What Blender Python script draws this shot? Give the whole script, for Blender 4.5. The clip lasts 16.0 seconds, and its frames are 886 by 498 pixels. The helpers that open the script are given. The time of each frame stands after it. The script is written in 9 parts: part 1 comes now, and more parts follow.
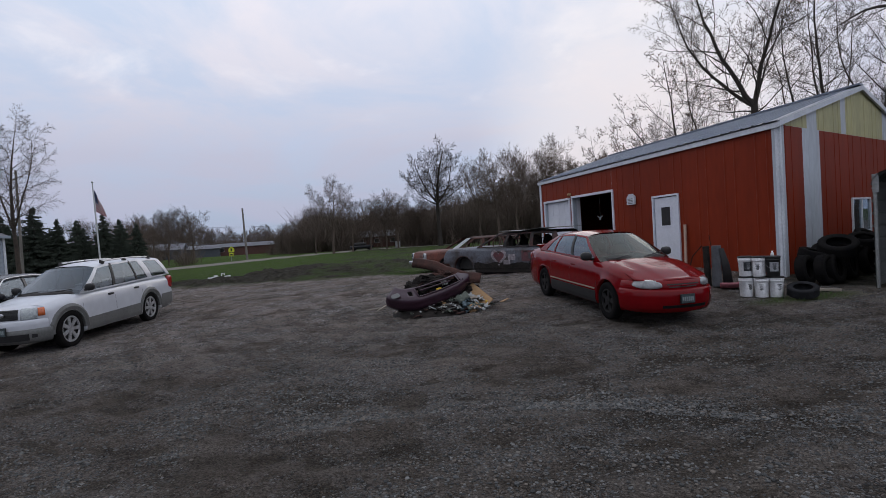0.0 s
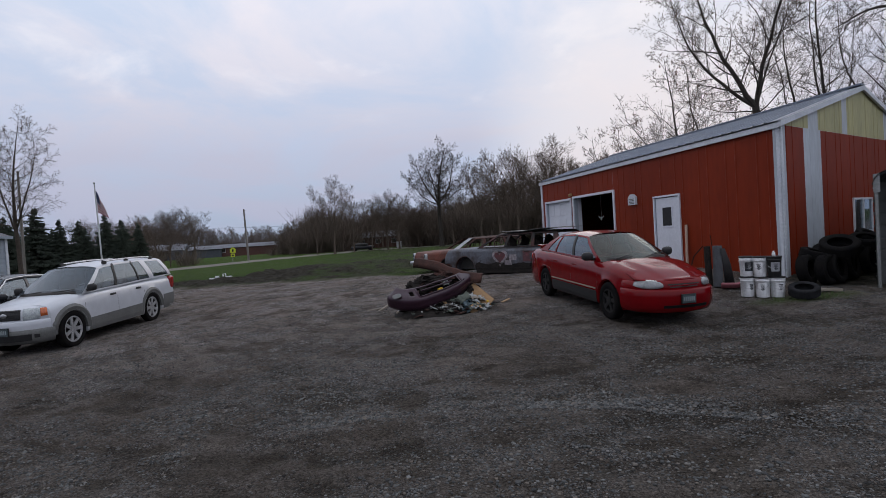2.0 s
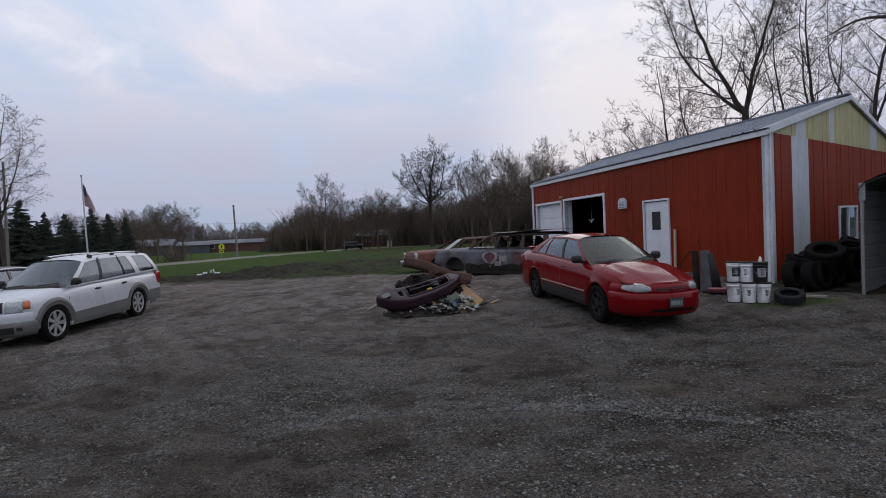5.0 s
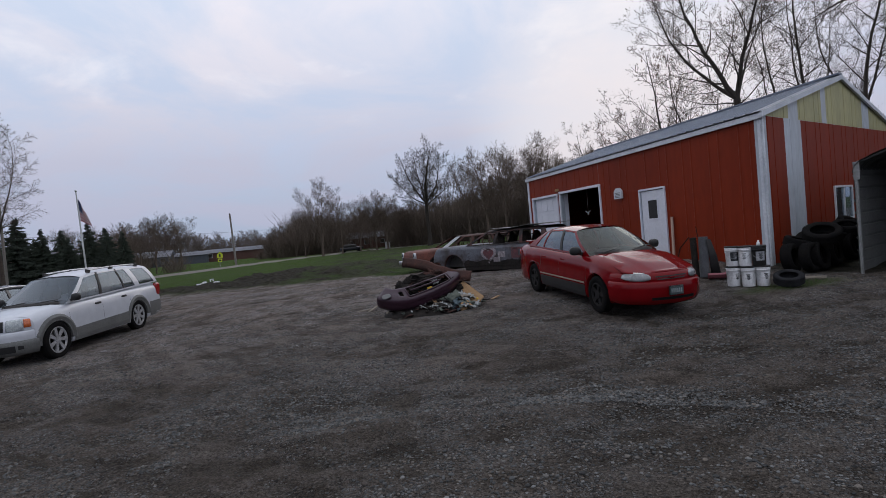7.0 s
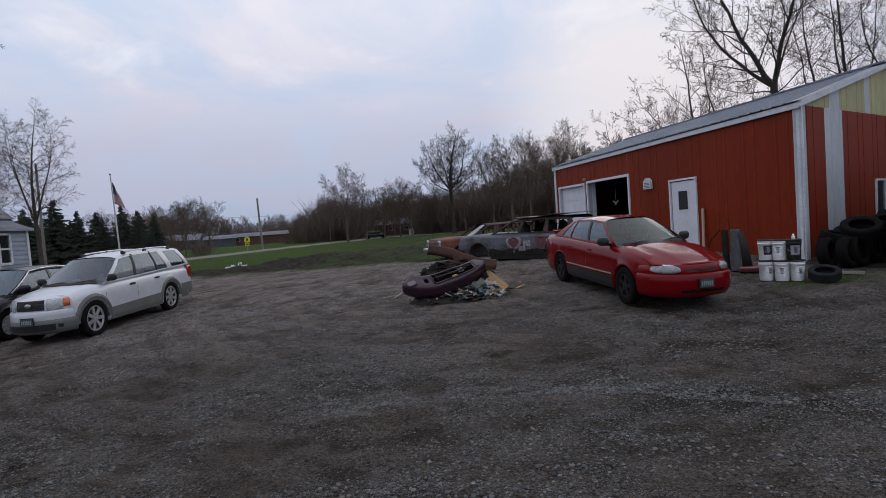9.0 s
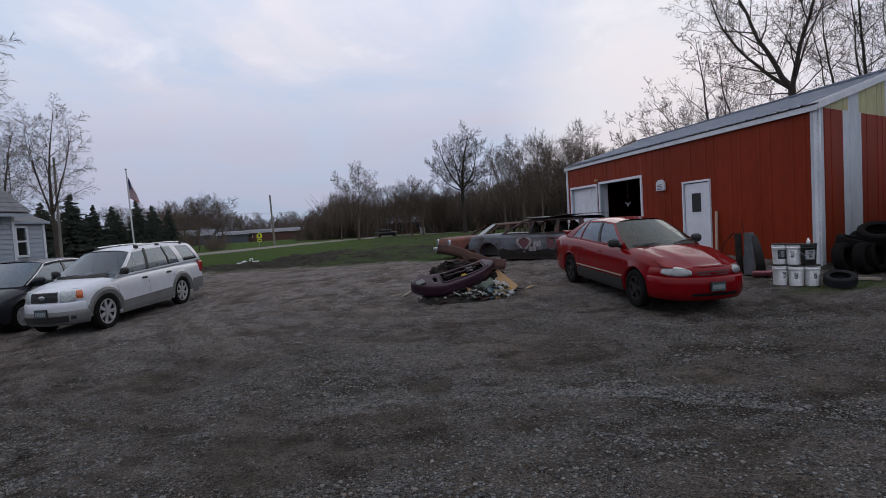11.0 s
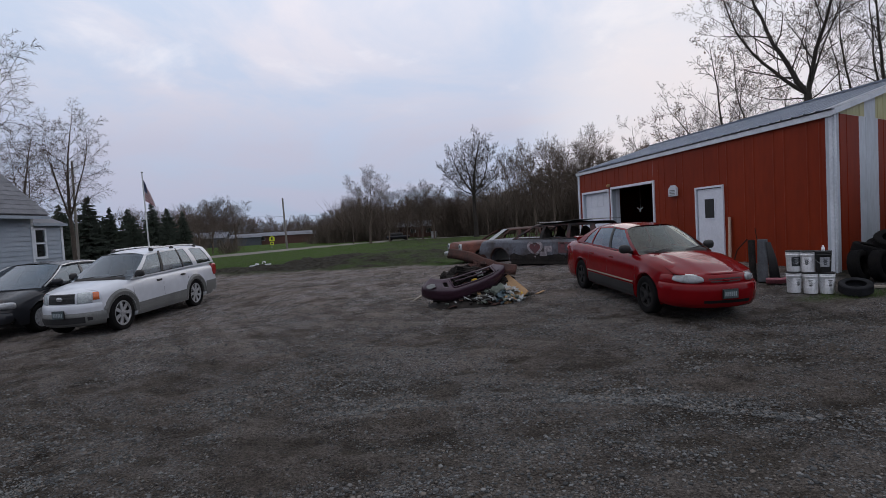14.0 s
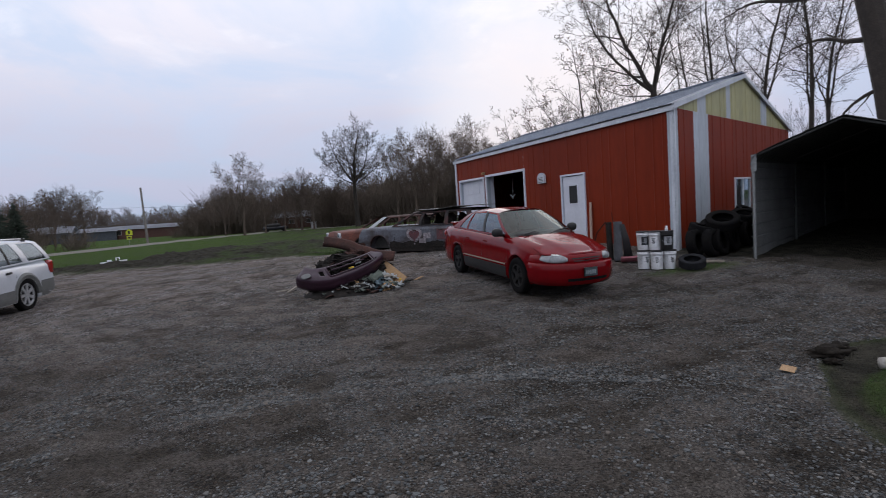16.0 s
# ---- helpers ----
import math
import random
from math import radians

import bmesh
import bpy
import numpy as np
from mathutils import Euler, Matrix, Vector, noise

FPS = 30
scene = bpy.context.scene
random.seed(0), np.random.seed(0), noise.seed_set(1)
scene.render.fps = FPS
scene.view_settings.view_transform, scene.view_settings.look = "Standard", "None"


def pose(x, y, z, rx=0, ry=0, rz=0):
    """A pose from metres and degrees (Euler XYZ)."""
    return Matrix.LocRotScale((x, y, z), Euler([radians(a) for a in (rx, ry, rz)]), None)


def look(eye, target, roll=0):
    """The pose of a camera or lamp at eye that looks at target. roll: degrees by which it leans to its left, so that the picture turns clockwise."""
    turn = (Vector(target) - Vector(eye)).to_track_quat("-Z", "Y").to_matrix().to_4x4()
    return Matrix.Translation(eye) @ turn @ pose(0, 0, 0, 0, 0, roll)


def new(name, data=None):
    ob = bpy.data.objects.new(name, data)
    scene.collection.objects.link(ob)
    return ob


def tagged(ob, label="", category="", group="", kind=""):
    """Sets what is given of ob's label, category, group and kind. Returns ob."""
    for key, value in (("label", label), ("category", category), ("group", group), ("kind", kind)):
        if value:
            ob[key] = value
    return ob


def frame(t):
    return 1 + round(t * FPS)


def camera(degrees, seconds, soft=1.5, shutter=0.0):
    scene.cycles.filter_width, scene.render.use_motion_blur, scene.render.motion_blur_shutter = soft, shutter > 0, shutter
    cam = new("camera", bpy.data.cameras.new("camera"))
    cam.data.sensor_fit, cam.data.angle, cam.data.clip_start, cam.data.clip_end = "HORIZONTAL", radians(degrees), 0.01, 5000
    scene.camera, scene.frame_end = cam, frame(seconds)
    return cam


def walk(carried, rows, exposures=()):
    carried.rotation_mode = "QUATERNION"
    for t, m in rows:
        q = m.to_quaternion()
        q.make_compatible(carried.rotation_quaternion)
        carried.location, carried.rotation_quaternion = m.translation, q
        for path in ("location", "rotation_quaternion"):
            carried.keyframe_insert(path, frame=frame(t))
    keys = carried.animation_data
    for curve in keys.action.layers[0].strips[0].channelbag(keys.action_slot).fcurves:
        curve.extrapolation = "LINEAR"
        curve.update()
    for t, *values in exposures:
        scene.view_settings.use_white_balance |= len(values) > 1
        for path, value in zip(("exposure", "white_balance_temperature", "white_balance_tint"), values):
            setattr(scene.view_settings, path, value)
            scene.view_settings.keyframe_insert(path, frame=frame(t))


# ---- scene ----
# ---- camera ----
cam = camera(80.0, 16.0, soft=0.8, shutter=0.2)

PATH = [
    (0, pose(-0.013, -0.007, 1.614, 88.38, 3.60, -7.30)),
    (0.5, pose(0.005, -0.011, 1.606, 88.59, 3.71, -7.97)),
    (1, pose(-0.016, -0.018, 1.610, 88.41, 4.09, -7.42)),
    (1.5, pose(-0.012, -0.015, 1.603, 88.39, 3.64, -6.98)),
    (2, pose(-0.016, -0.022, 1.607, 88.45, 3.62, -7.17)),
    (2.5, pose(-0.005, -0.022, 1.609, 88.61, 3.41, -7.43)),
    (3, pose(-0.005, -0.021, 1.606, 88.66, 3.31, -7.46)),
    (3.5, pose(-0.010, -0.011, 1.610, 88.36, 3.66, -7.71)),
    (6, pose(0.007, -0.009, 1.600, 88.40, 1.95, -8.44)),
    (6.5, pose(0.020, 0.020, 1.593, 87.81, 3.79, -9.88)),
    (7, pose(-0.004, -0.010, 1.603, 88.22, 5.23, -8.43)),
    (7.5, pose(-0.001, -0.014, 1.599, 88.04, 4.57, -8.61)),
    (8, pose(-0.037, -0.029, 1.606, 87.93, 4.83, -7.17)),
    (8.5, pose(-0.061, -0.023, 1.612, 87.13, 4.63, -6.34)),
    (11, pose(-0.020, 0.004, 1.605, 87.09, 3.47, -4.62)),
    (11.5, pose(-0.022, 0.012, 1.604, 86.90, 3.41, -4.43)),
    (12, pose(0.007, 0.007, 1.601, 87.03, 3.95, -4.77)),
    (12.5, pose(0.047, 0.009, 1.600, 87.83, 0.54, -7.47)),
    (13, pose(0.039, 0.008, 1.595, 87.70, 2.26, -6.80)),
    (13.5, pose(0.002, 0.002, 1.601, 87.32, 3.35, -4.99)),
    (14, pose(-0.011, -0.032, 1.622, 87.59, 3.16, -3.39)),
    (14.5, pose(-0.010, 0.025, 1.593, 86.83, 1.94, -5.80)),
    (15, pose(0.023, 0.034, 1.593, 86.90, 3.07, -7.49)),
    (15.5, pose(0.050, 0.066, 1.571, 85.93, 2.95, -10.02)),
    (16, pose(0.116, 0.076, 1.550, 85.68, 3.86, -16.11)),
]
walk(cam, PATH, ((0.0, 0.0), (14.8, 0.0), (15.5, 0.06), (16.0, 0.2)))

# ---- light ----
SUN_AZ = 30.0                                   # degrees right of +y, low behind the trees
world = bpy.data.worlds.new("dusk_sky")
scene.world = world
world.use_nodes = True
wn, wl = world.node_tree.nodes, world.node_tree.links
wn.clear()


def wnode(kind, **kw):
    n = wn.new(kind)
    for k, v in kw.items():
        n.inputs[k].default_value = v
    return n


w_out = wn.new("ShaderNodeOutputWorld")
w_bg = wnode("ShaderNodeBackground", Strength=1.0)
w_sky = wn.new("ShaderNodeTexSky")
w_sky.sky_type = "NISHITA"
w_sky.sun_disc = False
w_sky.sun_elevation = radians(6.0)
w_sky.sun_rotation = radians(SUN_AZ)
w_sky.dust_density = 1.5
w_co = wn.new("ShaderNodeTexCoord")
# thin dusk cloud: soft streaks, flattened towards the horizon
w_sep = wn.new("ShaderNodeSeparateXYZ")
w_add = wn.new("ShaderNodeMath"); w_add.operation = "ADD"; w_add.inputs[1].default_value = 0.22
w_max = wn.new("ShaderNodeMath"); w_max.operation = "MAXIMUM"; w_max.inputs[1].default_value = 0.08
w_dx = wn.new("ShaderNodeMath"); w_dx.operation = "DIVIDE"
w_dy = wn.new("ShaderNodeMath"); w_dy.operation = "DIVIDE"
w_com = wn.new("ShaderNodeCombineXYZ")
w_n1 = wnode("ShaderNodeTexNoise", Scale=1.15, Detail=7.0, Roughness=0.58, Distortion=0.5)
w_n2 = wnode("ShaderNodeTexNoise", Scale=2.1, Detail=8.0, Roughness=0.55, Distortion=0.3)
w_r1 = wn.new("ShaderNodeValToRGB")
w_r1.color_ramp.elements[0].position, w_r1.color_ramp.elements[1].position = 0.41, 0.585
w_r1.color_ramp.elements[0].color = (0.0, 0.0, 0.0, 1)
w_r1.color_ramp.elements[1].color = (1, 1, 1, 1)
# clear colour by height: lavender grey low, pale blue above
w_r2 = wn.new("ShaderNodeValToRGB")
e = w_r2.color_ramp.elements
e[0].position, e[0].color = 0.0, (0.37, 0.44, 0.58, 1)
e[1].position, e[1].color = 0.55, (0.70, 0.81, 0.99, 1)
e2 = e.new(0.18); e2.color = (0.52, 0.585, 0.755, 1)
w_r3 = wn.new("ShaderNodeValToRGB")
e = w_r3.color_ramp.elements
e[0].position, e[0].color = 0.0, (0.42, 0.45, 0.60, 1)
e4 = e.new(0.16); e4.color = (0.53, 0.545, 0.68, 1)
e5 = e.new(0.30); e5.color = (0.74, 0.735, 0.84, 1)
e[-1].position, e[-1].color = 0.5, (0.97, 0.93, 1.0, 1)
w_mix = wn.new("ShaderNodeMix"); w_mix.data_type = "RGBA"
w_glow = wn.new("ShaderNodeMix"); w_glow.data_type = "RGBA"
w_dot = wn.new("ShaderNodeVectorMath"); w_dot.operation = "DOT_PRODUCT"
sd = Vector((math.sin(radians(SUN_AZ)) * math.cos(radians(9)), math.cos(radians(SUN_AZ)) * math.cos(radians(9)), math.sin(radians(9))))
w_dot.inputs[1].default_value = sd
w_gm = wn.new("ShaderNodeMapRange")
w_gm.interpolation_type = "SMOOTHERSTEP"
w_gm.inputs["From Min"].default_value, w_gm.inputs["From Max"].default_value = 0.935, 1.0
w_gm.inputs["To Max"].default_value = 0.50
w_glow.inputs[7].default_value = (1.02, 0.93, 0.90, 1)
w_nm = wn.new("ShaderNodeVectorMath"); w_nm.operation = "SCALE"; w_nm.inputs["Scale"].default_value = 0.001
w_sum = wn.new("ShaderNodeVectorMath"); w_sum.operation = "ADD"
wl.new(w_co.outputs["Generated"], w_sep.inputs[0])
wl.new(w_sep.outputs["Z"], w_add.inputs[0]); wl.new(w_add.outputs[0], w_max.inputs[0])
for axis, div in (("X", w_dx), ("Y", w_dy)):
    wl.new(w_sep.outputs[axis], div.inputs[0]); wl.new(w_max.outputs[0], div.inputs[1])
wl.new(w_dx.outputs[0], w_com.inputs[0]); wl.new(w_dy.outputs[0], w_com.inputs[1])
wl.new(w_com.outputs[0], w_n1.inputs["Vector"]); wl.new(w_com.outputs[0], w_n2.inputs["Vector"])
wl.new(w_n1.outputs[0], w_r1.inputs[0])
wl.new(w_sep.outputs["Z"], w_r2.inputs[0]); wl.new(w_sep.outputs["Z"], w_r3.inputs[0])
wl.new(w_r1.outputs[0], w_mix.inputs[0]); wl.new(w_r2.outputs[0], w_mix.inputs[6]); wl.new(w_r3.outputs[0], w_mix.inputs[7])
wl.new(w_co.outputs["Generated"], w_dot.inputs[0]); wl.new(w_dot.outputs["Value"], w_gm.inputs["Value"])
# small brighter puffs in the middle height of the sky
w_puff = wn.new("ShaderNodeMapRange"); w_puff.interpolation_type = "SMOOTHSTEP"
w_puff.inputs["From Min"].default_value, w_puff.inputs["From Max"].default_value, w_puff.inputs["To Max"].default_value = 0.53, 0.72, 0.5
w_band = wn.new("ShaderNodeMapRange"); w_band.interpolation_type = "SMOOTHSTEP"
w_band.inputs["From Min"].default_value, w_band.inputs["From Max"].default_value = 0.17, 0.30
w_pm = wn.new("ShaderNodeMath"); w_pm.operation = "MULTIPLY"
w_lit = wn.new("ShaderNodeMix"); w_lit.data_type = "RGBA"; w_lit.inputs[7].default_value = (0.99, 0.95, 0.99, 1)
wl.new(w_n2.outputs[0], w_puff.inputs["Value"]); wl.new(w_sep.outputs["Z"], w_band.inputs["Value"])
wl.new(w_puff.outputs[0], w_pm.inputs[0]); wl.new(w_band.outputs[0], w_pm.inputs[1])
wl.new(w_pm.outputs[0], w_lit.inputs[0]); wl.new(w_mix.outputs[2], w_lit.inputs[6])
wl.new(w_gm.outputs[0], w_glow.inputs[0]); wl.new(w_lit.outputs[2], w_glow.inputs[6])
wl.new(w_sky.outputs[0], w_nm.inputs[0]); wl.new(w_glow.outputs[2], w_sum.inputs[0]); wl.new(w_nm.outputs[0], w_sum.inputs[1])
wl.new(w_sum.outputs[0], w_bg.inputs[0]); wl.new(w_bg.outputs[0], w_out.inputs[0])

sun = new("sun", bpy.data.lights.new("sun", "SUN"))
sun.data.energy, sun.data.angle, sun.data.color = 0.22, radians(30), (1.0, 0.92, 0.87)
sun.data.specular_factor = 0.15
sun.matrix_world = look(tuple(sd * 100 + Vector((0, 0, 25))), (0, 0, 0))


# ---- helpers of this scene ----
def sstep(a, b, x):
    t = max(0.0, min(1.0, (x - a) / (b - a)))
    return t * t * (3 - 2 * t)


def softclamp(x, a, b, k=1.2):
    f = lambda q: k * math.log1p(math.exp(max(-40, min(40, q / k))))
    return a + f(x - a) - f(x - b)


def gz(x, y):
    """Height of the yard: it climbs gently away from the camera and to the building."""
    u, v = 0.992 * x - 0.127 * y, 0.127 * x + 0.992 * y
    z = 0.022 * softclamp(u, -14, 0, 0.8) + 0.016 * softclamp(u, 0, 10, 0.8)
    z += (0.034 + 0.0025 * softclamp(u, -9, 3, 0.8)) * (softclamp(v, 5.5, 17, 1.2) - 9.0)
    far = sstep(lerp(12, 20, sstep(2, 6, u)), 28, math.hypot(u, v))
    z = z * (1 - far) - 0.06 * far
    far = sstep(24, 55, math.hypot(u, v))
    return z * (1 - far) - 0.30 * far


def lerp(a, b, t):
    return a + (b - a) * t


def poly(pts, x):
    """Piecewise linear y(x)."""
    if x <= pts[0][0]:
        return pts[0][1]
    for (x0, y0), (x1, y1) in zip(pts, pts[1:]):
        if x <= x1:
            return lerp(y0, y1, (x - x0) / (x1 - x0))
    return pts[-1][1]


def mesh_of(name, bm, material=None, smooth=False):
    me = bpy.data.meshes.new(name)
    bm.to_mesh(me)
    bm.free()
    if material:
        me.materials.append(material)
    if smooth:
        me.polygons.foreach_set("use_smooth", [True] * len(me.polygons))
    return me


def part(name, bm, material, parent, label="", smooth=False):
    ob = new(name, mesh_of(name, bm, material, smooth))
    ob.parent = parent
    if label:
        ob["label"] = label
    return ob


def whole(name, bm, material, label, category, m=None, group="", kind="", smooth=False):
    ob = new(name, mesh_of(name, bm, material, smooth))
    if m is not None:
        ob.matrix_basis = m
    return tagged(ob, label, category, group, kind)


def thing(name, label, category, m=None, group="", kind=""):
    ob = new(name)
    ob.empty_display_size = 0.1
    if m is not None:
        ob.matrix_basis = m
    return tagged(ob, label, category, group, kind)


def box(bm, x0, x1, y0, y1, z0, z1, bevel=0.0, m=None):
    vs = bmesh.ops.create_cube(bm, size=1.0)["verts"]
    bmesh.ops.transform(bm, verts=vs, matrix=Matrix.Translation(((x0 + x1) / 2, (y0 + y1) / 2, (z0 + z1) / 2)) @ Matrix.Diagonal((x1 - x0, y1 - y0, z1 - z0, 1)))
    if bevel:
        es = list({e for v in vs for e in v.link_edges})
        out = bmesh.ops.bevel(bm, geom=es, offset=bevel, segments=2, affect="EDGES", profile=0.5)
        vs = list(set(v for f in out["faces"] for v in f.verts) | set(v for v in vs if v.is_valid))
    if m is not None:
        bmesh.ops.transform(bm, verts=vs, matrix=m)
    return bm


def new_box(*a, **k):
    return box(bmesh.new(), *a, **k)


def tube(bm, pts, radii, seg=8, caps=True):
    """A tube through pts with a radius at each."""
    pts = [Vector(p) for p in pts]
    if not hasattr(radii, "__len__"):
        radii = [radii] * len(pts)
    rings = []
    for i, p in enumerate(pts):
        d = (pts[min(i + 1, len(pts) - 1)] - pts[max(i - 1, 0)]).normalized()
        a = d.orthogonal().normalized() if i == 0 else (a - d * a.dot(d)).normalized()
        b = d.cross(a)
        rings.append([bm.verts.new(p + (a * math.cos(t) + b * math.sin(t)) * radii[i]) for t in (math.tau * k / seg for k in range(seg))])
    for r0, r1 in zip(rings, rings[1:]):
        for k in range(seg):
            bm.faces.new((r0[k], r0[(k + 1) % seg], r1[(k + 1) % seg], r1[k]))
    if caps:
        bm.faces.new(rings[0][::-1])
        bm.faces.new(rings[-1])
    return bm


def lathe(bm, prof, seg=24, axis="Z", m=None):
    """Turns a profile of (radius, height) about an axis; ends with radius 0 close it."""
    rings = []
    for r, h in prof:
        if r < 1e-6:
            rings.append([bm.verts.new((0, 0, h))])
        else:
            rings.append([bm.verts.new((r * math.cos(math.tau * k / seg), r * math.sin(math.tau * k / seg), h)) for k in range(seg)])
    for a, b in zip(rings, rings[1:]):
        for k in range(seg):
            q = (k + 1) % seg
            if len(a) == 1 and len(b) == 1:
                continue
            if len(a) == 1:
                bm.faces.new((b[k], a[0], b[q]))
            elif len(b) == 1:
                bm.faces.new((a[k], a[q], b[0]))
            else:
                bm.faces.new((a[k], a[q], b[q], b[k]))
    vs = [v for r in rings for v in r]
    mm = m or Matrix()
    if axis == "Y":
        mm = mm @ Matrix.Rotation(radians(90), 4, "X")
    if axis == "X":
        mm = mm @ Matrix.Rotation(radians(90), 4, "Y")
    bmesh.ops.transform(bm, verts=vs, matrix=mm)
    return bm


def strip(bm, rows):
    """Faces between rows of equal length of points."""
    vr = [[bm.verts.new(p) for p in r] for r in rows]
    for a, b in zip(vr, vr[1:]):
        for k in range(len(a) - 1):
            bm.faces.new((a[k], a[k + 1], b[k + 1], b[k]))
    return bm


def solid(bm, t):
    """Gives an open sheet a thickness t."""
    bmesh.ops.recalc_face_normals(bm, faces=bm.faces)
    bmesh.ops.solidify(bm, geom=bm.faces[:], thickness=t)
    return bm


# ---- materials ----
def pmat(name, c1, c2=None, rough=0.6, metal=0.0, scale=3.0, fine=40.0, fine_amt=0.25, bump=0.15, bump_dist=0.01, coat=0.0, rough2=None, sharp=0.5, contrast=0.25, rand=0.0, stretch=None, spec=0.5):
    m = bpy.data.materials.new(name)
    m.use_nodes = True
    nt = m.node_tree
    N, L = nt.nodes, nt.links
    b = N["Principled BSDF"]
    co = N.new("ShaderNodeTexCoord")
    src = co.outputs["Object"]
    if stretch:
        mp = N.new("ShaderNodeMapping")
        mp.inputs["Scale"].default_value = stretch
        L.new(src, mp.inputs[0])
        src = mp.outputs[0]
    n1 = N.new("ShaderNodeTexNoise")
    n1.inputs["Scale"].default_value, n1.inputs["Detail"].default_value, n1.inputs["Roughness"].default_value = scale, 5.0, 0.6
    n2 = N.new("ShaderNodeTexNoise")
    n2.inputs["Scale"].default_value, n2.inputs["Detail"].default_value = fine, 4.0
    L.new(src, n1.inputs["Vector"]); L.new(src, n2.inputs["Vector"])
    ramp = N.new("ShaderNodeMapRange")
    ramp.interpolation_type = "SMOOTHSTEP"
    ramp.inputs["From Min"].default_value, ramp.inputs["From Max"].default_value = sharp - contrast, sharp + contrast
    L.new(n1.outputs[0], ramp.inputs["Value"])
    mix = N.new("ShaderNodeMix"); mix.data_type = "RGBA"
    mix.inputs[6].default_value, mix.inputs[7].default_value = (*c1, 1), (*(c2 or tuple(v * 0.8 for v in c1)), 1)
    L.new(ramp.outputs[0], mix.inputs[0])
    mul = N.new("ShaderNodeMix"); mul.data_type = "RGBA"; mul.blend_type = "MULTIPLY"; mul.inputs[0].default_value = 1.0
    r2 = N.new("ShaderNodeMapRange")
    r2.inputs["From Min"].default_value, r2.inputs["From Max"].default_value = 0.3, 0.7
    r2.inputs["To Min"].default_value, r2.inputs["To Max"].default_value = 1 - fine_amt, 1 + fine_amt
    L.new(n2.outputs[0], r2.inputs["Value"])
    cmb = N.new("ShaderNodeCombineColor")
    for k in range(3):
        L.new(r2.outputs[0], cmb.inputs[k])
    L.new(mix.outputs[2], mul.inputs[6]); L.new(cmb.outputs[0], mul.inputs[7])
    col = mul.outputs[2]
    if rand:
        oi = N.new("ShaderNodeObjectInfo")
        r3 = N.new("ShaderNodeMapRange")
        r3.inputs["To Min"].default_value, r3.inputs["To Max"].default_value = 1 - rand, 1 + rand
        L.new(oi.outputs["Random"], r3.inputs["Value"])
        hs = N.new("ShaderNodeHueSaturation")
        L.new(r3.outputs[0], hs.inputs["Value"]); L.new(col, hs.inputs["Color"])
        col = hs.outputs[0]
    L.new(col, b.inputs["Base Color"])
    b.inputs["Metallic"].default_value = metal
    b.inputs["Roughness"].default_value = rough
    b.inputs["Specular IOR Level"].default_value = spec
    if rough2 is not None:
        rr = N.new("ShaderNodeMapRange")
        rr.inputs["To Min"].default_value, rr.inputs["To Max"].default_value = rough, rough2
        L.new(ramp.outputs[0], rr.inputs["Value"]); L.new(rr.outputs[0], b.inputs["Roughness"])
    if coat:
        b.inputs["Coat Weight"].default_value, b.inputs["Coat Roughness"].default_value = coat, 0.12
    if bump:
        bp = N.new("ShaderNodeBump")
        bp.inputs["Strength"].default_value, bp.inputs["Distance"].default_value = bump, bump_dist
        L.new(n2.outputs[0], bp.inputs["Height"]); L.new(bp.outputs[0], b.inputs["Normal"])
    return m


def glass_mat(name, tint, haze=0.0, sheen=(0.76, 0.88, 1.0), base=0.08):
    """A car or house pane: see-through with a tint, mirror gloss by Fresnel, some dust."""
    m = bpy.data.materials.new(name)
    m.use_nodes = True
    nt = m.node_tree
    N, L = nt.nodes, nt.links
    N.clear()
    out = N.new("ShaderNodeOutputMaterial")
    tr = N.new("ShaderNodeBsdfTransparent"); tr.inputs[0].default_value = (*tint, 1)
    gl = N.new("ShaderNodeBsdfGlossy"); gl.inputs["Roughness"].default_value = 0.03; gl.inputs[0].default_value = (*sheen, 1)
    lw = N.new("ShaderNodeLayerWeight"); lw.inputs[0].default_value = 0.5
    pw = N.new("ShaderNodeMath"); pw.operation = "POWER"; pw.inputs[1].default_value = 4.0
    fr = N.new("ShaderNodeMath"); fr.operation = "MULTIPLY_ADD"; fr.inputs[1].default_value, fr.inputs[2].default_value = 0.85, base
    L.new(lw.outputs["Facing"], pw.inputs[0]); L.new(pw.outputs[0], fr.inputs[0])
    mx = N.new("ShaderNodeMixShader")
    L.new(fr.outputs[0], mx.inputs[0]); L.new(tr.outputs[0], mx.inputs[1]); L.new(gl.outputs[0], mx.inputs[2])
    df = N.new("ShaderNodeBsdfDiffuse"); df.inputs[0].default_value = (0.4, 0.4, 0.4, 1)
    no = N.new("ShaderNodeTexNoise"); no.inputs["Scale"].default_value, no.inputs["Detail"].default_value = 4.0, 6.0
    mr = N.new("ShaderNodeMapRange")
    mr.inputs["From Min"].default_value, mr.inputs["From Max"].default_value = 0.3, 0.75
    mr.inputs["To Max"].default_value = haze
    m2 = N.new("ShaderNodeMixShader")
    L.new(no.outputs[0], mr.inputs["Value"]); L.new(mr.outputs[0], m2.inputs[0])
    L.new(mx.outputs[0], m2.inputs[1]); L.new(df.outputs[0], m2.inputs[2]); L.new(m2.outputs[0], out.inputs[0])
    return m


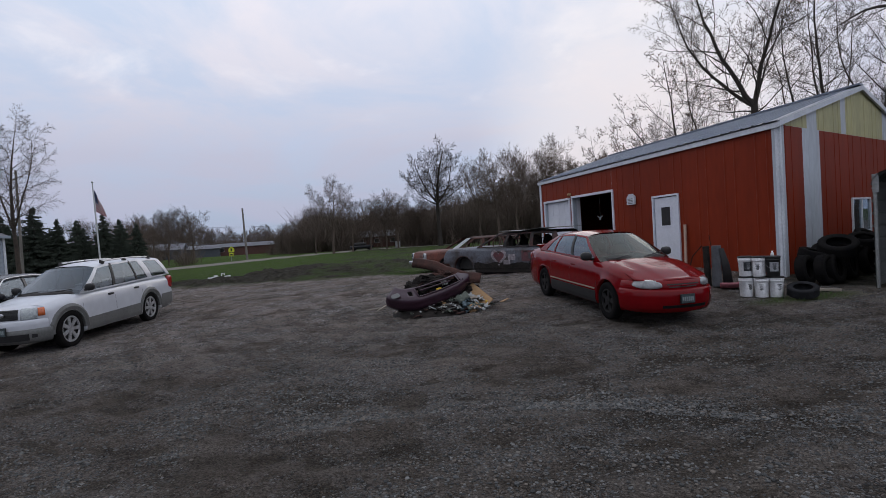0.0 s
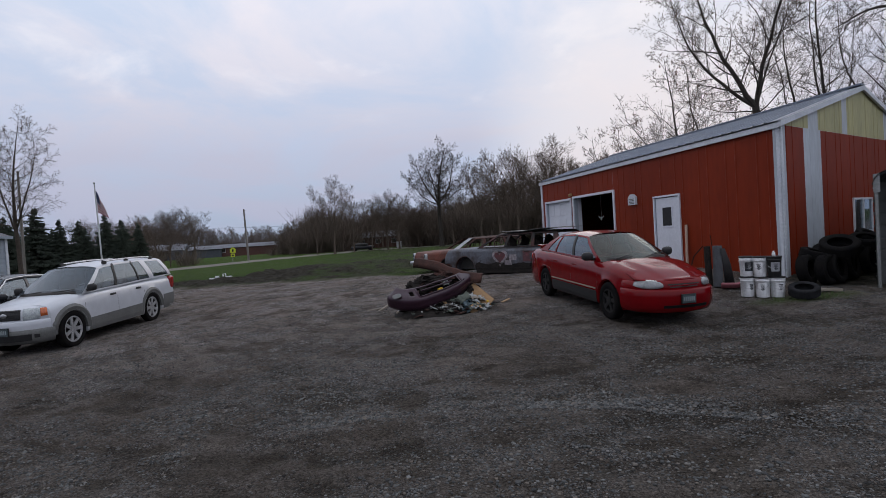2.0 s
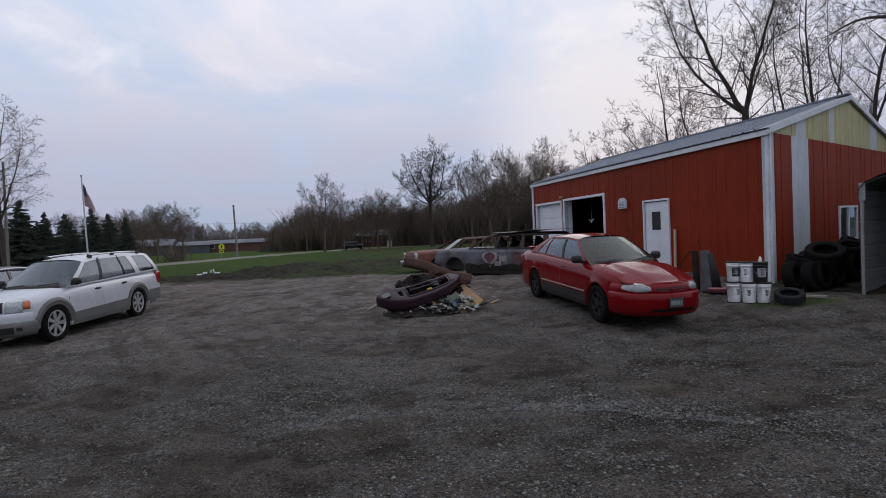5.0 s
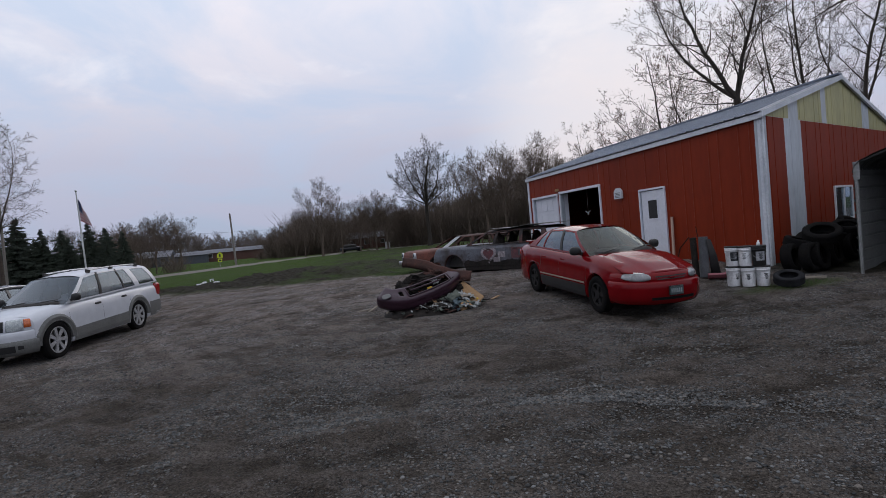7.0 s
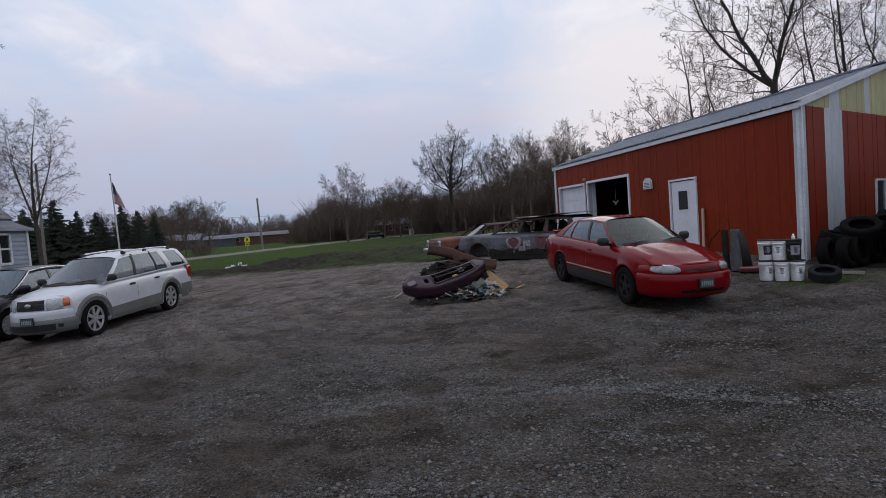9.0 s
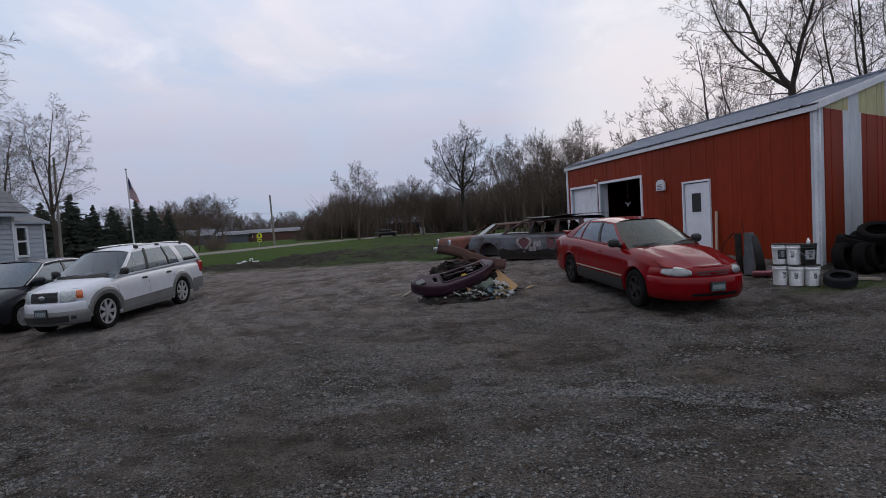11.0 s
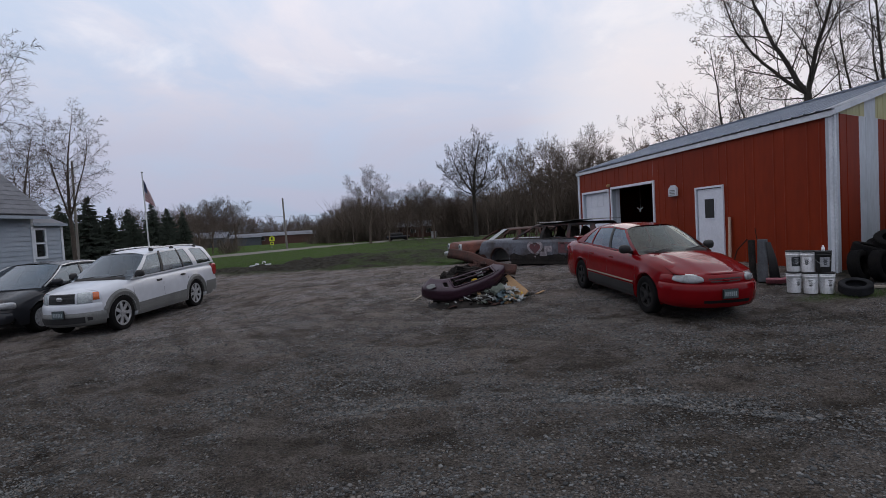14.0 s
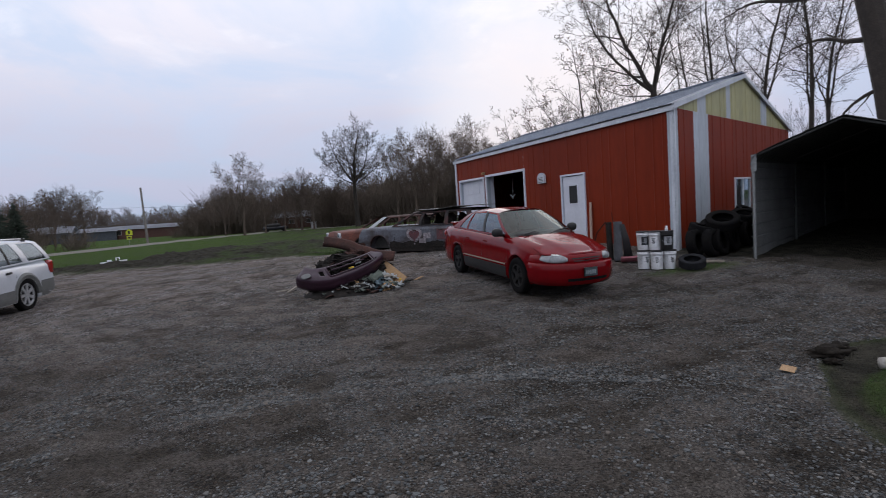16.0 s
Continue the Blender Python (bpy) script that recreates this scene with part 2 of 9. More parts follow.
M_RED = pmat("red_steel", (0.192, 0.0225, 0.0052), (0.152, 0.017, 0.004), spec=0.13, rough=0.5, scale=0.7, fine=9, fine_amt=0.10, bump=0.05, rand=0.05, stretch=(1, 1, 0.25))
M_YELLOW = pmat("faded_yellow_steel", (0.37, 0.345, 0.16), (0.31, 0.295, 0.145), rough=0.5, scale=1.0, fine=10, fine_amt=0.12, bump=0.05, rand=0.06, stretch=(1, 1, 0.3))
M_PALE = pmat("chalky_white_steel", (0.45, 0.49, 0.54), (0.36, 0.40, 0.44), rough=0.5, scale=1.5, fine=12, fine_amt=0.12, bump=0.05, stretch=(1, 1, 0.3))
M_TRIM = pmat("white_trim", (0.60, 0.63, 0.67), (0.47, 0.50, 0.55), rough=0.5, scale=2.0, fine=20, fine_amt=0.10, bump=0.06)
M_ROOF = pmat("galvanised_roof", (0.145, 0.175, 0.23), (0.105, 0.13, 0.175), rough=0.42, metal=0.35, scale=1.2, fine=15, fine_amt=0.15, bump=0.06)
M_LATH = pmat("pale_raw_lath", (0.46, 0.34, 0.27), (0.36, 0.27, 0.21), rough=0.8, scale=4, fine=40, stretch=(6, 6, 0.6))
M_DOORW = pmat("white_door_paint", (0.66, 0.68, 0.74), (0.57, 0.59, 0.65), rough=0.45, scale=1.5, fine=20, fine_amt=0.06, bump=0.04)
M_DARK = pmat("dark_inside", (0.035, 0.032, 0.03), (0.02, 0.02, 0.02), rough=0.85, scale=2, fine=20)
M_CONC = pmat("concrete", (0.28, 0.27, 0.26), (0.2, 0.19, 0.18), rough=0.85, scale=1.5, fine=60, bump=0.3)
# near-black rubber: the deep shade at the tyre heap is put into it
M_BLACKRUB = pmat("tyre_rubber", (0.007, 0.007, 0.008), (0.012, 0.011, 0.010), rough=0.9, scale=6, fine=60, bump=0.3, spec=0.06)
M_DUSTRUB = pmat("dusty_tyre_rubber", (0.026, 0.027, 0.030), (0.013, 0.013, 0.014), rough=0.9, scale=6, fine=60, bump=0.3, spec=0.1)
M_BLACKPL = pmat("black_plastic", (0.013, 0.013, 0.014), (0.02, 0.02, 0.02), spec=0.35, rough=0.5, scale=6, fine=80, bump=0.1)
M_CHROME = pmat("dull_chrome", (0.55, 0.56, 0.58), (0.35, 0.35, 0.36), rough=0.25, metal=0.9, scale=8, fine=60, rough2=0.45)
M_WHEELBLK = pmat("black_wheel", (0.010, 0.010, 0.011), (0.016, 0.015, 0.014), spec=0.2, rough=0.55, scale=10, fine=60)
M_RUBSTRIP = pmat("pale_rub_strip", (0.30, 0.24, 0.19), (0.22, 0.17, 0.14), rough=0.6, scale=8, fine=40)
M_SILVER = pmat("silver_wheel", (0.46, 0.47, 0.49), (0.36, 0.36, 0.37), rough=0.35, metal=0.5, scale=10, fine=60)
M_REDCAR = pmat("red_car_paint", (0.158, 0.0032, 0.0058), (0.136, 0.0028, 0.0050), spec=0.20, rough=0.06, scale=1.2, fine=6, fine_amt=0.10, bump=0.0, coat=0.0, rough2=0.15)
M_WHITECAR = pmat("white_car_paint", (0.52, 0.54, 0.58), (0.47, 0.49, 0.53), rough=0.3, scale=1.2, fine=6, fine_amt=0.05, bump=0.0, coat=0.5)
M_CLAD = pmat("grey_cladding", (0.134, 0.137, 0.132), (0.098, 0.100, 0.097), rough=0.6, scale=2, fine=30, fine_amt=0.15, bump=0.1)
M_DARKCAR = pmat("charcoal_car_paint", (0.020, 0.021, 0.025), (0.012, 0.013, 0.016), spec=0.3, rough=0.2, scale=1, fine=8, fine_amt=0.1, bump=0.0, coat=0.0)
M_SEAT = pmat("seat_cloth", (0.07, 0.068, 0.065), (0.10, 0.097, 0.09), rough=0.9, scale=5, fine=80)
M_GLASS = glass_mat("car_glass", (0.22, 0.25, 0.26), 0.03)
M_GLASSD = glass_mat("dusty_windscreen", (0.22, 0.235, 0.20), 0.03, (0.78, 0.80, 0.74), 0.05)
M_PANE = glass_mat("window_pane", (0.6, 0.63, 0.63), 0.08)
M_LAMP = pmat("lamp_lens", (0.28, 0.29, 0.30), (0.14, 0.145, 0.15), rough=0.12, scale=9, fine=40, fine_amt=0.15, bump=0.05, coat=0.5)
M_LAMPC = pmat("clear_lamp_lens", (0.46, 0.50, 0.51), (0.26, 0.29, 0.30), rough=0.10, scale=14, fine=50, fine_amt=0.2, bump=0.05, coat=0.5)
M_AMBER = pmat("amber_lens", (0.55, 0.13, 0.03), (0.45, 0.09, 0.02), rough=0.2, scale=20, fine=60, coat=0.4)
M_TAIL = pmat("red_lens", (0.30, 0.012, 0.012), (0.22, 0.01, 0.01), rough=0.2, scale=20, fine=60, coat=0.4)
M_PLATE = pmat("number_plate", (0.060, 0.084, 0.090), (0.038, 0.056, 0.062), rough=0.4, scale=12, fine=60)
M_PLATEBAR = pmat("plate_bars", (0.27, 0.31, 0.32), rough=0.5)
M_RUST = pmat("burnt_rust", (0.070, 0.026, 0.018), (0.030, 0.015, 0.012), rough=0.85, scale=3.5, fine=30, fine_amt=0.35, bump=0.35)
M_RUSTRED = pmat("scorched_brown_paint", (0.165, 0.050, 0.032), (0.075, 0.028, 0.020), rough=0.7, scale=2.2, fine=24, fine_amt=0.3, bump=0.25)
M_BURNTGREY = pmat("scorched_grey_paint", (0.090, 0.097, 0.118), (0.030, 0.021, 0.021), sharp=0.50, contrast=0.14, rough=0.6, scale=1.9, fine=24, fine_amt=0.3, bump=0.2)
M_SCORCH = pmat("scorched_red_brown_steel", (0.068, 0.025, 0.023), (0.012, 0.011, 0.011), sharp=0.44, contrast=0.14, rough=0.8, scale=4.5, fine=30, fine_amt=0.35, bump=0.3)
M_CHAR = pmat("charred_black", (0.012, 0.011, 0.010), (0.030, 0.025, 0.022), spec=0.2, rough=0.9, scale=5, fine=40, fine_amt=0.4, bump=0.5)
M_SPRAYW = pmat("white_spray_paint", (0.42, 0.38, 0.40), (0.16, 0.14, 0.15), sharp=0.4, rough=0.7, scale=11, fine=50, fine_amt=0.35)
M_SPRAYR = pmat("red_spray_paint", (0.17, 0.038, 0.045), (0.07, 0.03, 0.035), sharp=0.4, rough=0.7, scale=11, fine=50, fine_amt=0.35)
M_MAROON = pmat("maroon_plastic", (0.040, 0.016, 0.028), (0.026, 0.011, 0.019), rough=0.30, scale=2, fine=25, fine_amt=0.2, bump=0.08)
M_FOAM = pmat("yellow_foam", (0.55, 0.36, 0.04), (0.42, 0.26, 0.03), rough=0.9, scale=14, fine=70)
M_CLOTH = pmat("grey_white_rag", (0.42, 0.43, 0.43), (0.25, 0.27, 0.26), rough=0.9, scale=6, fine=60)
M_CLOTHB = pmat("blue_grey_plastic_rag", (0.085, 0.13, 0.15), (0.05, 0.075, 0.09), rough=0.6, scale=6, fine=60)
M_CLOTHG = pmat("green_grey_rag", (0.14, 0.16, 0.13), (0.07, 0.08, 0.07), rough=0.9, scale=6, fine=60)
M_WOODTAN = pmat("tan_board", (0.38, 0.24, 0.12), (0.30, 0.18, 0.09), rough=0.75, scale=3, fine=30, stretch=(1, 8, 8))
M_WOODGREY = pmat("weathered_board", (0.30, 0.26, 0.21), (0.20, 0.17, 0.14), rough=0.85, scale=3, fine=30, stretch=(1, 8, 8))
M_BUCKET = pmat("white_bucket", (0.84, 0.85, 0.87), (0.70, 0.70, 0.71), rough=0.35, scale=5, fine=30, fine_amt=0.14)
M_LABELD = pmat("dark_label", (0.012, 0.014, 0.018), (0.03, 0.034, 0.04), rough=0.5, scale=20, fine=60)
M_LABELM = pmat("grey_label_bars", (0.30, 0.31, 0.33), rough=0.5)
M_TARROLL = pmat("grey_felt_roll", (0.095, 0.103, 0.115), (0.06, 0.064, 0.072), rough=0.8, scale=5, fine=50)
M_SIDING = pmat("grey_clapboard", (0.27, 0.31, 0.36), (0.22, 0.26, 0.31), rough=0.6, scale=1.5, fine=25, fine_amt=0.08, bump=0.08, rand=0.05)
M_SHINGLE = pmat("grey_shingles", (0.150, 0.152, 0.165), (0.105, 0.107, 0.118), rough=0.9, scale=4, fine=40, fine_amt=0.3, bump=0.5, rand=0.12)
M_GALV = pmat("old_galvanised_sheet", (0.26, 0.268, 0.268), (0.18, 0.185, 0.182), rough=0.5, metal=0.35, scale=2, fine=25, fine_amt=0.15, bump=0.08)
# the roof's own dark colour, reused as painted shade on inner carport parts
M_PORTROOF_SHADE = pmat("dark_carport_roof_and_shade", (0.085, 0.09, 0.085), (0.05, 0.052, 0.05), rough=0.6, metal=0.2, scale=2, fine=20, fine_amt=0.2)
M_POLEWOOD = pmat("grey_pole_wood", (0.21, 0.19, 0.175), (0.15, 0.135, 0.12), rough=0.85, scale=2, fine=25, stretch=(4, 4, 0.5))
M_WHITEPOLE = pmat("white_pole_paint", (0.55, 0.56, 0.57), (0.42, 0.43, 0.44), rough=0.4, scale=4, fine=30)
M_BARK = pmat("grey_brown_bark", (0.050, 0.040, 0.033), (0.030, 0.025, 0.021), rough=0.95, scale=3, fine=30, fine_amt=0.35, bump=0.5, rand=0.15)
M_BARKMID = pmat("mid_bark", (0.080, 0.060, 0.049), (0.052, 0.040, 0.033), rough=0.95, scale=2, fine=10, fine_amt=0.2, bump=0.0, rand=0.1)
# paler than near bark: distance haze put into the colour
M_BARKFAR = pmat("hazed_far_bark", (0.112, 0.083, 0.064), (0.080, 0.060, 0.047), rough=0.95, scale=2, fine=10, fine_amt=0.2, bump=0.0, rand=0.15)
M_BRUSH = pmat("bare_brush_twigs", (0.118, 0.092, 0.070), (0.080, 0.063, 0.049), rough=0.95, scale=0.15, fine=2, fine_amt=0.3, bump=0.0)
M_BUD = pmat("spring_buds", (0.150, 0.085, 0.045), (0.105, 0.060, 0.035), rough=0.8, scale=2, fine=20, bump=0.0)
M_SPRUCE = pmat("spruce_needles", (0.046, 0.060, 0.042), (0.026, 0.036, 0.026), rough=0.85, scale=2, fine=15, fine_amt=0.35, bump=0.0, rand=0.2)
M_GRASSB = pmat("grass_blades", (0.040, 0.092, 0.014), (0.065, 0.098, 0.024), rough=0.8, scale=0.8, fine=8, fine_amt=0.3, bump=0.0)
M_SIGNY = pmat("fluorescent_sign", (0.55, 0.62, 0.02), (0.50, 0.56, 0.02), rough=0.5, scale=4, fine=20, fine_amt=0.05)
M_FARBROWN = pmat("far_brown_wall", (0.095, 0.042, 0.034), (0.075, 0.035, 0.028), rough=0.8, scale=0.5, fine=4)
M_FARBLUE = pmat("far_blue_grey_wall", (0.078, 0.088, 0.105), (0.062, 0.07, 0.085), rough=0.8, scale=0.5, fine=4)
M_FARWHITE = pmat("far_pale_wall", (0.45, 0.45, 0.46), (0.36, 0.36, 0.37), rough=0.8, scale=0.5, fine=4)
M_MILKY = pmat("milky_crazed_glass", (0.22, 0.235, 0.25), (0.12, 0.13, 0.14), rough=0.35, scale=7, fine=60, fine_amt=0.3)
M_FARROOF = pmat("far_roof", (0.33, 0.34, 0.38), (0.25, 0.26, 0.29), rough=0.8, scale=0.5, fine=4)
M_FLAGR = pmat("flag_red", (0.24, 0.03, 0.04), rough=0.8)
M_FLAGW = pmat("flag_white", (0.50, 0.48, 0.50), rough=0.8)
M_FLAGB = pmat("flag_blue", (0.03, 0.04, 0.10), rough=0.8)

# ---- ground ----
GRASS_EDGE = [(-60, 28), (-25, 26), (-9.6, 24.9), (-7.6, 24.9), (-5, 24.1), (-2.5, 23), (0, 23.1), (1.1, 22.2), (4, 21.6), (6.5, 23.5), (9, 26), (60, 30)]
DIRT_TOP = [(-60, 26), (-25, 27.0), (-13, 29), (-10, 29.5), (-7.8, 31), (-7.2, 36), (-6.4, 41), (-4.8, 44), (-2.4, 44), (0.0, 45), (1.7, 40), (3.2, 36), (6.5, 30), (60, 30)]
DIRT_LOW = [(-60, 0), (-3.2, 15), (-2.7, 22.6), (-1.7, 24.0), (0, 24.3), (1.4, 24.8), (6.5, 27), (60, 31)]
ROAD = [(-46, 38), (-33, 47), (-22, 60), (-17, 72), (-12, 82), (-5, 91), (8, 96), (30, 98.5), (70, 100)]


def seg_dist(p, line):
    best = 1e9
    for (x0, y0), (x1, y1) in zip(line, line[1:]):
        dx, dy = x1 - x0, y1 - y0
        t = max(0.0, min(1.0, ((p[0] - x0) * dx + (p[1] - y0) * dy) / (dx * dx + dy * dy)))
        best = min(best, math.hypot(p[0] - x0 - t * dx, p[1] - y0 - t * dy))
    return best


def masks(x, y):
    """How much grass, bare dirt (with carport shade) and road there is at a place."""
    wob = noise.noise(Vector((x * 0.35, y * 0.35, 3))) * 1.1 + noise.noise(Vector((x * 1.4, y * 1.4, 7))) * 0.5
    grass = sstep(-0.5, 0.9, y + wob - poly(GRASS_EDGE, x)) if y > 15 else 0.0
    dirt = grass * (1 - sstep(-1.5, 2.5, y + wob * 2.2 - poly(DIRT_TOP, x))) * sstep(-1.5, 1.5, y + wob * 2.2 - poly(DIRT_LOW, x)) if y > 15 else 0.0
    if x > -4 and dirt > 0:
        dirt *= 0.72 + 0.9 * noise.noise(Vector((x * 0.8, y * 0.45, 12)))
        dirt = max(0.0, min(1.0, dirt))
    # thin grass and dead leaves towards the wrecks
    if x > -8 and y > 22:
        dirt = max(dirt, grass * sstep(-8, 0, x) * max(0.0, min(0.8, 0.36 + 0.9 * noise.noise(Vector((x * 0.5, y * 0.22, 21))))))
    # mown patch with bare rim beside the drive
    if y < 8 and x > 2.5:
        cx, cy = 5.65, 2.25
        r = math.hypot((x - cx) / 2.05, (y - cy) / 1.25) + wob * 0.11
        g = 1 - sstep(0.88, 0.96, r)
        rim = 1.06 + 0.26 * sstep(4.0, 5.0, x) * sstep(2.4, 3.2, y)
        d = 1 - sstep(rim - 0.07, rim + 0.03, r)
        # patch toned darker by mixing in the dirt colour
        grass, dirt = max(grass, g, d), max(dirt, d - g, g * (0.42 + 0.5 * noise.noise(Vector((x * 2.2, y * 2.2, 4)))))
    # weeds along the foot of the wall and the tyres
    w = math.hypot((x - 7.5) / 1.3, (y - 8.3) / 0.4) + wob * 0.4
    grass = max(grass, 0.5 * (1 - sstep(0.4, 1.1, w)))
    road = 1 - sstep(2.6, 3.4, seg_dist((x, y), ROAD)) if y > 30 else 0.0
    if x < -9.5 and 6 < y < 30:
        grass = max(grass, 0.9 * sstep(-10.5, -11.5, x + wob) if x < -10 else 0)
    if x > 7.5 and y < 8:
        dirt = max(dirt, 0.6 * sstep(7.5, 9.5, x))
    # carport shade, also in the gap beside it, put in as dark dirt
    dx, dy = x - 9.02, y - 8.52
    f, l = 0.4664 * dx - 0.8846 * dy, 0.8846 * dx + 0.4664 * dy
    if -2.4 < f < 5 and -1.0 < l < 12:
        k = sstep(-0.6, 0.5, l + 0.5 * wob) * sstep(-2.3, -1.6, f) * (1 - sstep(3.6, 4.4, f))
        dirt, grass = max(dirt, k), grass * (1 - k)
    return grass, dirt, road


def rut(x, y):
    """Wheel tracks: low ridges on arcs through the yard, and loose uneven gravel."""
    z = 0.0
    if -14 < x < 12 and -2 < y < 26:
        for cx, cy, r, a in ((-2.0, 14.0, 9.4, 0.022), (-2.0, 14.0, 7.9, 0.018), (2.5, 16.0, 11.6, 0.02), (9.0, -6.0, 12.6, 0.02), (9.0, -6.0, 11.1, 0.02), (-9.0, 0.5, 7.4, 0.018)):
            d = math.hypot(x - cx, y - cy) - r + 0.35 * noise.noise(Vector((x * 0.5, y * 0.5, cx)))
            z += a * (math.exp(-(d / 0.16) ** 2) - 0.8 * math.exp(-((d - 0.32) / 0.14) ** 2)) * (0.6 + 0.8 * noise.noise(Vector((x * 0.6, y * 0.6, r))))
        z += 0.034 * noise.noise(Vector((x * 0.8, y * 0.8, 0))) + 0.031 * noise.noise(Vector((x * 2.6, y * 2.6, 5))) + 0.022 * noise.noise(Vector((x * 4.4, y * 4.4, 8)))
    return z


def axis_steps(lo, a, b, hi, fine, grow=1.12):
    xs = list(np.arange(a, b + 1e-6, fine))
    s, x = fine, a
    left = []
    while x > lo:
        s *= grow
        x -= s
        left.append(x)
    s, x = fine, b
    right = []
    while x < hi:
        s *= grow
        x += s
        right.append(x)
    return left[::-1] + xs + right


gx = axis_steps(-900, -12, 12, 900, 0.11)
gy = axis_steps(-500, -1.0, 22, 22, 0.11) + list(np.arange(22.2, 34, 0.22)) + axis_steps(34.2, 34.2, 34.2, 1500, 0.22)
nx, ny = len(gx), len(gy)
gverts, gm = [], []
for y in gy:
    for x in gx:
        g, d, r = masks(x, y)
        z = gz(x, y) + rut(x, y) * (1 - g)
        if y > 15 and d > 0:
            z += 0.16 * d * (0.5 + noise.noise(Vector((x * 0.5, y * 0.5, 9)))) + 0.15 * d * noise.noise(Vector((x * 1.7, y * 1.7, 2))) + 0.08 * d * noise.noise(Vector((x * 4.2, y * 4.2, 6)))
        if g - d > 0.3 and y < 8 and x < 9:
            z += 0.03
        gverts.append((x, y, z))
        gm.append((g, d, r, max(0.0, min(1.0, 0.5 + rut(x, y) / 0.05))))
gfaces = [(j * nx + i, j * nx + i + 1, (j + 1) * nx + i + 1, (j + 1) * nx + i) for j in range(ny - 1) for i in range(nx - 1)]
me = bpy.data.meshes.new("ground")
me.from_pydata(gverts, [], gfaces)
att = me.color_attributes.new("cover", "FLOAT_COLOR", "POINT")
att.data.foreach_set("color", np.array(gm, dtype=np.float32).ravel())
me.polygons.foreach_set("use_smooth", [True] * len(me.polygons))
ground = tagged(new("ground", me), "grey gravel yard with wheel tracks, bare dirt and spring grass", "ground", kind="structure")


def ground_mat():
    m = bpy.data.materials.new("gravel_dirt_grass")
    m.use_nodes = True
    N, L = m.node_tree.nodes, m.node_tree.links
    b = N["Principled BSDF"]
    b.inputs["Specular IOR Level"].default_value = 0.12
    co = N.new("ShaderNodeTexCoord").outputs["Object"]

    def noise_n(scale, detail=5.0, rough=0.6):
        n = N.new("ShaderNodeTexNoise")
        n.inputs["Scale"].default_value, n.inputs["Detail"].default_value, n.inputs["Roughness"].default_value = scale, detail, rough
        L.new(co, n.inputs["Vector"])
        return n.outputs[0]

    def rng(v, a, c, lo=0.0, hi=1.0):
        r = N.new("ShaderNodeMapRange")
        r.interpolation_type = "SMOOTHSTEP"
        for k, q in (("From Min", a), ("From Max", c), ("To Min", lo), ("To Max", hi)):
            r.inputs[k].default_value = q
        L.new(v, r.inputs["Value"])
        return r.outputs[0]

    def mixc(f, a, c, mode="MIX"):
        x = N.new("ShaderNodeMix")
        x.data_type, x.blend_type = "RGBA", mode
        for sock, v in ((0, f), (6, a), (7, c)):
            if isinstance(v, tuple):
                x.inputs[sock].default_value = (*v, 1)
            elif isinstance(v, float):
                x.inputs[sock].default_value = v
            else:
                L.new(v, x.inputs[sock])
        return x.outputs[2]

    vor = N.new("ShaderNodeTexVoronoi"); vor.inputs["Scale"].default_value = 46.0
    L.new(co, vor.inputs["Vector"])
    vedge = N.new("ShaderNodeTexVoronoi"); vedge.feature = "DISTANCE_TO_EDGE"; vedge.inputs["Scale"].default_value = 46.0
    L.new(co, vedge.inputs["Vector"])
    vor2 = N.new("ShaderNodeTexVoronoi"); vor2.inputs["Scale"].default_value = 75.0
    L.new(co, vor2.inputs["Vector"])
    sepc = N.new("ShaderNodeSeparateColor"); L.new(vor.outputs["Color"], sepc.inputs[0])
    sepc2 = N.new("ShaderNodeSeparateColor"); L.new(vor2.outputs["Color"], sepc2.inputs[0])
    stone = mixc(sepc.outputs[0], (0.020, 0.021, 0.022), (0.270, 0.275, 0.275))
    stone = mixc(rng(sepc.outputs[1], 0.80, 0.9, 0, 0.6), stone, (0.20, 0.15, 0.12))
    fines = mixc(sepc2.outputs[0], (0.054, 0.047, 0.041), (0.162, 0.145, 0.128))
    # gravel lies thick in patches, packed dirt shows between
    thick = rng(noise_n(1.1, 7.0, 0.72), 0.45, 0.56)
    stone = mixc(rng(vedge.outputs["Distance"], 0.03, 0.20), mixc(1.0, fines, (0.42, 0.40, 0.38), "MULTIPLY"), stone)
    gravel = mixc(rng(sepc.outputs[2], 0.55, 0.70), stone, fines)
    gravel = mixc(thick, fines, gravel)
    at = N.new("ShaderNodeAttribute"); at.attribute_name = "cover"
    jag = N.new("ShaderNodeMath"); jag.operation = "MULTIPLY_ADD"
    L.new(noise_n(7.0, 8.0, 0.75), jag.inputs[0]); jag.inputs[1].default_value = 0.9
    L.new(at.outputs["Alpha"], jag.inputs[2])
    wheel_track = rng(jag.outputs[0], 0.64, 0.80)
    damp = rng(noise_n(0.28, 4.0), 0.34, 0.60)
    # faint tyre scrub: noise drawn out along arcs round the middle of the yard

    def scrub(cx, cy, across, along):
        sx = N.new("ShaderNodeVectorMath"); sx.operation = "SUBTRACT"; sx.inputs[1].default_value = (cx, cy, 0)
        L.new(co, sx.inputs[0])
        s3 = N.new("ShaderNodeSeparateXYZ"); L.new(sx.outputs[0], s3.inputs[0])
        an = N.new("ShaderNodeMath"); an.operation = "ARCTAN2"
        L.new(s3.outputs[0], an.inputs[0]); L.new(s3.outputs[1], an.inputs[1])
        fl = N.new("ShaderNodeVectorMath"); fl.operation = "MULTIPLY"; fl.inputs[1].default_value = (1, 1, 0)
        L.new(sx.outputs[0], fl.inputs[0])
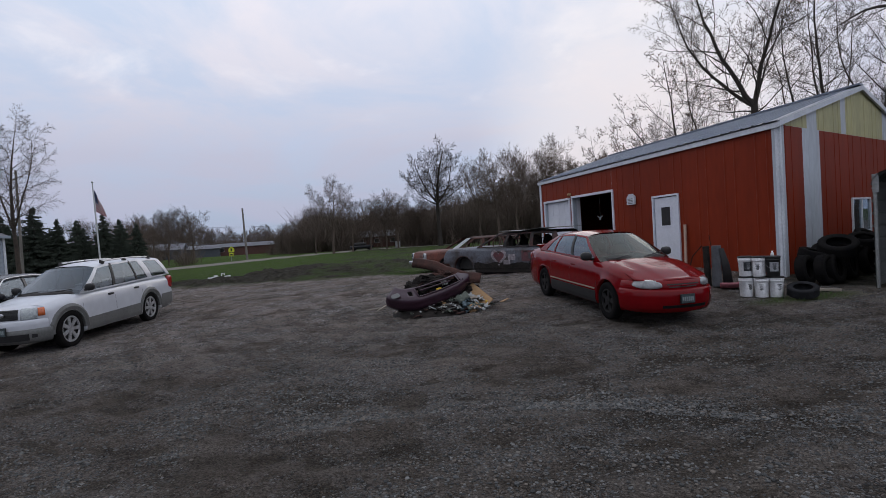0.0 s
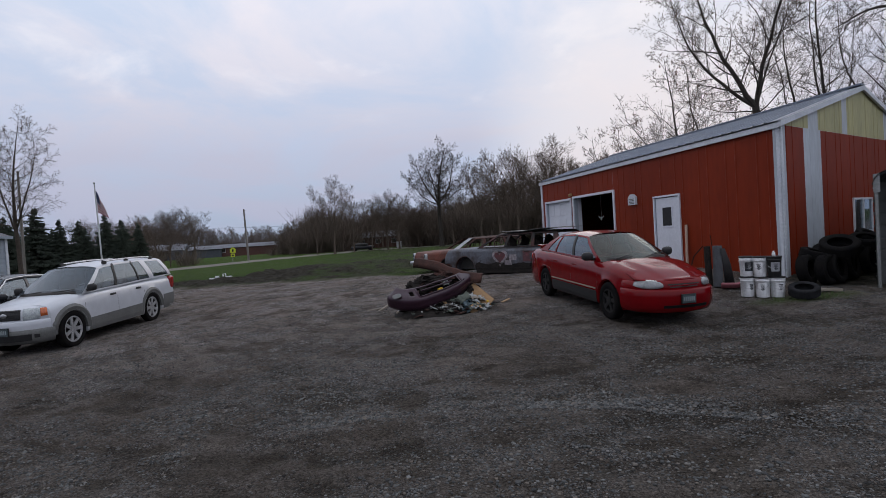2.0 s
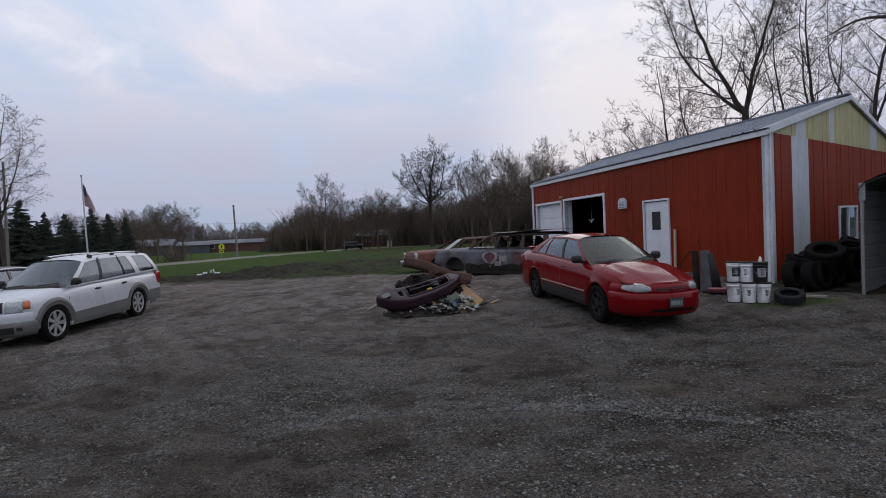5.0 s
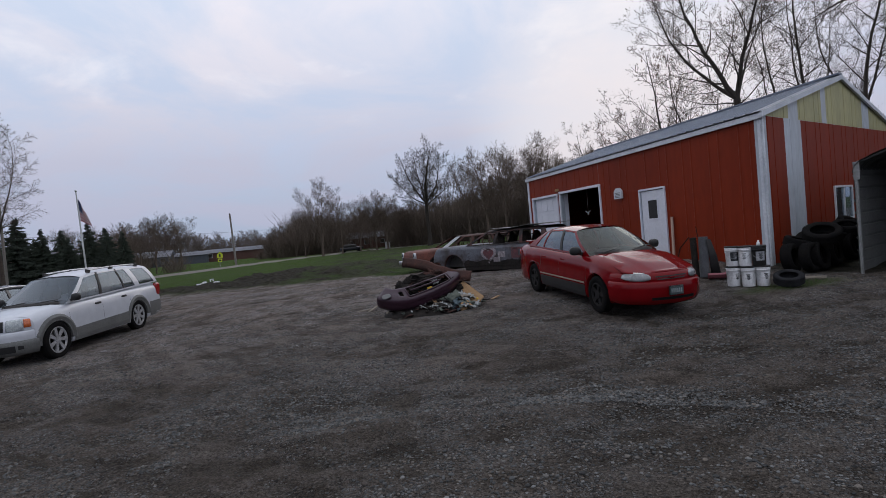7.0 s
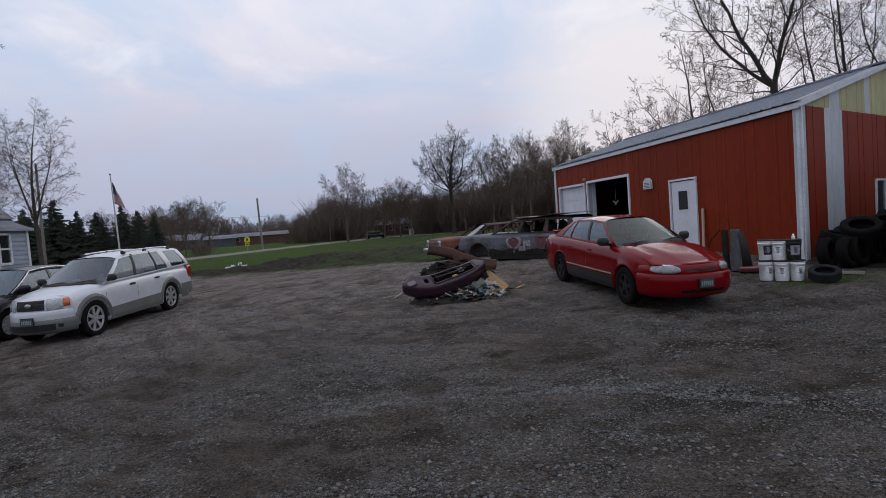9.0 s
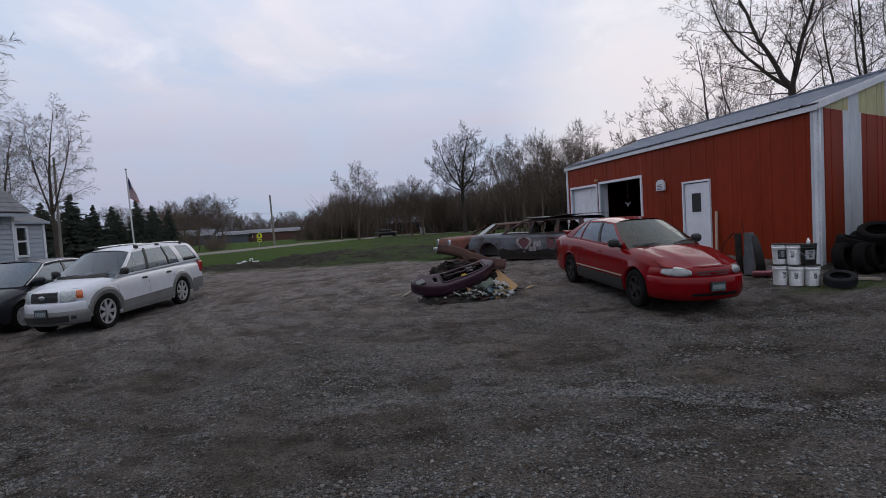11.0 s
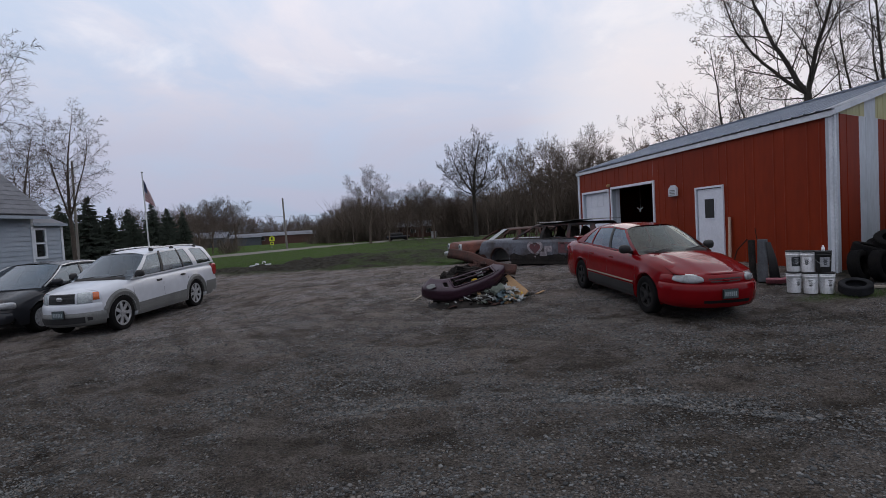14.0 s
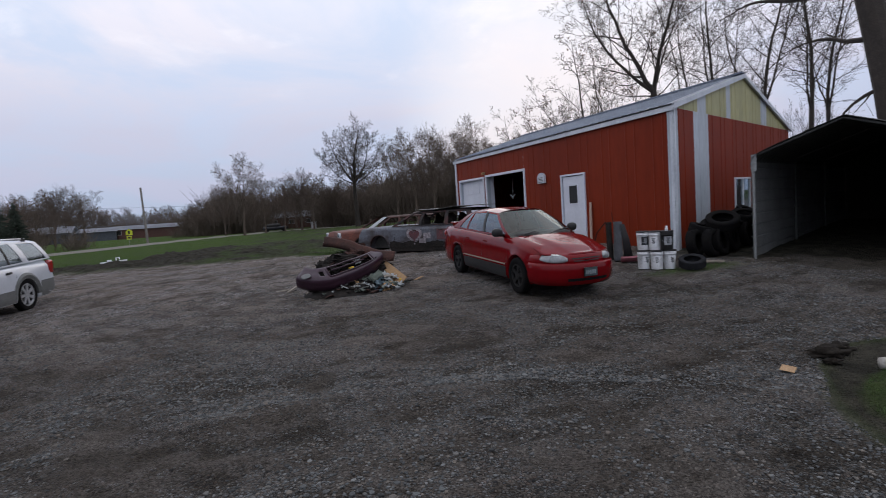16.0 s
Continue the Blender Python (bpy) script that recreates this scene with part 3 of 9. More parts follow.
        ln = N.new("ShaderNodeVectorMath"); ln.operation = "LENGTH"; L.new(fl.outputs[0], ln.inputs[0])
        a2 = N.new("ShaderNodeMath"); a2.operation = "MULTIPLY"; a2.inputs[1].default_value = along
        r2 = N.new("ShaderNodeMath"); r2.operation = "MULTIPLY"; r2.inputs[1].default_value = across
        L.new(an.outputs[0], a2.inputs[0]); L.new(ln.outputs["Value"], r2.inputs[0])
        cb = N.new("ShaderNodeCombineXYZ"); L.new(r2.outputs[0], cb.inputs[0]); L.new(a2.outputs[0], cb.inputs[1])
        n = N.new("ShaderNodeTexNoise")
        n.inputs["Scale"].default_value, n.inputs["Detail"].default_value, n.inputs["Roughness"].default_value, n.inputs["Distortion"].default_value = 1.0, 6.0, 0.68, 0.6
        L.new(cb.outputs[0], n.inputs["Vector"])
        return n.outputs[0]

    arcs = rng(scrub(3.5, 14.0, 2.4, 7.0), 0.40, 0.56)
    arcs2 = rng(scrub(-13.0, 3.0, 2.0, 9.0), 0.36, 0.50)
    # gravel darker in low spots of the relief, lighter on its ridges
    gravel = mixc(wheel_track, mixc(1.0, gravel, (0.66, 0.64, 0.60), "MULTIPLY"), gravel)
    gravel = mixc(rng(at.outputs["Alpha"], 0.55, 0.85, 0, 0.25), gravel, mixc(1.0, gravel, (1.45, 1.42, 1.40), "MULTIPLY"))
    clods = rng(noise_n(3.4, 10.0, 0.82), 0.54, 0.60, 0.0, 0.85)
    gravel = mixc(clods, gravel, mixc(1.0, gravel, (0.54, 0.51, 0.47), "MULTIPLY"))
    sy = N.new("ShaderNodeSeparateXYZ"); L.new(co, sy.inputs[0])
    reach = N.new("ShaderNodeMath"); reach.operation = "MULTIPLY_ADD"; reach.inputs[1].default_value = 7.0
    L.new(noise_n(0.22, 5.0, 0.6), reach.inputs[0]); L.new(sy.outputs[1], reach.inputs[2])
    # far half paler: near-view self-shading of the stones is put into the colour
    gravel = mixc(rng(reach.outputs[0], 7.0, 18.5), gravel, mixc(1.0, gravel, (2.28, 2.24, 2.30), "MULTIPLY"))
    gravel = mixc(damp, mixc(1.0, gravel, (0.86, 0.83, 0.80), "MULTIPLY"), gravel)
    gravel = mixc(arcs, mixc(1.0, gravel, (0.72, 0.70, 0.68), "MULTIPLY"), mixc(1.0, gravel, (1.10, 1.10, 1.12), "MULTIPLY"))
    gravel = mixc(arcs2, mixc(1.0, gravel, (0.80, 0.78, 0.76), "MULTIPLY"), gravel)
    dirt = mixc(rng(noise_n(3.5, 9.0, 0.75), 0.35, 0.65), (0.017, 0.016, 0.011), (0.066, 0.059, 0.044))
    blade = mixc(noise_n(60.0, 3.0), (0.029, 0.060, 0.005), (0.064, 0.122, 0.010))
    grass = mixc(rng(noise_n(0.35), 0.36, 0.62), mixc(0.35, blade, (0.060, 0.064, 0.028)), blade)
    road = mixc(noise_n(2.0), (0.24, 0.22, 0.20), (0.31, 0.285, 0.26))
    sp = N.new("ShaderNodeSeparateColor"); L.new(at.outputs["Color"], sp.inputs[0])
    col = mixc(sp.outputs[0], gravel, grass)
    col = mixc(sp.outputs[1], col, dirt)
    col = mixc(sp.outputs[2], col, road)
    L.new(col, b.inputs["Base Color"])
    b.inputs["Roughness"].default_value = 0.92
    bp = N.new("ShaderNodeBump"); bp.inputs["Strength"].default_value, bp.inputs["Distance"].default_value = 1.0, 0.06
    inv = N.new("ShaderNodeMath"); inv.operation = "SUBTRACT"; inv.inputs[0].default_value = 1.0
    L.new(vor.outputs["Distance"], inv.inputs[1])
    ad = N.new("ShaderNodeMath"); ad.operation = "ADD"
    L.new(inv.outputs[0], ad.inputs[0]); L.new(noise_n(25.0), ad.inputs[1])
    L.new(ad.outputs[0], bp.inputs["Height"]); L.new(bp.outputs[0], b.inputs["Normal"])
    return m


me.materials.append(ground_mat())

# ---- the red pole building ----
BC = Vector((8.69, 10.36, 0.18))                 # near corner, at the slab
S = Vector((-math.sin(radians(7.4)), math.cos(radians(7.4)), 0))
GW = Vector((math.sin(radians(62.2)), math.cos(radians(62.2)), 0))
LEN, WID, EAVE, RISE = 11.85, 9.8, 3.38, 1.25
SN = Vector((-S.y, S.x, 0))                      # out of the long wall, to the yard
if SN.x > 0:
    SN = -SN
GN = Vector((GW.y, -GW.x, 0))                    # out of the gable wall, to the carport


def wall_pt(o, d, n, s, h, out=0.0):
    return o + d * s + n * out + Vector((0, 0, h))


def rib_profile(s0, s1, pitch=0.305, w=0.06, depth=0.009):
    """Offsets along a ribbed steel sheet."""
    pts = [(s0, 0.0)]
    k = math.floor(s0 / pitch) + 1
    while k * pitch < s1 - 0.04:
        c = k * pitch
        if c - w > s0 + 0.005:
            pts += [(c - w / 2, 0), (c - w / 4, depth), (c + w / 4, depth), (c + w / 2, 0)]
        k += 1
    pts.append((s1, 0.0))
    return pts


def sheet(o, d, n, s0, s1, lo, hi):
    """A ribbed steel sheet from height lo to hi; either may be a function of s."""
    f = lambda q, s: q(s) if callable(q) else q
    bm = bmesh.new()
    prof = rib_profile(s0, s1)
    strip(bm, [[wall_pt(o, d, n, s, f(lo, s), 0.002 + q) for s, q in prof], [wall_pt(o, d, n, s, f(hi, s), 0.002 + q) for s, q in prof]])
    return bm


def spans(total, cuts, step):
    edges = sorted({0.0, total, *[c for c in cuts], *[min(total, k * step) for k in range(int(total / step) + 1)]})
    return [(a, b) for a, b in zip(edges, edges[1:]) if b - a > 0.01]


DOOR = (3.23, 4.26, 2.10)                        # from, to, height
GAR1 = (6.40, 9.05, 2.48)
GAR2 = (9.34, 11.42, 2.44)
OPEN = (DOOR, GAR1, GAR2)
barn = thing("pole_building", "red ribbed-steel pole building with grey metal roof and faded yellow gable", "building")

bm = bmesh.new()
for a, b in spans(LEN, [q for o in OPEN for q in o[:2]], 99):
    low = next((o[2] for o in OPEN if o[0] - 0.01 <= a and b <= o[1] + 0.01), 0.0)
    c = [wall_pt(BC, S, SN, s, h, q) for h in (low, EAVE) for q in (0, -0.14) for s in (a, b)]
    vs = [bm.verts.new(p) for p in c]
    for f in ((0, 1, 5, 4), (2, 6, 7, 3), (0, 2, 3, 1), (4, 5, 7, 6), (0, 4, 6, 2), (1, 3, 7, 5)):
        bm.faces.new([vs[k] for k in f])
bmesh.ops.recalc_face_normals(bm, faces=bm.faces)
wall_front = part("wall", bm, M_PALE, barn, "inner framing of the long wall")
for a, b in spans(LEN, [q for o in OPEN for q in o[:2]], 0.915):
    low = next((o[2] for o in OPEN if o[0] - 0.01 <= a and b <= o[1] + 0.01), 0.0)
    part("panel", sheet(BC, S, SN, a, b, low, EAVE), M_RED, wall_front)

roofline = lambda w: EAVE + RISE * (1 - abs(w - WID / 2) / (WID / 2))
WIN = (4.02, 5.27, 0.84, 1.66)
bm = bmesh.new()
for a, b in spans(WID, [WIN[0], WIN[1], WID / 2], 99):
    pieces = [(0.0, None)] if not (WIN[0] - 0.01 <= a and b <= WIN[1] + 0.01) else [(0.0, WIN[2]), (WIN[3], None)]
    for lo, hi in pieces:
        c = [wall_pt(BC, GW, GN, s, (lo if h == 0 else (hi if hi else roofline(s))), q) for h in (0, 1) for q in (0, -0.14) for s in (a, b)]
        vs = [bm.verts.new(p) for p in c]
        for f in ((0, 1, 5, 4), (2, 6, 7, 3), (0, 2, 3, 1), (4, 5, 7, 6), (0, 4, 6, 2), (1, 3, 7, 5)):
            bm.faces.new([vs[k] for k in f])
bmesh.ops.recalc_face_normals(bm, faces=bm.faces)
wall_gable = part("wall", bm, M_PALE, barn, "inner framing of the gable wall")
STRIPE = (1.18, 2.14)
TOP = EAVE - 0.05
for a, b in spans(WID, [WIN[0], WIN[1], *STRIPE], 0.915):
    mat = M_PALE if STRIPE[0] - 0.01 <= a and b <= STRIPE[1] + 0.01 else M_RED
    if WIN[0] - 0.01 <= a and b <= WIN[1] + 0.01:
        part("panel", sheet(BC, GW, GN, a, b, 0.0, WIN[2]), mat, wall_gable)
        part("panel", sheet(BC, GW, GN, a, b, WIN[3], TOP), mat, wall_gable)
    else:
        part("panel", sheet(BC, GW, GN, a, b, 0.0, TOP), mat, wall_gable, "white replacement sheet" if mat is M_PALE else "")
PALE_UP = ((1.46, 2.02), (3.52, 3.84), (6.60, 7.20))         # chalky strips among the yellow sheets
for a, b in spans(WID, [WID / 2, *[q for u in PALE_UP for q in u]], 0.915):
    pale = any(u - 0.01 <= a and b <= v + 0.01 for u, v in PALE_UP)
    part("panel", sheet(BC, GW, GN, a, b, TOP + 0.004, roofline), M_PALE if pale else M_YELLOW, wall_gable)

# plain walls that close the building, its slab and its ceiling
for name, o, d, n, ln, top in (("wall", BC + GW * WID, S, -SN, LEN, lambda s: EAVE), ("wall", BC + S * LEN, GW, -GN, WID, roofline)):
    bm = bmesh.new()
    for a, b in spans(ln, [ln / 2], 99):
        c = [wall_pt(o, d, n, s, h * top(s), q) for h in (0, 1) for q in (0, -0.14) for s in (a, b)]
        vs = [bm.verts.new(p) for p in c]
        for f in ((0, 1, 5, 4), (2, 6, 7, 3), (0, 2, 3, 1), (4, 5, 7, 6), (0, 4, 6, 2), (1, 3, 7, 5)):
            bm.faces.new([vs[k] for k in f])
    bmesh.ops.recalc_face_normals(bm, faces=bm.faces)
    part(name, bm, M_RED, barn)
bm = bmesh.new()
vs = [bm.verts.new(BC + S * s + GW * w + Vector((0, 0, z))) for z in (-0.35, 0.02) for s, w in ((0.02, 0.02), (LEN - 0.02, 0.02), (LEN - 0.02, WID - 0.02), (0.02, WID - 0.02))]
for f in ((0, 1, 2, 3), (4, 5, 6, 7), (0, 1, 5, 4), (1, 2, 6, 5), (2, 3, 7, 6), (3, 0, 4, 7)):
    bm.faces.new([vs[k] for k in f])
bmesh.ops.recalc_face_normals(bm, faces=bm.faces)
part("slab", bm, M_CONC, barn, "oil-stained concrete floor slab")

# roof: ribbed sheets with overhang, fascia and rake boards
OV, OVG = 0.11, 0.07
for side in (0, 1):
    bm = bmesh.new()
    prof = rib_profile(-OVG, LEN + OVG, 0.305, 0.07, 0.03)
    w0, w1 = (-OV, WID / 2) if side == 0 else (WID + OV, WID / 2)
    zz = lambda w: EAVE + 0.055 + RISE * (1 - abs(w - WID / 2) / (WID / 2))
    rows = [[BC + S * s + GW * w + Vector((0, 0, zz(w) + q)) for s, q in prof] for w in (w0, w1)]
    strip(bm, rows)
    strip(bm, [[p - Vector((0, 0, 0.022 + q)) for p, (s, q) in zip(r, prof)] for r in rows[::-1]])
    part("roof", bm, M_ROOF, barn)


def bar(bm, a, b, up, out, w, h):
    """A board from a to b: w along out, h along up."""
    vs = [bm.verts.new(p + out * i + up * j) for p in (a, b) for i, j in ((0, 0), (w, 0), (w, h), (0, h))]
    for f in ((0, 1, 2, 3), (7, 6, 5, 4), (0, 4, 5, 1), (1, 5, 6, 2), (2, 6, 7, 3), (3, 7, 4, 0)):
        bm.faces.new([vs[k] for k in f])
    bmesh.ops.recalc_face_normals(bm, faces=bm.faces)
    return bm


Z = Vector((0, 0, 1))
part("fascia", bar(bmesh.new(), wall_pt(BC, S, SN, -OVG, EAVE - 0.12, 0.03), wall_pt(BC, S, SN, LEN + OVG, EAVE - 0.12, 0.03), Z, SN, 0.05, 0.12), M_TRIM, barn)
for a, b in ((-OV, WID / 2), (WID + OV, WID / 2)):
    z0, z1 = roofline(a) - 0.07, roofline(b) - 0.07
    part("rake_board", bar(bmesh.new(), BC + GW * a + GN * 0.03 + Z * z0, BC + GW * b + GN * 0.03 + Z * z1, Z, GN, 0.06, 0.12), M_TRIM, barn)
part("ridge_cap", bar(bmesh.new(), BC + GW * (WID / 2 - 0.15) - S * OVG + Z * (EAVE + RISE + 0.05), BC + GW * (WID / 2 - 0.15) + S * (LEN + OVG) + Z * (EAVE + RISE + 0.05), Z, GW, 0.30, 0.05), M_ROOF, barn)
bm = bar(bmesh.new(), BC + SN * 0.028 - GW * 0.0, BC + SN * 0.028 + Z * (EAVE - 0.12), S, -SN, 0.028, 0.10)
bar(bm, BC + GN * 0.028, BC + GN * 0.028 + Z * (EAVE - 0.07), GW, -GN, 0.026, 0.13)
part("corner_trim", bm, M_TRIM, barn)
part("corner_trim", bar(bmesh.new(), wall_pt(BC, S, SN, LEN - 0.12, 0, 0.03), wall_pt(BC, S, SN, LEN - 0.12, EAVE - 0.12, 0.03), S, -SN, 0.028, 0.14), M_TRIM, barn)


def casing(o, w=0.09, out=0.045, sides=True):
    bm = bmesh.new()
    a, b, h = o
    bar(bm, wall_pt(BC, S, SN, a - w, h, 0.002), wall_pt(BC, S, SN, b + w, h, 0.002), Z, SN, out, w)
    if sides:
        for s in (a - w, b):
            bar(bm, wall_pt(BC, S, SN, s, 0, 0.002), wall_pt(BC, S, SN, s, h, 0.002), S, SN, out - 0.004, w)
    return bm


# entrance door with its small window, lock and hinges
door = part("door", new_box(0, DOOR[1] - DOOR[0] - 0.05, -0.02, 0.025, 0.02, DOOR[2] - 0.02, 0.004), M_DOORW, barn, "white steel entrance door, shut")
ang = math.degrees(math.atan2(S.y, S.x))
door.matrix_basis = Matrix.Translation(BC + S * (DOOR[0] + 0.025) - SN * 0.02) @ pose(0, 0, 0, 0, 0, ang)
# local x runs away along the wall, local +y out of it
dl = DOOR[1] - DOOR[0] - 0.05
part("door_frame", casing(DOOR, 0.05, 0.05), M_DOORW, barn)
w0, w1, h0, h1 = dl * 0.31, dl * 0.70, 1.28, 1.80
bm = bmesh.new()
for a in ((w0 - 0.04, w1 + 0.04, h0 - 0.04, h0), (w0 - 0.04, w1 + 0.04, h1, h1 + 0.04), (w0 - 0.04, w0, h0, h1), (w1, w1 + 0.04, h0, h1)):
    box(bm, a[0], a[1], 0.02, 0.04, a[2], a[3])
part("window_frame", bm, M_DOORW, door)
part("window_pane", new_box(w0, w1, 0.0265, 0.03, h0, h1), M_BLACKPL, door, "small dark door window")
bm = bmesh.new()
lathe(bm, [(0.0, 0), (0.03, 0), (0.03, 0.012), (0.014, 0.02), (0.014, 0.05), (0.03, 0.058), (0.03, 0.075), (0.0, 0.085)], 12, "Y", Matrix.Translation((dl - 0.08, 0.022, 0.92)) @ Matrix.Rotation(math.pi, 4, "Z") @ Matrix.Rotation(math.pi, 4, "Z"))
part("door_knob", bm, M_CHROME, door)
bm = bmesh.new()
lathe(bm, [(0.0, 0), (0.028, 0), (0.028, 0.012), (0.0, 0.02)], 12, "Y", Matrix.Translation((dl - 0.08, 0.022, 1.04)))
part("lock", bm, M_CHROME, door)
for h in (0.25, 1.0, 1.78):
    part("hinge", new_box(-0.02, 0.02, 0.025, 0.036, h, h + 0.10), M_CHROME, door)

# two garage openings, one with its white sectional door down
part("garage_frame", casing(GAR1, 0.08), M_DOORW, barn)
part("garage_frame", casing(GAR2, 0.08), M_DOORW, barn)
gd = part("garage_door", bar(bmesh.new(), wall_pt(BC, S, SN, GAR2[0], 0.02, -0.12), wall_pt(BC, S, SN, GAR2[1], 0.02, -0.12), Z, SN, 0.02, GAR2[2] - 0.02), M_DOORW, barn, "white sectional garage door, shut")
for r in range(4):
    for c in range(4):
        s0 = GAR2[0] + 0.08 + c * (GAR2[1] - GAR2[0] - 0.1) / 4
        h0 = 0.08 + r * 0.605
        bm = bar(bmesh.new(), wall_pt(BC, S, SN, s0, h0, -0.098), wall_pt(BC, S, SN, s0 + 0.42, h0, -0.098), Z, SN, 0.012, 0.46)
        bmesh.ops.bevel(bm, geom=bm.edges[:], offset=0.008, segments=1, affect="EDGES")
        part("panel", bm, M_DOORW, gd)
# inside of the open bay: track, dark shelving and a pale bracket on its back wall
part("garage_frame", bar(bmesh.new(), wall_pt(BC, S, SN, GAR1[1], 0.02, -0.30), wall_pt(BC, S, SN, GAR1[1], GAR1[2], -0.30), S, SN, 0.16, 0.14), M_DOORW, barn, "white inner jamb of the open bay")
bm = bmesh.new()
ctr = BC + S * 8.1 - SN * 0.55 + Z * 1.64
for sgn in (-1, 1):
    bar(bm, ctr, ctr + S * 0.17 * sgn + Z * 0.08, Z, SN, 0.02, 0.03)
bar(bm, ctr - S * 0.03 - Z * 0.05, ctr + S * 0.03 - Z * 0.05, Z, SN, 0.02, 0.08)
tube(bm, [tuple(ctr), tuple(ctr + Z * 0.90)], 0.004, 4)
part("bracket", bm, M_FARWHITE, barn, "pale folded bracket hanging in the bay")
bm = bmesh.new()
box(bm, 0, 2.6, 0, 0.5, 0, 0.04); box(bm, 0, 2.6, 0, 0.5, 0.8, 0.84); box(bm, 0, 2.6, 0, 0.5, 1.5, 1.54)
for x in (0.0, 2.55):
    box(bm, x, x + 0.05, 0, 0.05, 0, 1.8); box(bm, x, x + 0.05, 0.45, 0.5, 0, 1.8)
whole("workshop_shelf", bm, M_DARK, "dark workshop shelf at the back of the bay", "shelf", Matrix.Translation(BC + S * 6.5 + GW * 6.5 + Z * 0.02) @ pose(0, 0, 0, 0, 0, ang))

# hooded vent box and small outside lamp on the long wall
bm = bmesh.new()
s0, s1 = 5.09, 5.47
out = [wall_pt(BC, S, SN, s, h, 0.024) for s, h in ((s0, 1.98), (s1, 1.98), (s1, 2.21), ((s0 + s1) / 2 + 0.07, 2.31), ((s0 + s1) / 2 - 0.07, 2.31), (s0, 2.21))]
vs = [bm.verts.new(p) for p in out] + [bm.verts.new(p + SN * 0.07) for p in out]
bm.faces.new(vs[:6]); bm.faces.new(vs[6:][::-1])
for k in range(6):
    bm.faces.new((vs[k], vs[(k + 1) % 6], vs[6 + (k + 1) % 6], vs[6 + k]))
bmesh.ops.recalc_face_normals(bm, faces=bm.faces)
vent = part("vent_hood", bm, M_TRIM, barn, "white hooded vent on the wall")
bm = bmesh.new()
for k in range(4):
    bar(bm, wall_pt(BC, S, SN, s0 + 0.06, 2.01 + 0.045 * k, 0.095), wall_pt(BC, S, SN, s1 - 0.06, 2.01 + 0.045 * k, 0.095), Z, SN, 0.006, 0.02)
part("louvre", bm, M_CLAD, vent)
bm = bmesh.new()
lathe(bm, [(0, 0), (0.04, 0), (0.055, 0.06), (0.03, 0.10), (0, 0.11)], 10, "Z", Matrix.Translation(wall_pt(BC, S, SN, 9.22, 2.58, 0.09)))
bar(bm, wall_pt(BC, S, SN, 9.14, 2.60, 0.02), wall_pt(BC, S, SN, 9.30, 2.60, 0.02), Z, SN, 0.04, 0.09)
part("wall_lamp", bm, M_WOODTAN, barn, "small tan outside lamp, off")

# sliding window in the gable wall
win = part("window", new_box(0, 0.01, 0, 0.01, 0, 0.01), M_TRIM, barn, "aluminium sliding window, screened")
bm = bmesh.new()
for a, b, c, d in ((WIN[0] - 0.05, WIN[1] + 0.05, WIN[2] - 0.05, WIN[2]), (WIN[0] - 0.05, WIN[1] + 0.05, WIN[3], WIN[3] + 0.05), (WIN[0] - 0.05, WIN[0], WIN[2], WIN[3]), (WIN[1], WIN[1] + 0.05, WIN[2], WIN[3]), ((WIN[0] + WIN[1]) / 2 - 0.025, (WIN[0] + WIN[1]) / 2 + 0.025, WIN[2], WIN[3])):
    bar(bm, wall_pt(BC, GW, GN, a, c, 0.0), wall_pt(BC, GW, GN, b, c, 0.0), Z, GN, 0.05, d - c)
win.data = mesh_of("window", bm, M_TRIM)
for a, b in ((WIN[0], (WIN[0] + WIN[1]) / 2), ((WIN[0] + WIN[1]) / 2, WIN[1])):
    part("pane", bar(bmesh.new(), wall_pt(BC, GW, GN, a, WIN[2], 0.01), wall_pt(BC, GW, GN, b, WIN[2], 0.01), Z, GN, 0.006, WIN[3] - WIN[2]), M_PANE, win)

# ---- carport ----
CP = Vector((9.02, 8.52, 0.12))
CF = Vector((GW.y, -GW.x, 0))                    # along its open front
CW, CL, CH, CR = 2.9, 9.6, 2.06, 0.52
port = thing("carport", "grey galvanised metal carport with dark ribbed roof, open front", "carport")
cz = lambda q: CH + CR * (1 - abs(q - CW / 2) / (CW / 2))
cp = lambda f, l, z: CP + CF * f + GW * l + Z * z
for f in (0, CW):
    for l in (0.0, CL / 3, 2 * CL / 3, CL):
        # rear posts take the dark colour: shade under the roof painted on
        part("post", tube(bmesh.new(), [cp(f, l, -0.1), cp(f, l, CH)], 0.03, 8), M_GALV if l == 0.0 else M_PORTROOF_SHADE, port)
for l in (0.0, CL / 3, 2 * CL / 3, CL):
    part("rafter", tube(bmesh.new(), [cp(0, l, CH), cp(CW / 2, l, CH + CR), cp(CW, l, CH)], 0.028, 8), M_PORTROOF_SHADE, port)


def h_ribs(z0, z1, pitch=0.23, w=0.05, depth=0.02):
    return rib_profile(z0, z1, pitch, w, depth)


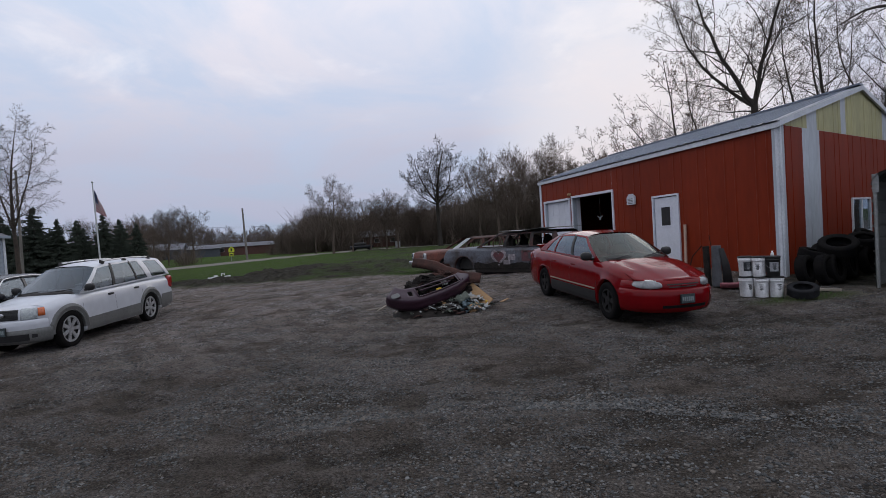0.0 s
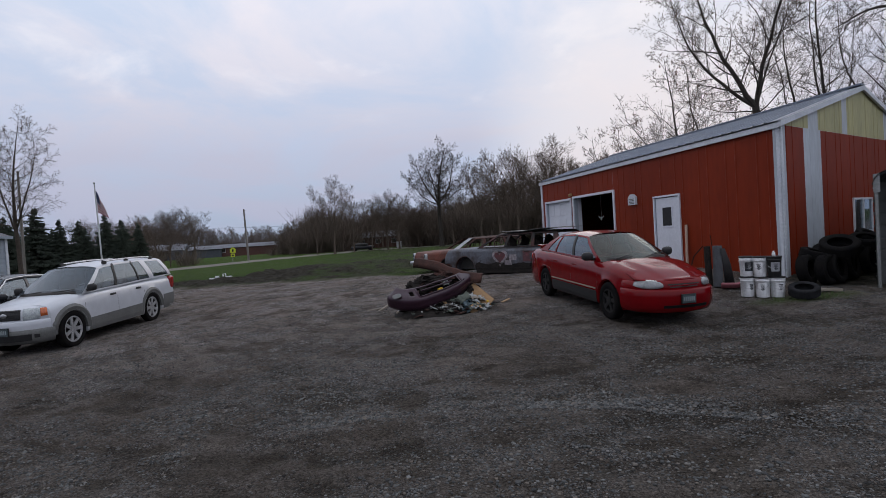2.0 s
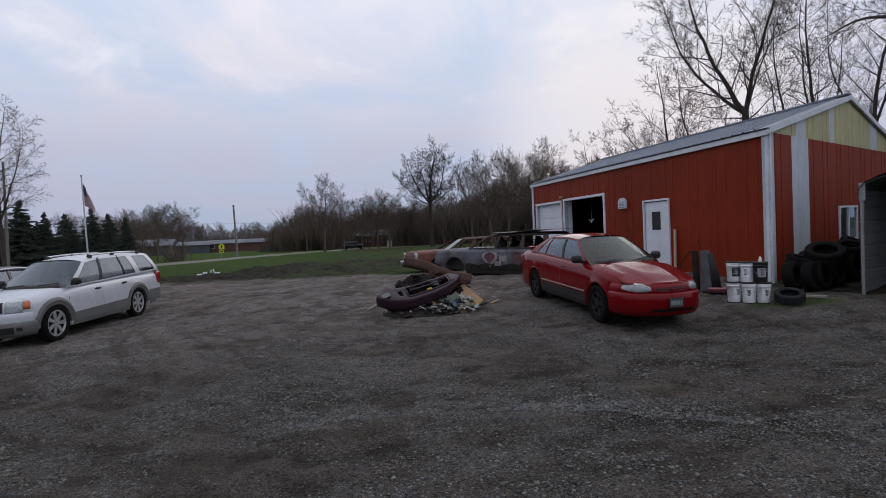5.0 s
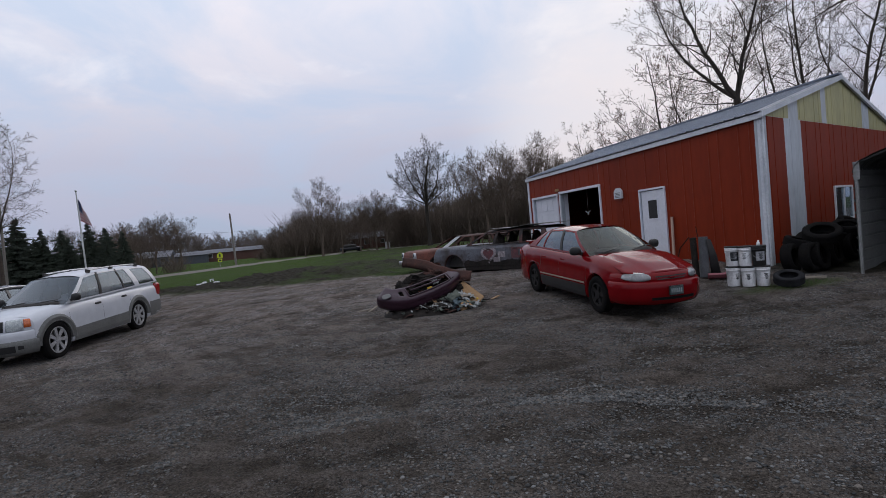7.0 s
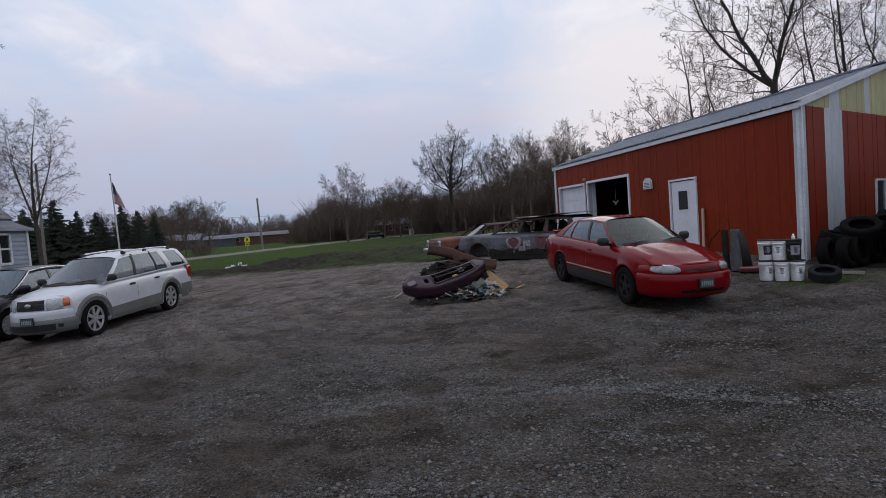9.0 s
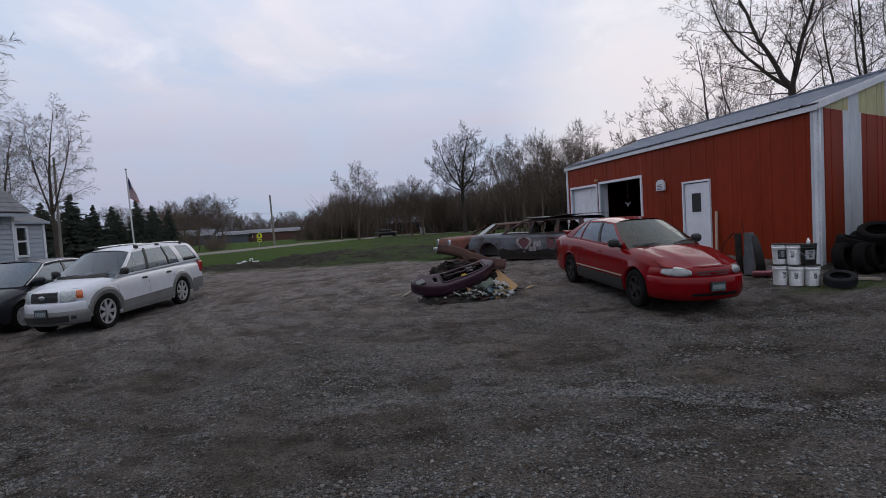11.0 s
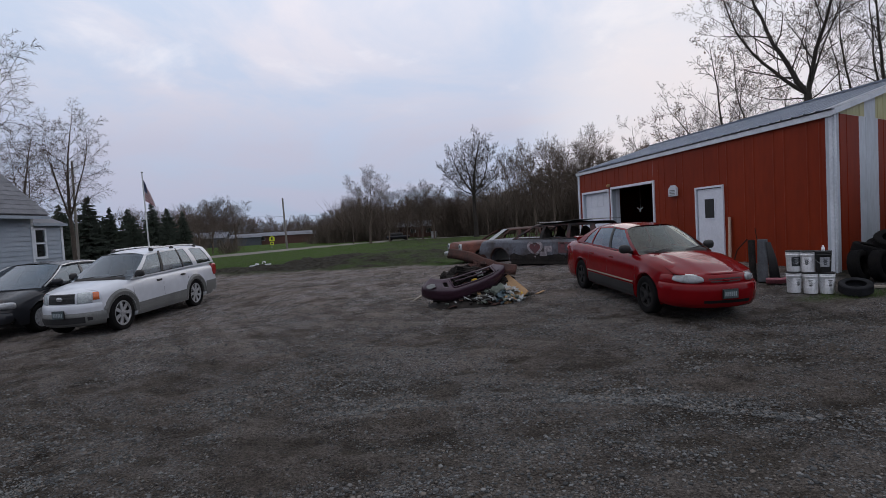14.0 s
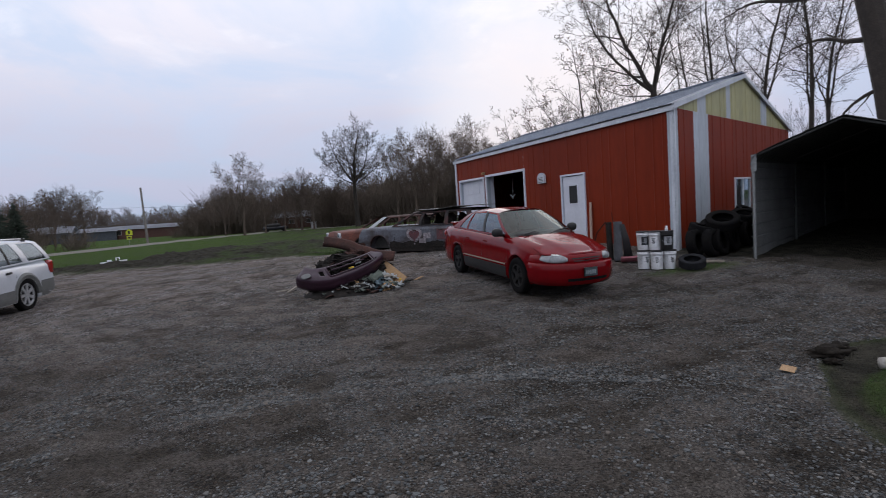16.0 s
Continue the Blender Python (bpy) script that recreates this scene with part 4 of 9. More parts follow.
for f, sgn in ((-0.035, -1), (CW + 0.035, 1)):
    for k in range(4):
        l0, l1 = k * CL / 4, (k + 1) * CL / 4 - 0.012
        bm = bmesh.new()
        rows = [[cp(f + sgn * q, l, h) for h, q in h_ribs(0.05, CH - 0.02)] for l in (l0, l1)]
        strip(bm, rows)
        strip(bm, [[cp(f + sgn * (q + 0.006), l, h) for h, q in h_ribs(0.05, CH - 0.02)] for l in (l1, l0)])
        # left panels galvanised, right ones dark as painted inside shade
        part("side_panel", bm, M_GALV if sgn < 0 else M_PORTROOF_SHADE, port)
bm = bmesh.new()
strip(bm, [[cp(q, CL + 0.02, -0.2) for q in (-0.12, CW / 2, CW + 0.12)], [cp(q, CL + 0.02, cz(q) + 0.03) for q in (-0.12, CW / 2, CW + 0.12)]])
# back coloured dark in place of the shade inside
part("back_panel", solid(bm, 0.01), M_DARK, port, "closed back, coloured dark as the shade inside")
for side in (0, 1):
    bm = bmesh.new()
    f0 = -0.05 if side == 0 else CW + 0.05
    prof = rib_profile(-0.06, CL + 0.2, 0.25, 0.07, 0.028)
    fs = [(f0, CH - 0.16), (f0 + (0.03 if side == 0 else -0.03), CH - 0.05), (f0 + (0.12 if side == 0 else -0.12), CH + 0.045), (0.30 if side == 0 else CW - 0.30, cz(0.30) + 0.04), (CW / 2, CH + CR + 0.04)]
    strip(bm, [[cp(f, l, z + q) for l, q in prof] for f, z in fs])
    strip(bm, [[cp(f, l, z - 0.012 + q) for l, q in prof] for f, z in fs[::-1]])
    part("roof", bm, M_PORTROOF_SHADE, port)
bm = bmesh.new()
bar(bm, cp(-0.035, -0.02, CH - 0.30), cp(-0.035, -0.02, CH + 0.03), CF, -GW, 0.02, 0.10)
part("trim", bm, M_GALV, port)

# ---- grey house beside the drive ----
HZ = -0.25
house = thing("house", "grey clapboard house with brown-grey shingle roof and white window", "house")
hd1, hd2 = Vector((0.10, 0.995, 0)), Vector((-0.995, 0.10, 0))   # along its long side, and away to the side
HC = Vector((-13.05, 20.5, HZ + 0.04))                   # near corner of the low wing


def hp(a, b, z):
    """a: towards the camera along the front wall, b: away to the far side."""
    return HC - hd1 * a + hd2 * b + Z * z


def prism(bm, a0, a1, b0, b1, z0, z1):
    vs = [bm.verts.new(hp(a, b, z)) for z in (z0, z1) for a, b in ((a0, b0), (a1, b0), (a1, b1), (a0, b1))]
    for f in ((3, 2, 1, 0), (4, 5, 6, 7), (0, 1, 5, 4), (1, 2, 6, 5), (2, 3, 7, 6), (3, 0, 4, 7)):
        bm.faces.new([vs[k] for k in f])
    bmesh.ops.recalc_face_normals(bm, faces=bm.faces)
    return bm


def clapboards(parent, a0, a1, b, z0, z1, holes=()):
    """Lap siding on the wall that faces the drive."""
    h = 0.16
    for k in range(int((z1 - z0) / h + 0.99)):
        lo, hi = z0 + k * h, min(z1, z0 + (k + 1) * h)
        parts = [(a0, a1)]
        for (p, q, r, s) in holes:
            if lo < s and hi > r:
                parts = [x for (u, v) in parts for x in ((u, min(v, p)), (max(u, q), v)) if x[1] - x[0] > 0.02]
        for u, v in parts:
            bm = bmesh.new()
            c = [(u, lo, 0.028), (v, lo, 0.028), (v, hi + 0.01, 0.006), (u, hi + 0.01, 0.006), (u, lo, 0.0), (v, lo, 0.0), (v, hi + 0.01, 0.0), (u, hi + 0.01, 0.0)]
            vs = [bm.verts.new(hp(x, b - o, z)) for x, z, o in c]
            for f in ((0, 1, 2, 3), (0, 4, 5, 1), (3, 2, 6, 7), (0, 3, 7, 4), (1, 5, 6, 2)):
                bm.faces.new([vs[q] for q in f])
            part("board", bm, M_SIDING, parent)


wing = part("wall", prism(bmesh.new(), 0, 1.75, 0, 6, 0, 2.72), M_SIDING, house, "grey clapboard wall of the low wing")
main_w = part("wall", prism(bmesh.new(), 1.75, 9.5, -0.35, 7, 0, 2.95), M_SIDING, house, "grey clapboard wall")
HWIN = (0.80, 1.36, 1.48, 2.58)
clapboards(wing, 0.09, 1.75, 0, 0.2, 2.66, [HWIN])
clapboards(main_w, 1.84, 6.0, -0.35, 0.2, 2.90)
part("corner_board", prism(bmesh.new(), -0.02, 0.09, -0.035, 0.06, 0, 2.68), M_TRIM, house)
part("corner_board", prism(bmesh.new(), 1.73, 1.84, -0.385, -0.30, 0, 2.9), M_TRIM, house)
# roofs: low wing hip behind the main gable
bm = bmesh.new()
vs = [bm.verts.new(hp(a, b, z)) for a, b, z in ((-0.10, -0.16, 2.72), (1.95, -0.16, 2.72), (1.95, 3.0, 4.25), (0.9, 3.0, 4.25), (-0.10, 6.1, 2.72))]
bm.faces.new((vs[0], vs[1], vs[2], vs[3])); bm.faces.new((vs[0], vs[3], vs[4]))
part("roof", solid(bm, 0.06), M_SHINGLE, house)
bm = bmesh.new()
vs = [bm.verts.new(hp(a, b, z)) for a, b, z in ((1.45, -0.75, 2.93), (9.8, -0.75, 2.93), (9.8, 3.3, 6.6), (1.45, 3.3, 6.6), (9.8, 7.3, 2.9), (1.45, 7.3, 2.9))]
bm.faces.new((vs[0], vs[1], vs[2], vs[3])); bm.faces.new((vs[3], vs[2], vs[4], vs[5]))
main_roof = part("roof", solid(bm, 0.06), M_SHINGLE, house)
bm = bmesh.new()
vs = [bm.verts.new(hp(1.745, b, z)) for b, z in ((-0.3, 2.9), (3.3, 6.2), (7.0, 2.9))]
bm.faces.new(vs)
part("gable", solid(bm, 0.05), M_SIDING, house)
for k in range(22):
    t0, t1 = k / 22, (k + 1) / 22
    bm = bmesh.new()
    q = lambda t, o: (lerp(-0.76, 3.3, t), lerp(2.99, 6.67, t) + o)
    rows = [[hp(a, q(t0, 0.022)[0], q(t0, 0.022)[1]) for a in (1.43, 9.8)], [hp(a, q(t1, 0.004)[0], q(t1, 0.004)[1]) for a in (1.43, 9.8)]]
    strip(bm, rows)
    strip(bm, [rows[0], [hp(a, q(t0, 0.002)[0], q(t0, 0.002)[1]) for a in (1.43, 9.8)]])
    part("shingle_course", bm, M_SHINGLE, main_roof)
bm = bmesh.new()
bar(bm, hp(-0.11, -0.18, 2.64), hp(1.9, -0.18, 2.64), Z, hd2, 0.03, 0.09)
bar(bm, hp(1.44, -0.78, 2.84), hp(9.8, -0.78, 2.84), Z, hd2, 0.03, 0.10)
part("fascia", bm, M_SIDING, house)
hw = part("window", bmesh.new(), M_TRIM, house, "white double-hung window")
bm = bmesh.new()
a0, a1, z0, z1 = HWIN
for u, v, r, s in ((a0, a1, z0, z0 + 0.08), (a0, a1, z1 - 0.08, z1), (a0, a0 + 0.08, z0, z1), (a1 - 0.08, a1, z0, z1), (a0, a1, (z0 + z1) / 2 - 0.03, (z0 + z1) / 2 + 0.03)):
    prism(bm, u, v, -0.06, 0.0, r, s)
hw.data = mesh_of("window", bm, M_TRIM)
for r, s in ((z0 + 0.08, (z0 + z1) / 2 - 0.03), ((z0 + z1) / 2 + 0.03, z1 - 0.08)):
    part("pane", prism(bmesh.new(), a0 + 0.08, a1 - 0.08, -0.02, -0.012, r, s), M_PANE, hw)
# dark sheet close behind the panes, painted stand-in for the unlit room
part("dark_backing", prism(bmesh.new(), a0 + 0.08, a1 - 0.08, -0.008, -0.004, z0 + 0.08, z1 - 0.08), M_DARK, hw, "dark sheet standing in for the unlit room behind the panes")

# ---- cars ----
class Car:
    """A car body lofted along x (forward), standing on z = 0, wheels at +-wb / 2."""

    def __init__(self, wb, front, rear, half, clear, top, belt, arch, wheel_r, nose=0.16, tail=0.12):
        self.wb, self.x1, self.x0, self.half, self.clear = wb, wb / 2 + front, -wb / 2 - rear, half, clear
        self.top, self.beltline, self.arch, self.wheel_r, self.nose, self.tail = top, belt, arch, wheel_r, nose, tail

    def half_w(self, x):
        f = max(0.0, (x - (self.x1 - 0.75)) / 0.75)
        r = max(0.0, ((self.x0 + 0.7) - x) / 0.7)
        return self.half * (1 - self.nose * f ** 2.2 - self.tail * r ** 2.2)

    def low(self, x):
        z = self.clear + 0.22 * max(0.0, min(1.0, (x - (self.x1 - 0.42)) / 0.15)) + 0.10 * max(0.0, (self.x0 + 0.4 - x) / 0.4)
        for a in (self.wb / 2, -self.wb / 2):
            d = abs(x - a)
            if d < self.arch:
                z = max(z, self.wheel_r * 0.95 + math.sqrt(self.arch ** 2 - d ** 2))
        return z

    def ring(self, x):
        w, zl, zt = self.half_w(x), self.low(x), poly(self.top, x)
        zs = min(poly(self.beltline, x), zt - 0.05)
        zl = min(zl, zs - 0.06)
        h = zs - zl
        base = self.clear
        hb = zs - base
        k = lambda q: max(zl, base + hb * q)
        return [(0, zl), (0.80 * w, zl), (0.955 * w, zl + 0.004), (0.985 * w, max(zl + 0.008, k(0.10))), (1.0 * w, max(zl + 0.012, k(0.38))), (0.995 * w, max(zl + 0.016, k(0.66))),
                (0.975 * w, max(zl + 0.03, zs - 0.05)), (0.945 * w, zs), (0.86 * w, lerp(zs, zt, 0.62)), (0.66 * w, lerp(zs, zt, 0.93)), (0.33 * w, zt), (0, zt + 0.004)]

    def y_at(self, x, z):
        r = self.ring(x)[2:9]
        for (y0, z0), (y1, z1) in zip(r, r[1:]):
            if z0 <= z <= z1:
                return lerp(y0, y1, (z - z0) / max(1e-6, z1 - z0))
        return r[0][0] if z < r[0][1] else r[-1][0]

    def body(self):
        xs = set(np.round(np.arange(self.x0, self.x1, 0.07), 4)) | {self.x0, self.x1}
        for a in (self.wb / 2, -self.wb / 2):
            xs |= {round(a + self.arch * math.cos(math.pi * k / 16), 4) for k in range(17)}
            xs |= {round(a + s * (self.arch + 0.006), 4) for s in (-1, 1)}
        xs |= {q[0] for q in self.top if self.x0 < q[0] < self.x1}
        xs = sorted(x for x in xs if self.x0 <= x <= self.x1)
        bm = bmesh.new()
        rows = []
        for x in xs:
            r = self.ring(x)
            rows.append([Vector((x, y, z)) for y, z in r] + [Vector((x, -y, z)) for y, z in r[-2:0:-1]])
        vr = [[bm.verts.new(p) for p in r] for r in rows]
        n = len(vr[0])
        for a, b in zip(vr, vr[1:]):
            for k in range(n):
                bm.faces.new((a[k], a[(k + 1) % n], b[(k + 1) % n], b[k]))
        bm.faces.new(vr[0][::-1]); bm.faces.new(vr[-1])
        bmesh.ops.recalc_face_normals(bm, faces=bm.faces)
        return bm

    def band(self, x0, x1, z0, z1, out=0.008, step=0.06, side=1, bm=None):
        """A strip that lies on the flank between two heights (numbers or functions of x)."""
        bm = bm or bmesh.new()
        f = lambda q, x: q(x) if callable(q) else q
        n = max(2, int((x1 - x0) / step) + 1)
        xs = [lerp(x0, x1, k / (n - 1)) for k in range(n)]
        rows = []
        for t in (0, 0.33, 0.67, 1):
            rows.append([(x, side * (self.y_at(x, lerp(f(z0, x), f(z1, x), t)) + out), lerp(f(z0, x), f(z1, x), t)) for x in xs])
        inner = [[(x, side * (abs(y) - out - 0.01), z) for x, y, z in r] for r in (rows[0], rows[-1])]
        strip(bm, [inner[0]] + rows + [inner[1]])
        bmesh.ops.recalc_face_normals(bm, faces=bm.faces)
        return bm

    def flare(self, axle, side, width=0.09, out=0.03):
        bm = bmesh.new()
        rows = []
        for k in range(17):
            t = math.pi * k / 16
            c, s = math.cos(t), math.sin(t)
            pts = []
            for r, o in ((self.arch - 0.005, -0.03), (self.arch - 0.005, out), (self.arch + width * 0.6, out), (self.arch + width, 0.002), (self.arch + width, -0.02)):
                x, z = axle + r * c, self.wheel_r * 0.95 + r * s
                pts.append((x, side * (self.y_at(min(max(x, self.x0), self.x1), z) + o), z))
            rows.append(pts)
        strip(bm, rows)
        bmesh.ops.recalc_face_normals(bm, faces=bm.faces)
        return bm


def facing(bm, d):
    """Turns the faces of an open pane so that they look along d."""
    bmesh.ops.recalc_face_normals(bm, faces=bm.faces)
    bm.normal_update()
    if sum((f.normal.dot(d) * f.calc_area() for f in bm.faces), 0.0) < 0:
        bmesh.ops.reverse_faces(bm, faces=bm.faces[:])
    return bm


def cabin(car_ob, spec, paint, glass, screen, roof_mat=None, broken=False):
    """Pillars, roof and panes. spec: belt half width wb, roof half width wr, columns of (x at belt, x at roof, what follows),
    screen and rear glass from the first and last columns, zb and zr as functions of x."""
    zb, zr, yb, yr, cols = spec["zb"], spec["zr"], spec["yb"], spec["yr"], spec["cols"]

    def side(xb, xt, v, sgn, o=0.0):
        bulge = 0.035 * math.sin(math.pi * v)
        return Vector((lerp(xb, xt, v), sgn * (lerp(yb, yr, v) + bulge + o), lerp(zb(xb), zr(xt) - 0.02, v)))

    vs_rows = (0.0, 0.07, 0.25, 0.45, 0.65, 0.82, 0.93, 1.0)
    for sgn in (1, -1):
        frame_bm, darks = bmesh.new(), {}
        for (xb0, xt0, kind), (xb1, xt1, _) in zip(cols, cols[1:]):
            n = 2 if kind != "pane" else 6
            for v0, v1 in zip(vs_rows, vs_rows[1:]):
                pane = kind == "pane" and v0 >= 0.069 and v1 <= 0.931
                if pane:
                    continue
                strip(darks.setdefault(xb0, bmesh.new()) if kind == "black" and 0.06 < v0 < 0.95 else frame_bm, [[side(lerp(xb0, xb1, k / n), lerp(xt0, xt1, k / n), v, sgn) for k in range(n + 1)] for v in (v0, v1)])
            if kind == "pane" and not broken:
                bm = bmesh.new()
                strip(bm, [[side(lerp(xb0, xb1, k / n), lerp(xt0, xt1, k / n), v, sgn, -0.012) for k in range(n + 1)] for v in vs_rows[1:-1]])
                part("side_window", facing(bm, Vector((0, sgn, 0.2))), glass, car_ob, smooth=True).visible_shadow = False
        bmesh.ops.recalc_face_normals(frame_bm, faces=frame_bm.faces)
        bmesh.ops.solidify(frame_bm, geom=frame_bm.faces[:], thickness=0.03)
        part("pillar_frame", frame_bm, paint, car_ob, smooth=False)
        for dark_bm in darks.values():
            bmesh.ops.recalc_face_normals(dark_bm, faces=dark_bm.faces)
            bmesh.ops.solidify(dark_bm, geom=dark_bm.faces[:], thickness=0.03)
            part("door_pillar", dark_bm, M_BLACKPL, car_ob)
    # roof
    x_a, x_b = cols[0][1], cols[-1][1]
    n, m = 10, 10
    rows = []
    for i in range(n + 1):
        x = lerp(x_a, x_b, i / n)
        row = []
        for j in range(m + 1):
            q = -1 + 2 * j / m
            row.append(Vector((x + (0.05 * (1 - q * q) if i == 0 else 0) - (0.03 * (1 - q * q) if i == n else 0), q * yr, zr(x) - 0.02 + 0.055 * (1 - q ** 4))))
        rows.append(row)
    roof_bm = bmesh.new()
    strip(roof_bm, rows)
    strip(roof_bm, [[p - Vector((0, 0, 0.05)) for p in r] for r in rows[::-1]])
    part("roof", roof_bm, roof_mat or paint, car_ob, smooth=True)
    if broken:
        return
    for (xb, xt, _), name, fwd in ((cols[0], "windscreen", 1), (cols[-1], "rear_window", -1)):
        bm = bmesh.new()
        rows = []
        for i in range(7):
            v = i / 6
            row = []
            for j in range(11):
                q = -1 + 2 * j / 10
                p = side(xb, xt, v, 1)
                row.append(Vector((p.x + fwd * lerp(spec.get("bow", 0.16), 0.06, v) * (1 - q * q), q * p.y, p.z + 0.035 * v * (1 - q ** 4))))
            rows.append(row)
        strip(bm, rows)
        part(name, facing(bm, Vector((fwd, 0, 0.5))), screen if fwd == 1 else glass, car_ob, smooth=True).visible_shadow = False


def wheel(parent, x, y, r, width, rim_mat, spokes, side, hub=0.62, tyre=True):
    """A wheel under a car: tyre and rim below it."""
    e = part("wheel", lathe(bmesh.new(), [(0, -0.02), (0.07, -0.02), (0.07, 0.02), (0, 0.02)], 10, "Y"), M_DARK, parent)
    e.matrix_basis = Matrix.Translation((x, y, r)) @ Matrix.Rotation(radians(7 * x), 4, "Y")
    s = side
    h = width / 2
    rr = r * hub
    if tyre:
        prof = [(rr, -h * 0.8), (rr + 0.01, -h * 0.9), (r * 0.85, -h), (r * 0.96, -h * 0.92), (r, -h * 0.7), (r, 0), (r, h * 0.7), (r * 0.96, h * 0.92), (r * 0.85, h), (rr + 0.01, h * 0.9), (rr, h * 0.8), (rr - 0.01, h * 0.5), (rr - 0.01, -h * 0.5), (rr, -h * 0.8)]
        part("tyre", lathe(bmesh.new(), prof, 32, "Y"), M_BLACKRUB, e, smooth=True)
    bm = bmesh.new()
    o = s * -1  # lathe about Y flips the height
    # added dark disc behind the rim, gives the gaps between spokes their dark tone
    part("dark_rim_backing", lathe(bmesh.new(), [(rr - 0.03, o * h * 0.35), (rr - 0.035, o * 0.0), (0.0, o * 0.0)], 24, "Y"), M_BLACKPL if rim_mat is not M_RUST else M_CHAR, e)
    lathe(bm, [(rr - 0.001, o * -0.07), (rr + 0.004, o * h * 0.82), (rr - 0.018, o * h * 0.84), (rr - 0.03, o * h * 0.5)], 32, "Y")
    if spokes:
        for k in range(spokes):
            a = math.tau * k / spokes
            bmk = bmesh.new()
            vs = [bmk.verts.new(p) for p in ((-0.026, h * 0.70, 0.03), (0.026, h * 0.70, 0.03), (0.036, h * 0.78, rr - 0.02), (-0.036, h * 0.78, rr - 0.02), (-0.03, h * 0.45, 0.03), (0.03, h * 0.45, 0.03), (0.040, h * 0.55, rr - 0.02), (-0.040, h * 0.55, rr - 0.02))]
            for f in ((0, 1, 2, 3), (7, 6, 5, 4), (0, 4, 5, 1), (1, 5, 6, 2), (2, 6, 7, 3), (3, 7, 4, 0)):
                bmk.faces.new([vs[q] for q in f])
            bmesh.ops.transform(bmk, verts=bmk.verts, matrix=Matrix.Rotation(a, 4, "Y") @ Matrix.Diagonal((1, s, 1, 1)))
            tmp = bpy.data.meshes.new("spoke")
            bmk.to_mesh(tmp)
            bmk.free()
            bm.from_mesh(tmp)
            bpy.data.meshes.remove(tmp)
        lathe(bm, [(0.075, o * h * 0.5), (0.07, o * h * 0.8), (0.0, o * h * 0.86)], 16, "Y")
    else:
        lathe(bm, [(rr * 0.78, o * h * 0.15), (rr * 0.72, o * h * 0.45), (rr * 0.35, o * h * 0.5), (rr * 0.28, o * h * 0.25), (0, o * h * 0.25)], 24, "Y")
        for k in range(8):
            a = math.tau * k / 8
            lathe(bm, [(0.03, o * h * 0.46), (0.03, o * h * 0.5), (0, o * h * 0.5)], 8, "Y", Matrix.Translation((rr * 0.55 * math.cos(a), 0, rr * 0.55 * math.sin(a))))
    bmesh.ops.recalc_face_normals(bm, faces=bm.faces)
    part("rim", bm, rim_mat, e)
    return e


def blob(bm, c, r, m=None, seg=12, power=2.6):
    """A rounded box: a superellipsoid of half sizes r."""
    sp = lambda v: math.copysign(abs(v) ** (2 / power), v)
    vs = bmesh.ops.create_uvsphere(bm, u_segments=seg * 2, v_segments=seg, radius=1.0)["verts"]
    for v in vs:
        p = v.co.normalized()
        th, ph = math.asin(max(-1, min(1, p.z))), math.atan2(p.y, p.x)
        v.co = Vector((r[0] * sp(math.cos(th)) * sp(math.cos(ph)), r[1] * sp(math.cos(th)) * sp(math.sin(ph)), r[2] * sp(math.sin(th))))
    bmesh.ops.transform(bm, verts=vs, matrix=Matrix.Translation(c) @ (m or Matrix()))
    return bm


def nose_loft(car, x1, depth, n, prof, a0=-90, a1=90, out=0.0, steps=40, half=None, bm=None, sag=0.0):
    """A panel wrapped round the front end in plan; prof: (inwards as minus, height) down the face, between two bearings."""
    bm = bm or bmesh.new()
    half = half or car.half
    rows = []
    for k in range(steps + 1):
        a = radians(lerp(a0, a1, k / steps))
        c, q = math.cos(a), math.sin(a)
        y = half * math.copysign(abs(q) ** (2 / n), q)
        x = x1 - depth + depth * abs(c) ** (2 / n)
        nn = Vector((abs(c) ** (2 - 2 / n) / depth, math.copysign(abs(q) ** (2 - 2 / n), q) / half, 0)).normalized()
        fall = sag * (abs(y) / half) ** 2
        rows.append([Vector((x, y, z - fall * min(1.0, max(0.0, -o / 0.3)))) + nn * (o + out) for o, z in prof])
    strip(bm, rows)
    facing(bm, Vector((1, 0, 0)))
    return bm


def slab_of(bm, t):
    bmesh.ops.solidify(bm, geom=bm.faces[:], thickness=t)
    return bm


def mirrors(ob, car, x, z, mat, y):
    for s in (1, -1):
        bm = blob(bmesh.new(), (x, s * (y + 0.13), z), (0.07, 0.115, 0.075), Matrix.Rotation(radians(s * 12), 4, "Z"))
        box(bm, x - 0.04, x + 0.03, min(s * (y - 0.06), s * (y + 0.08)), max(s * (y - 0.06), s * (y + 0.08)), z - 0.07, z - 0.03)
        part("wing_mirror", bm, mat, ob, smooth=True)


def seats(ob, z, rows_x, y=0.36):
    for x in rows_x:
        for s in (1, -1):
            bm = blob(bmesh.new(), (x, s * y, z + 0.12), (0.10, 0.24, 0.34), Matrix.Rotation(radians(-12), 4, "Y"), 8)
            blob(bm, (x - 0.09, s * y, z + 0.52), (0.06, 0.14, 0.10), None, 8)
            part("seat", bm, M_SEAT, ob, smooth=True)


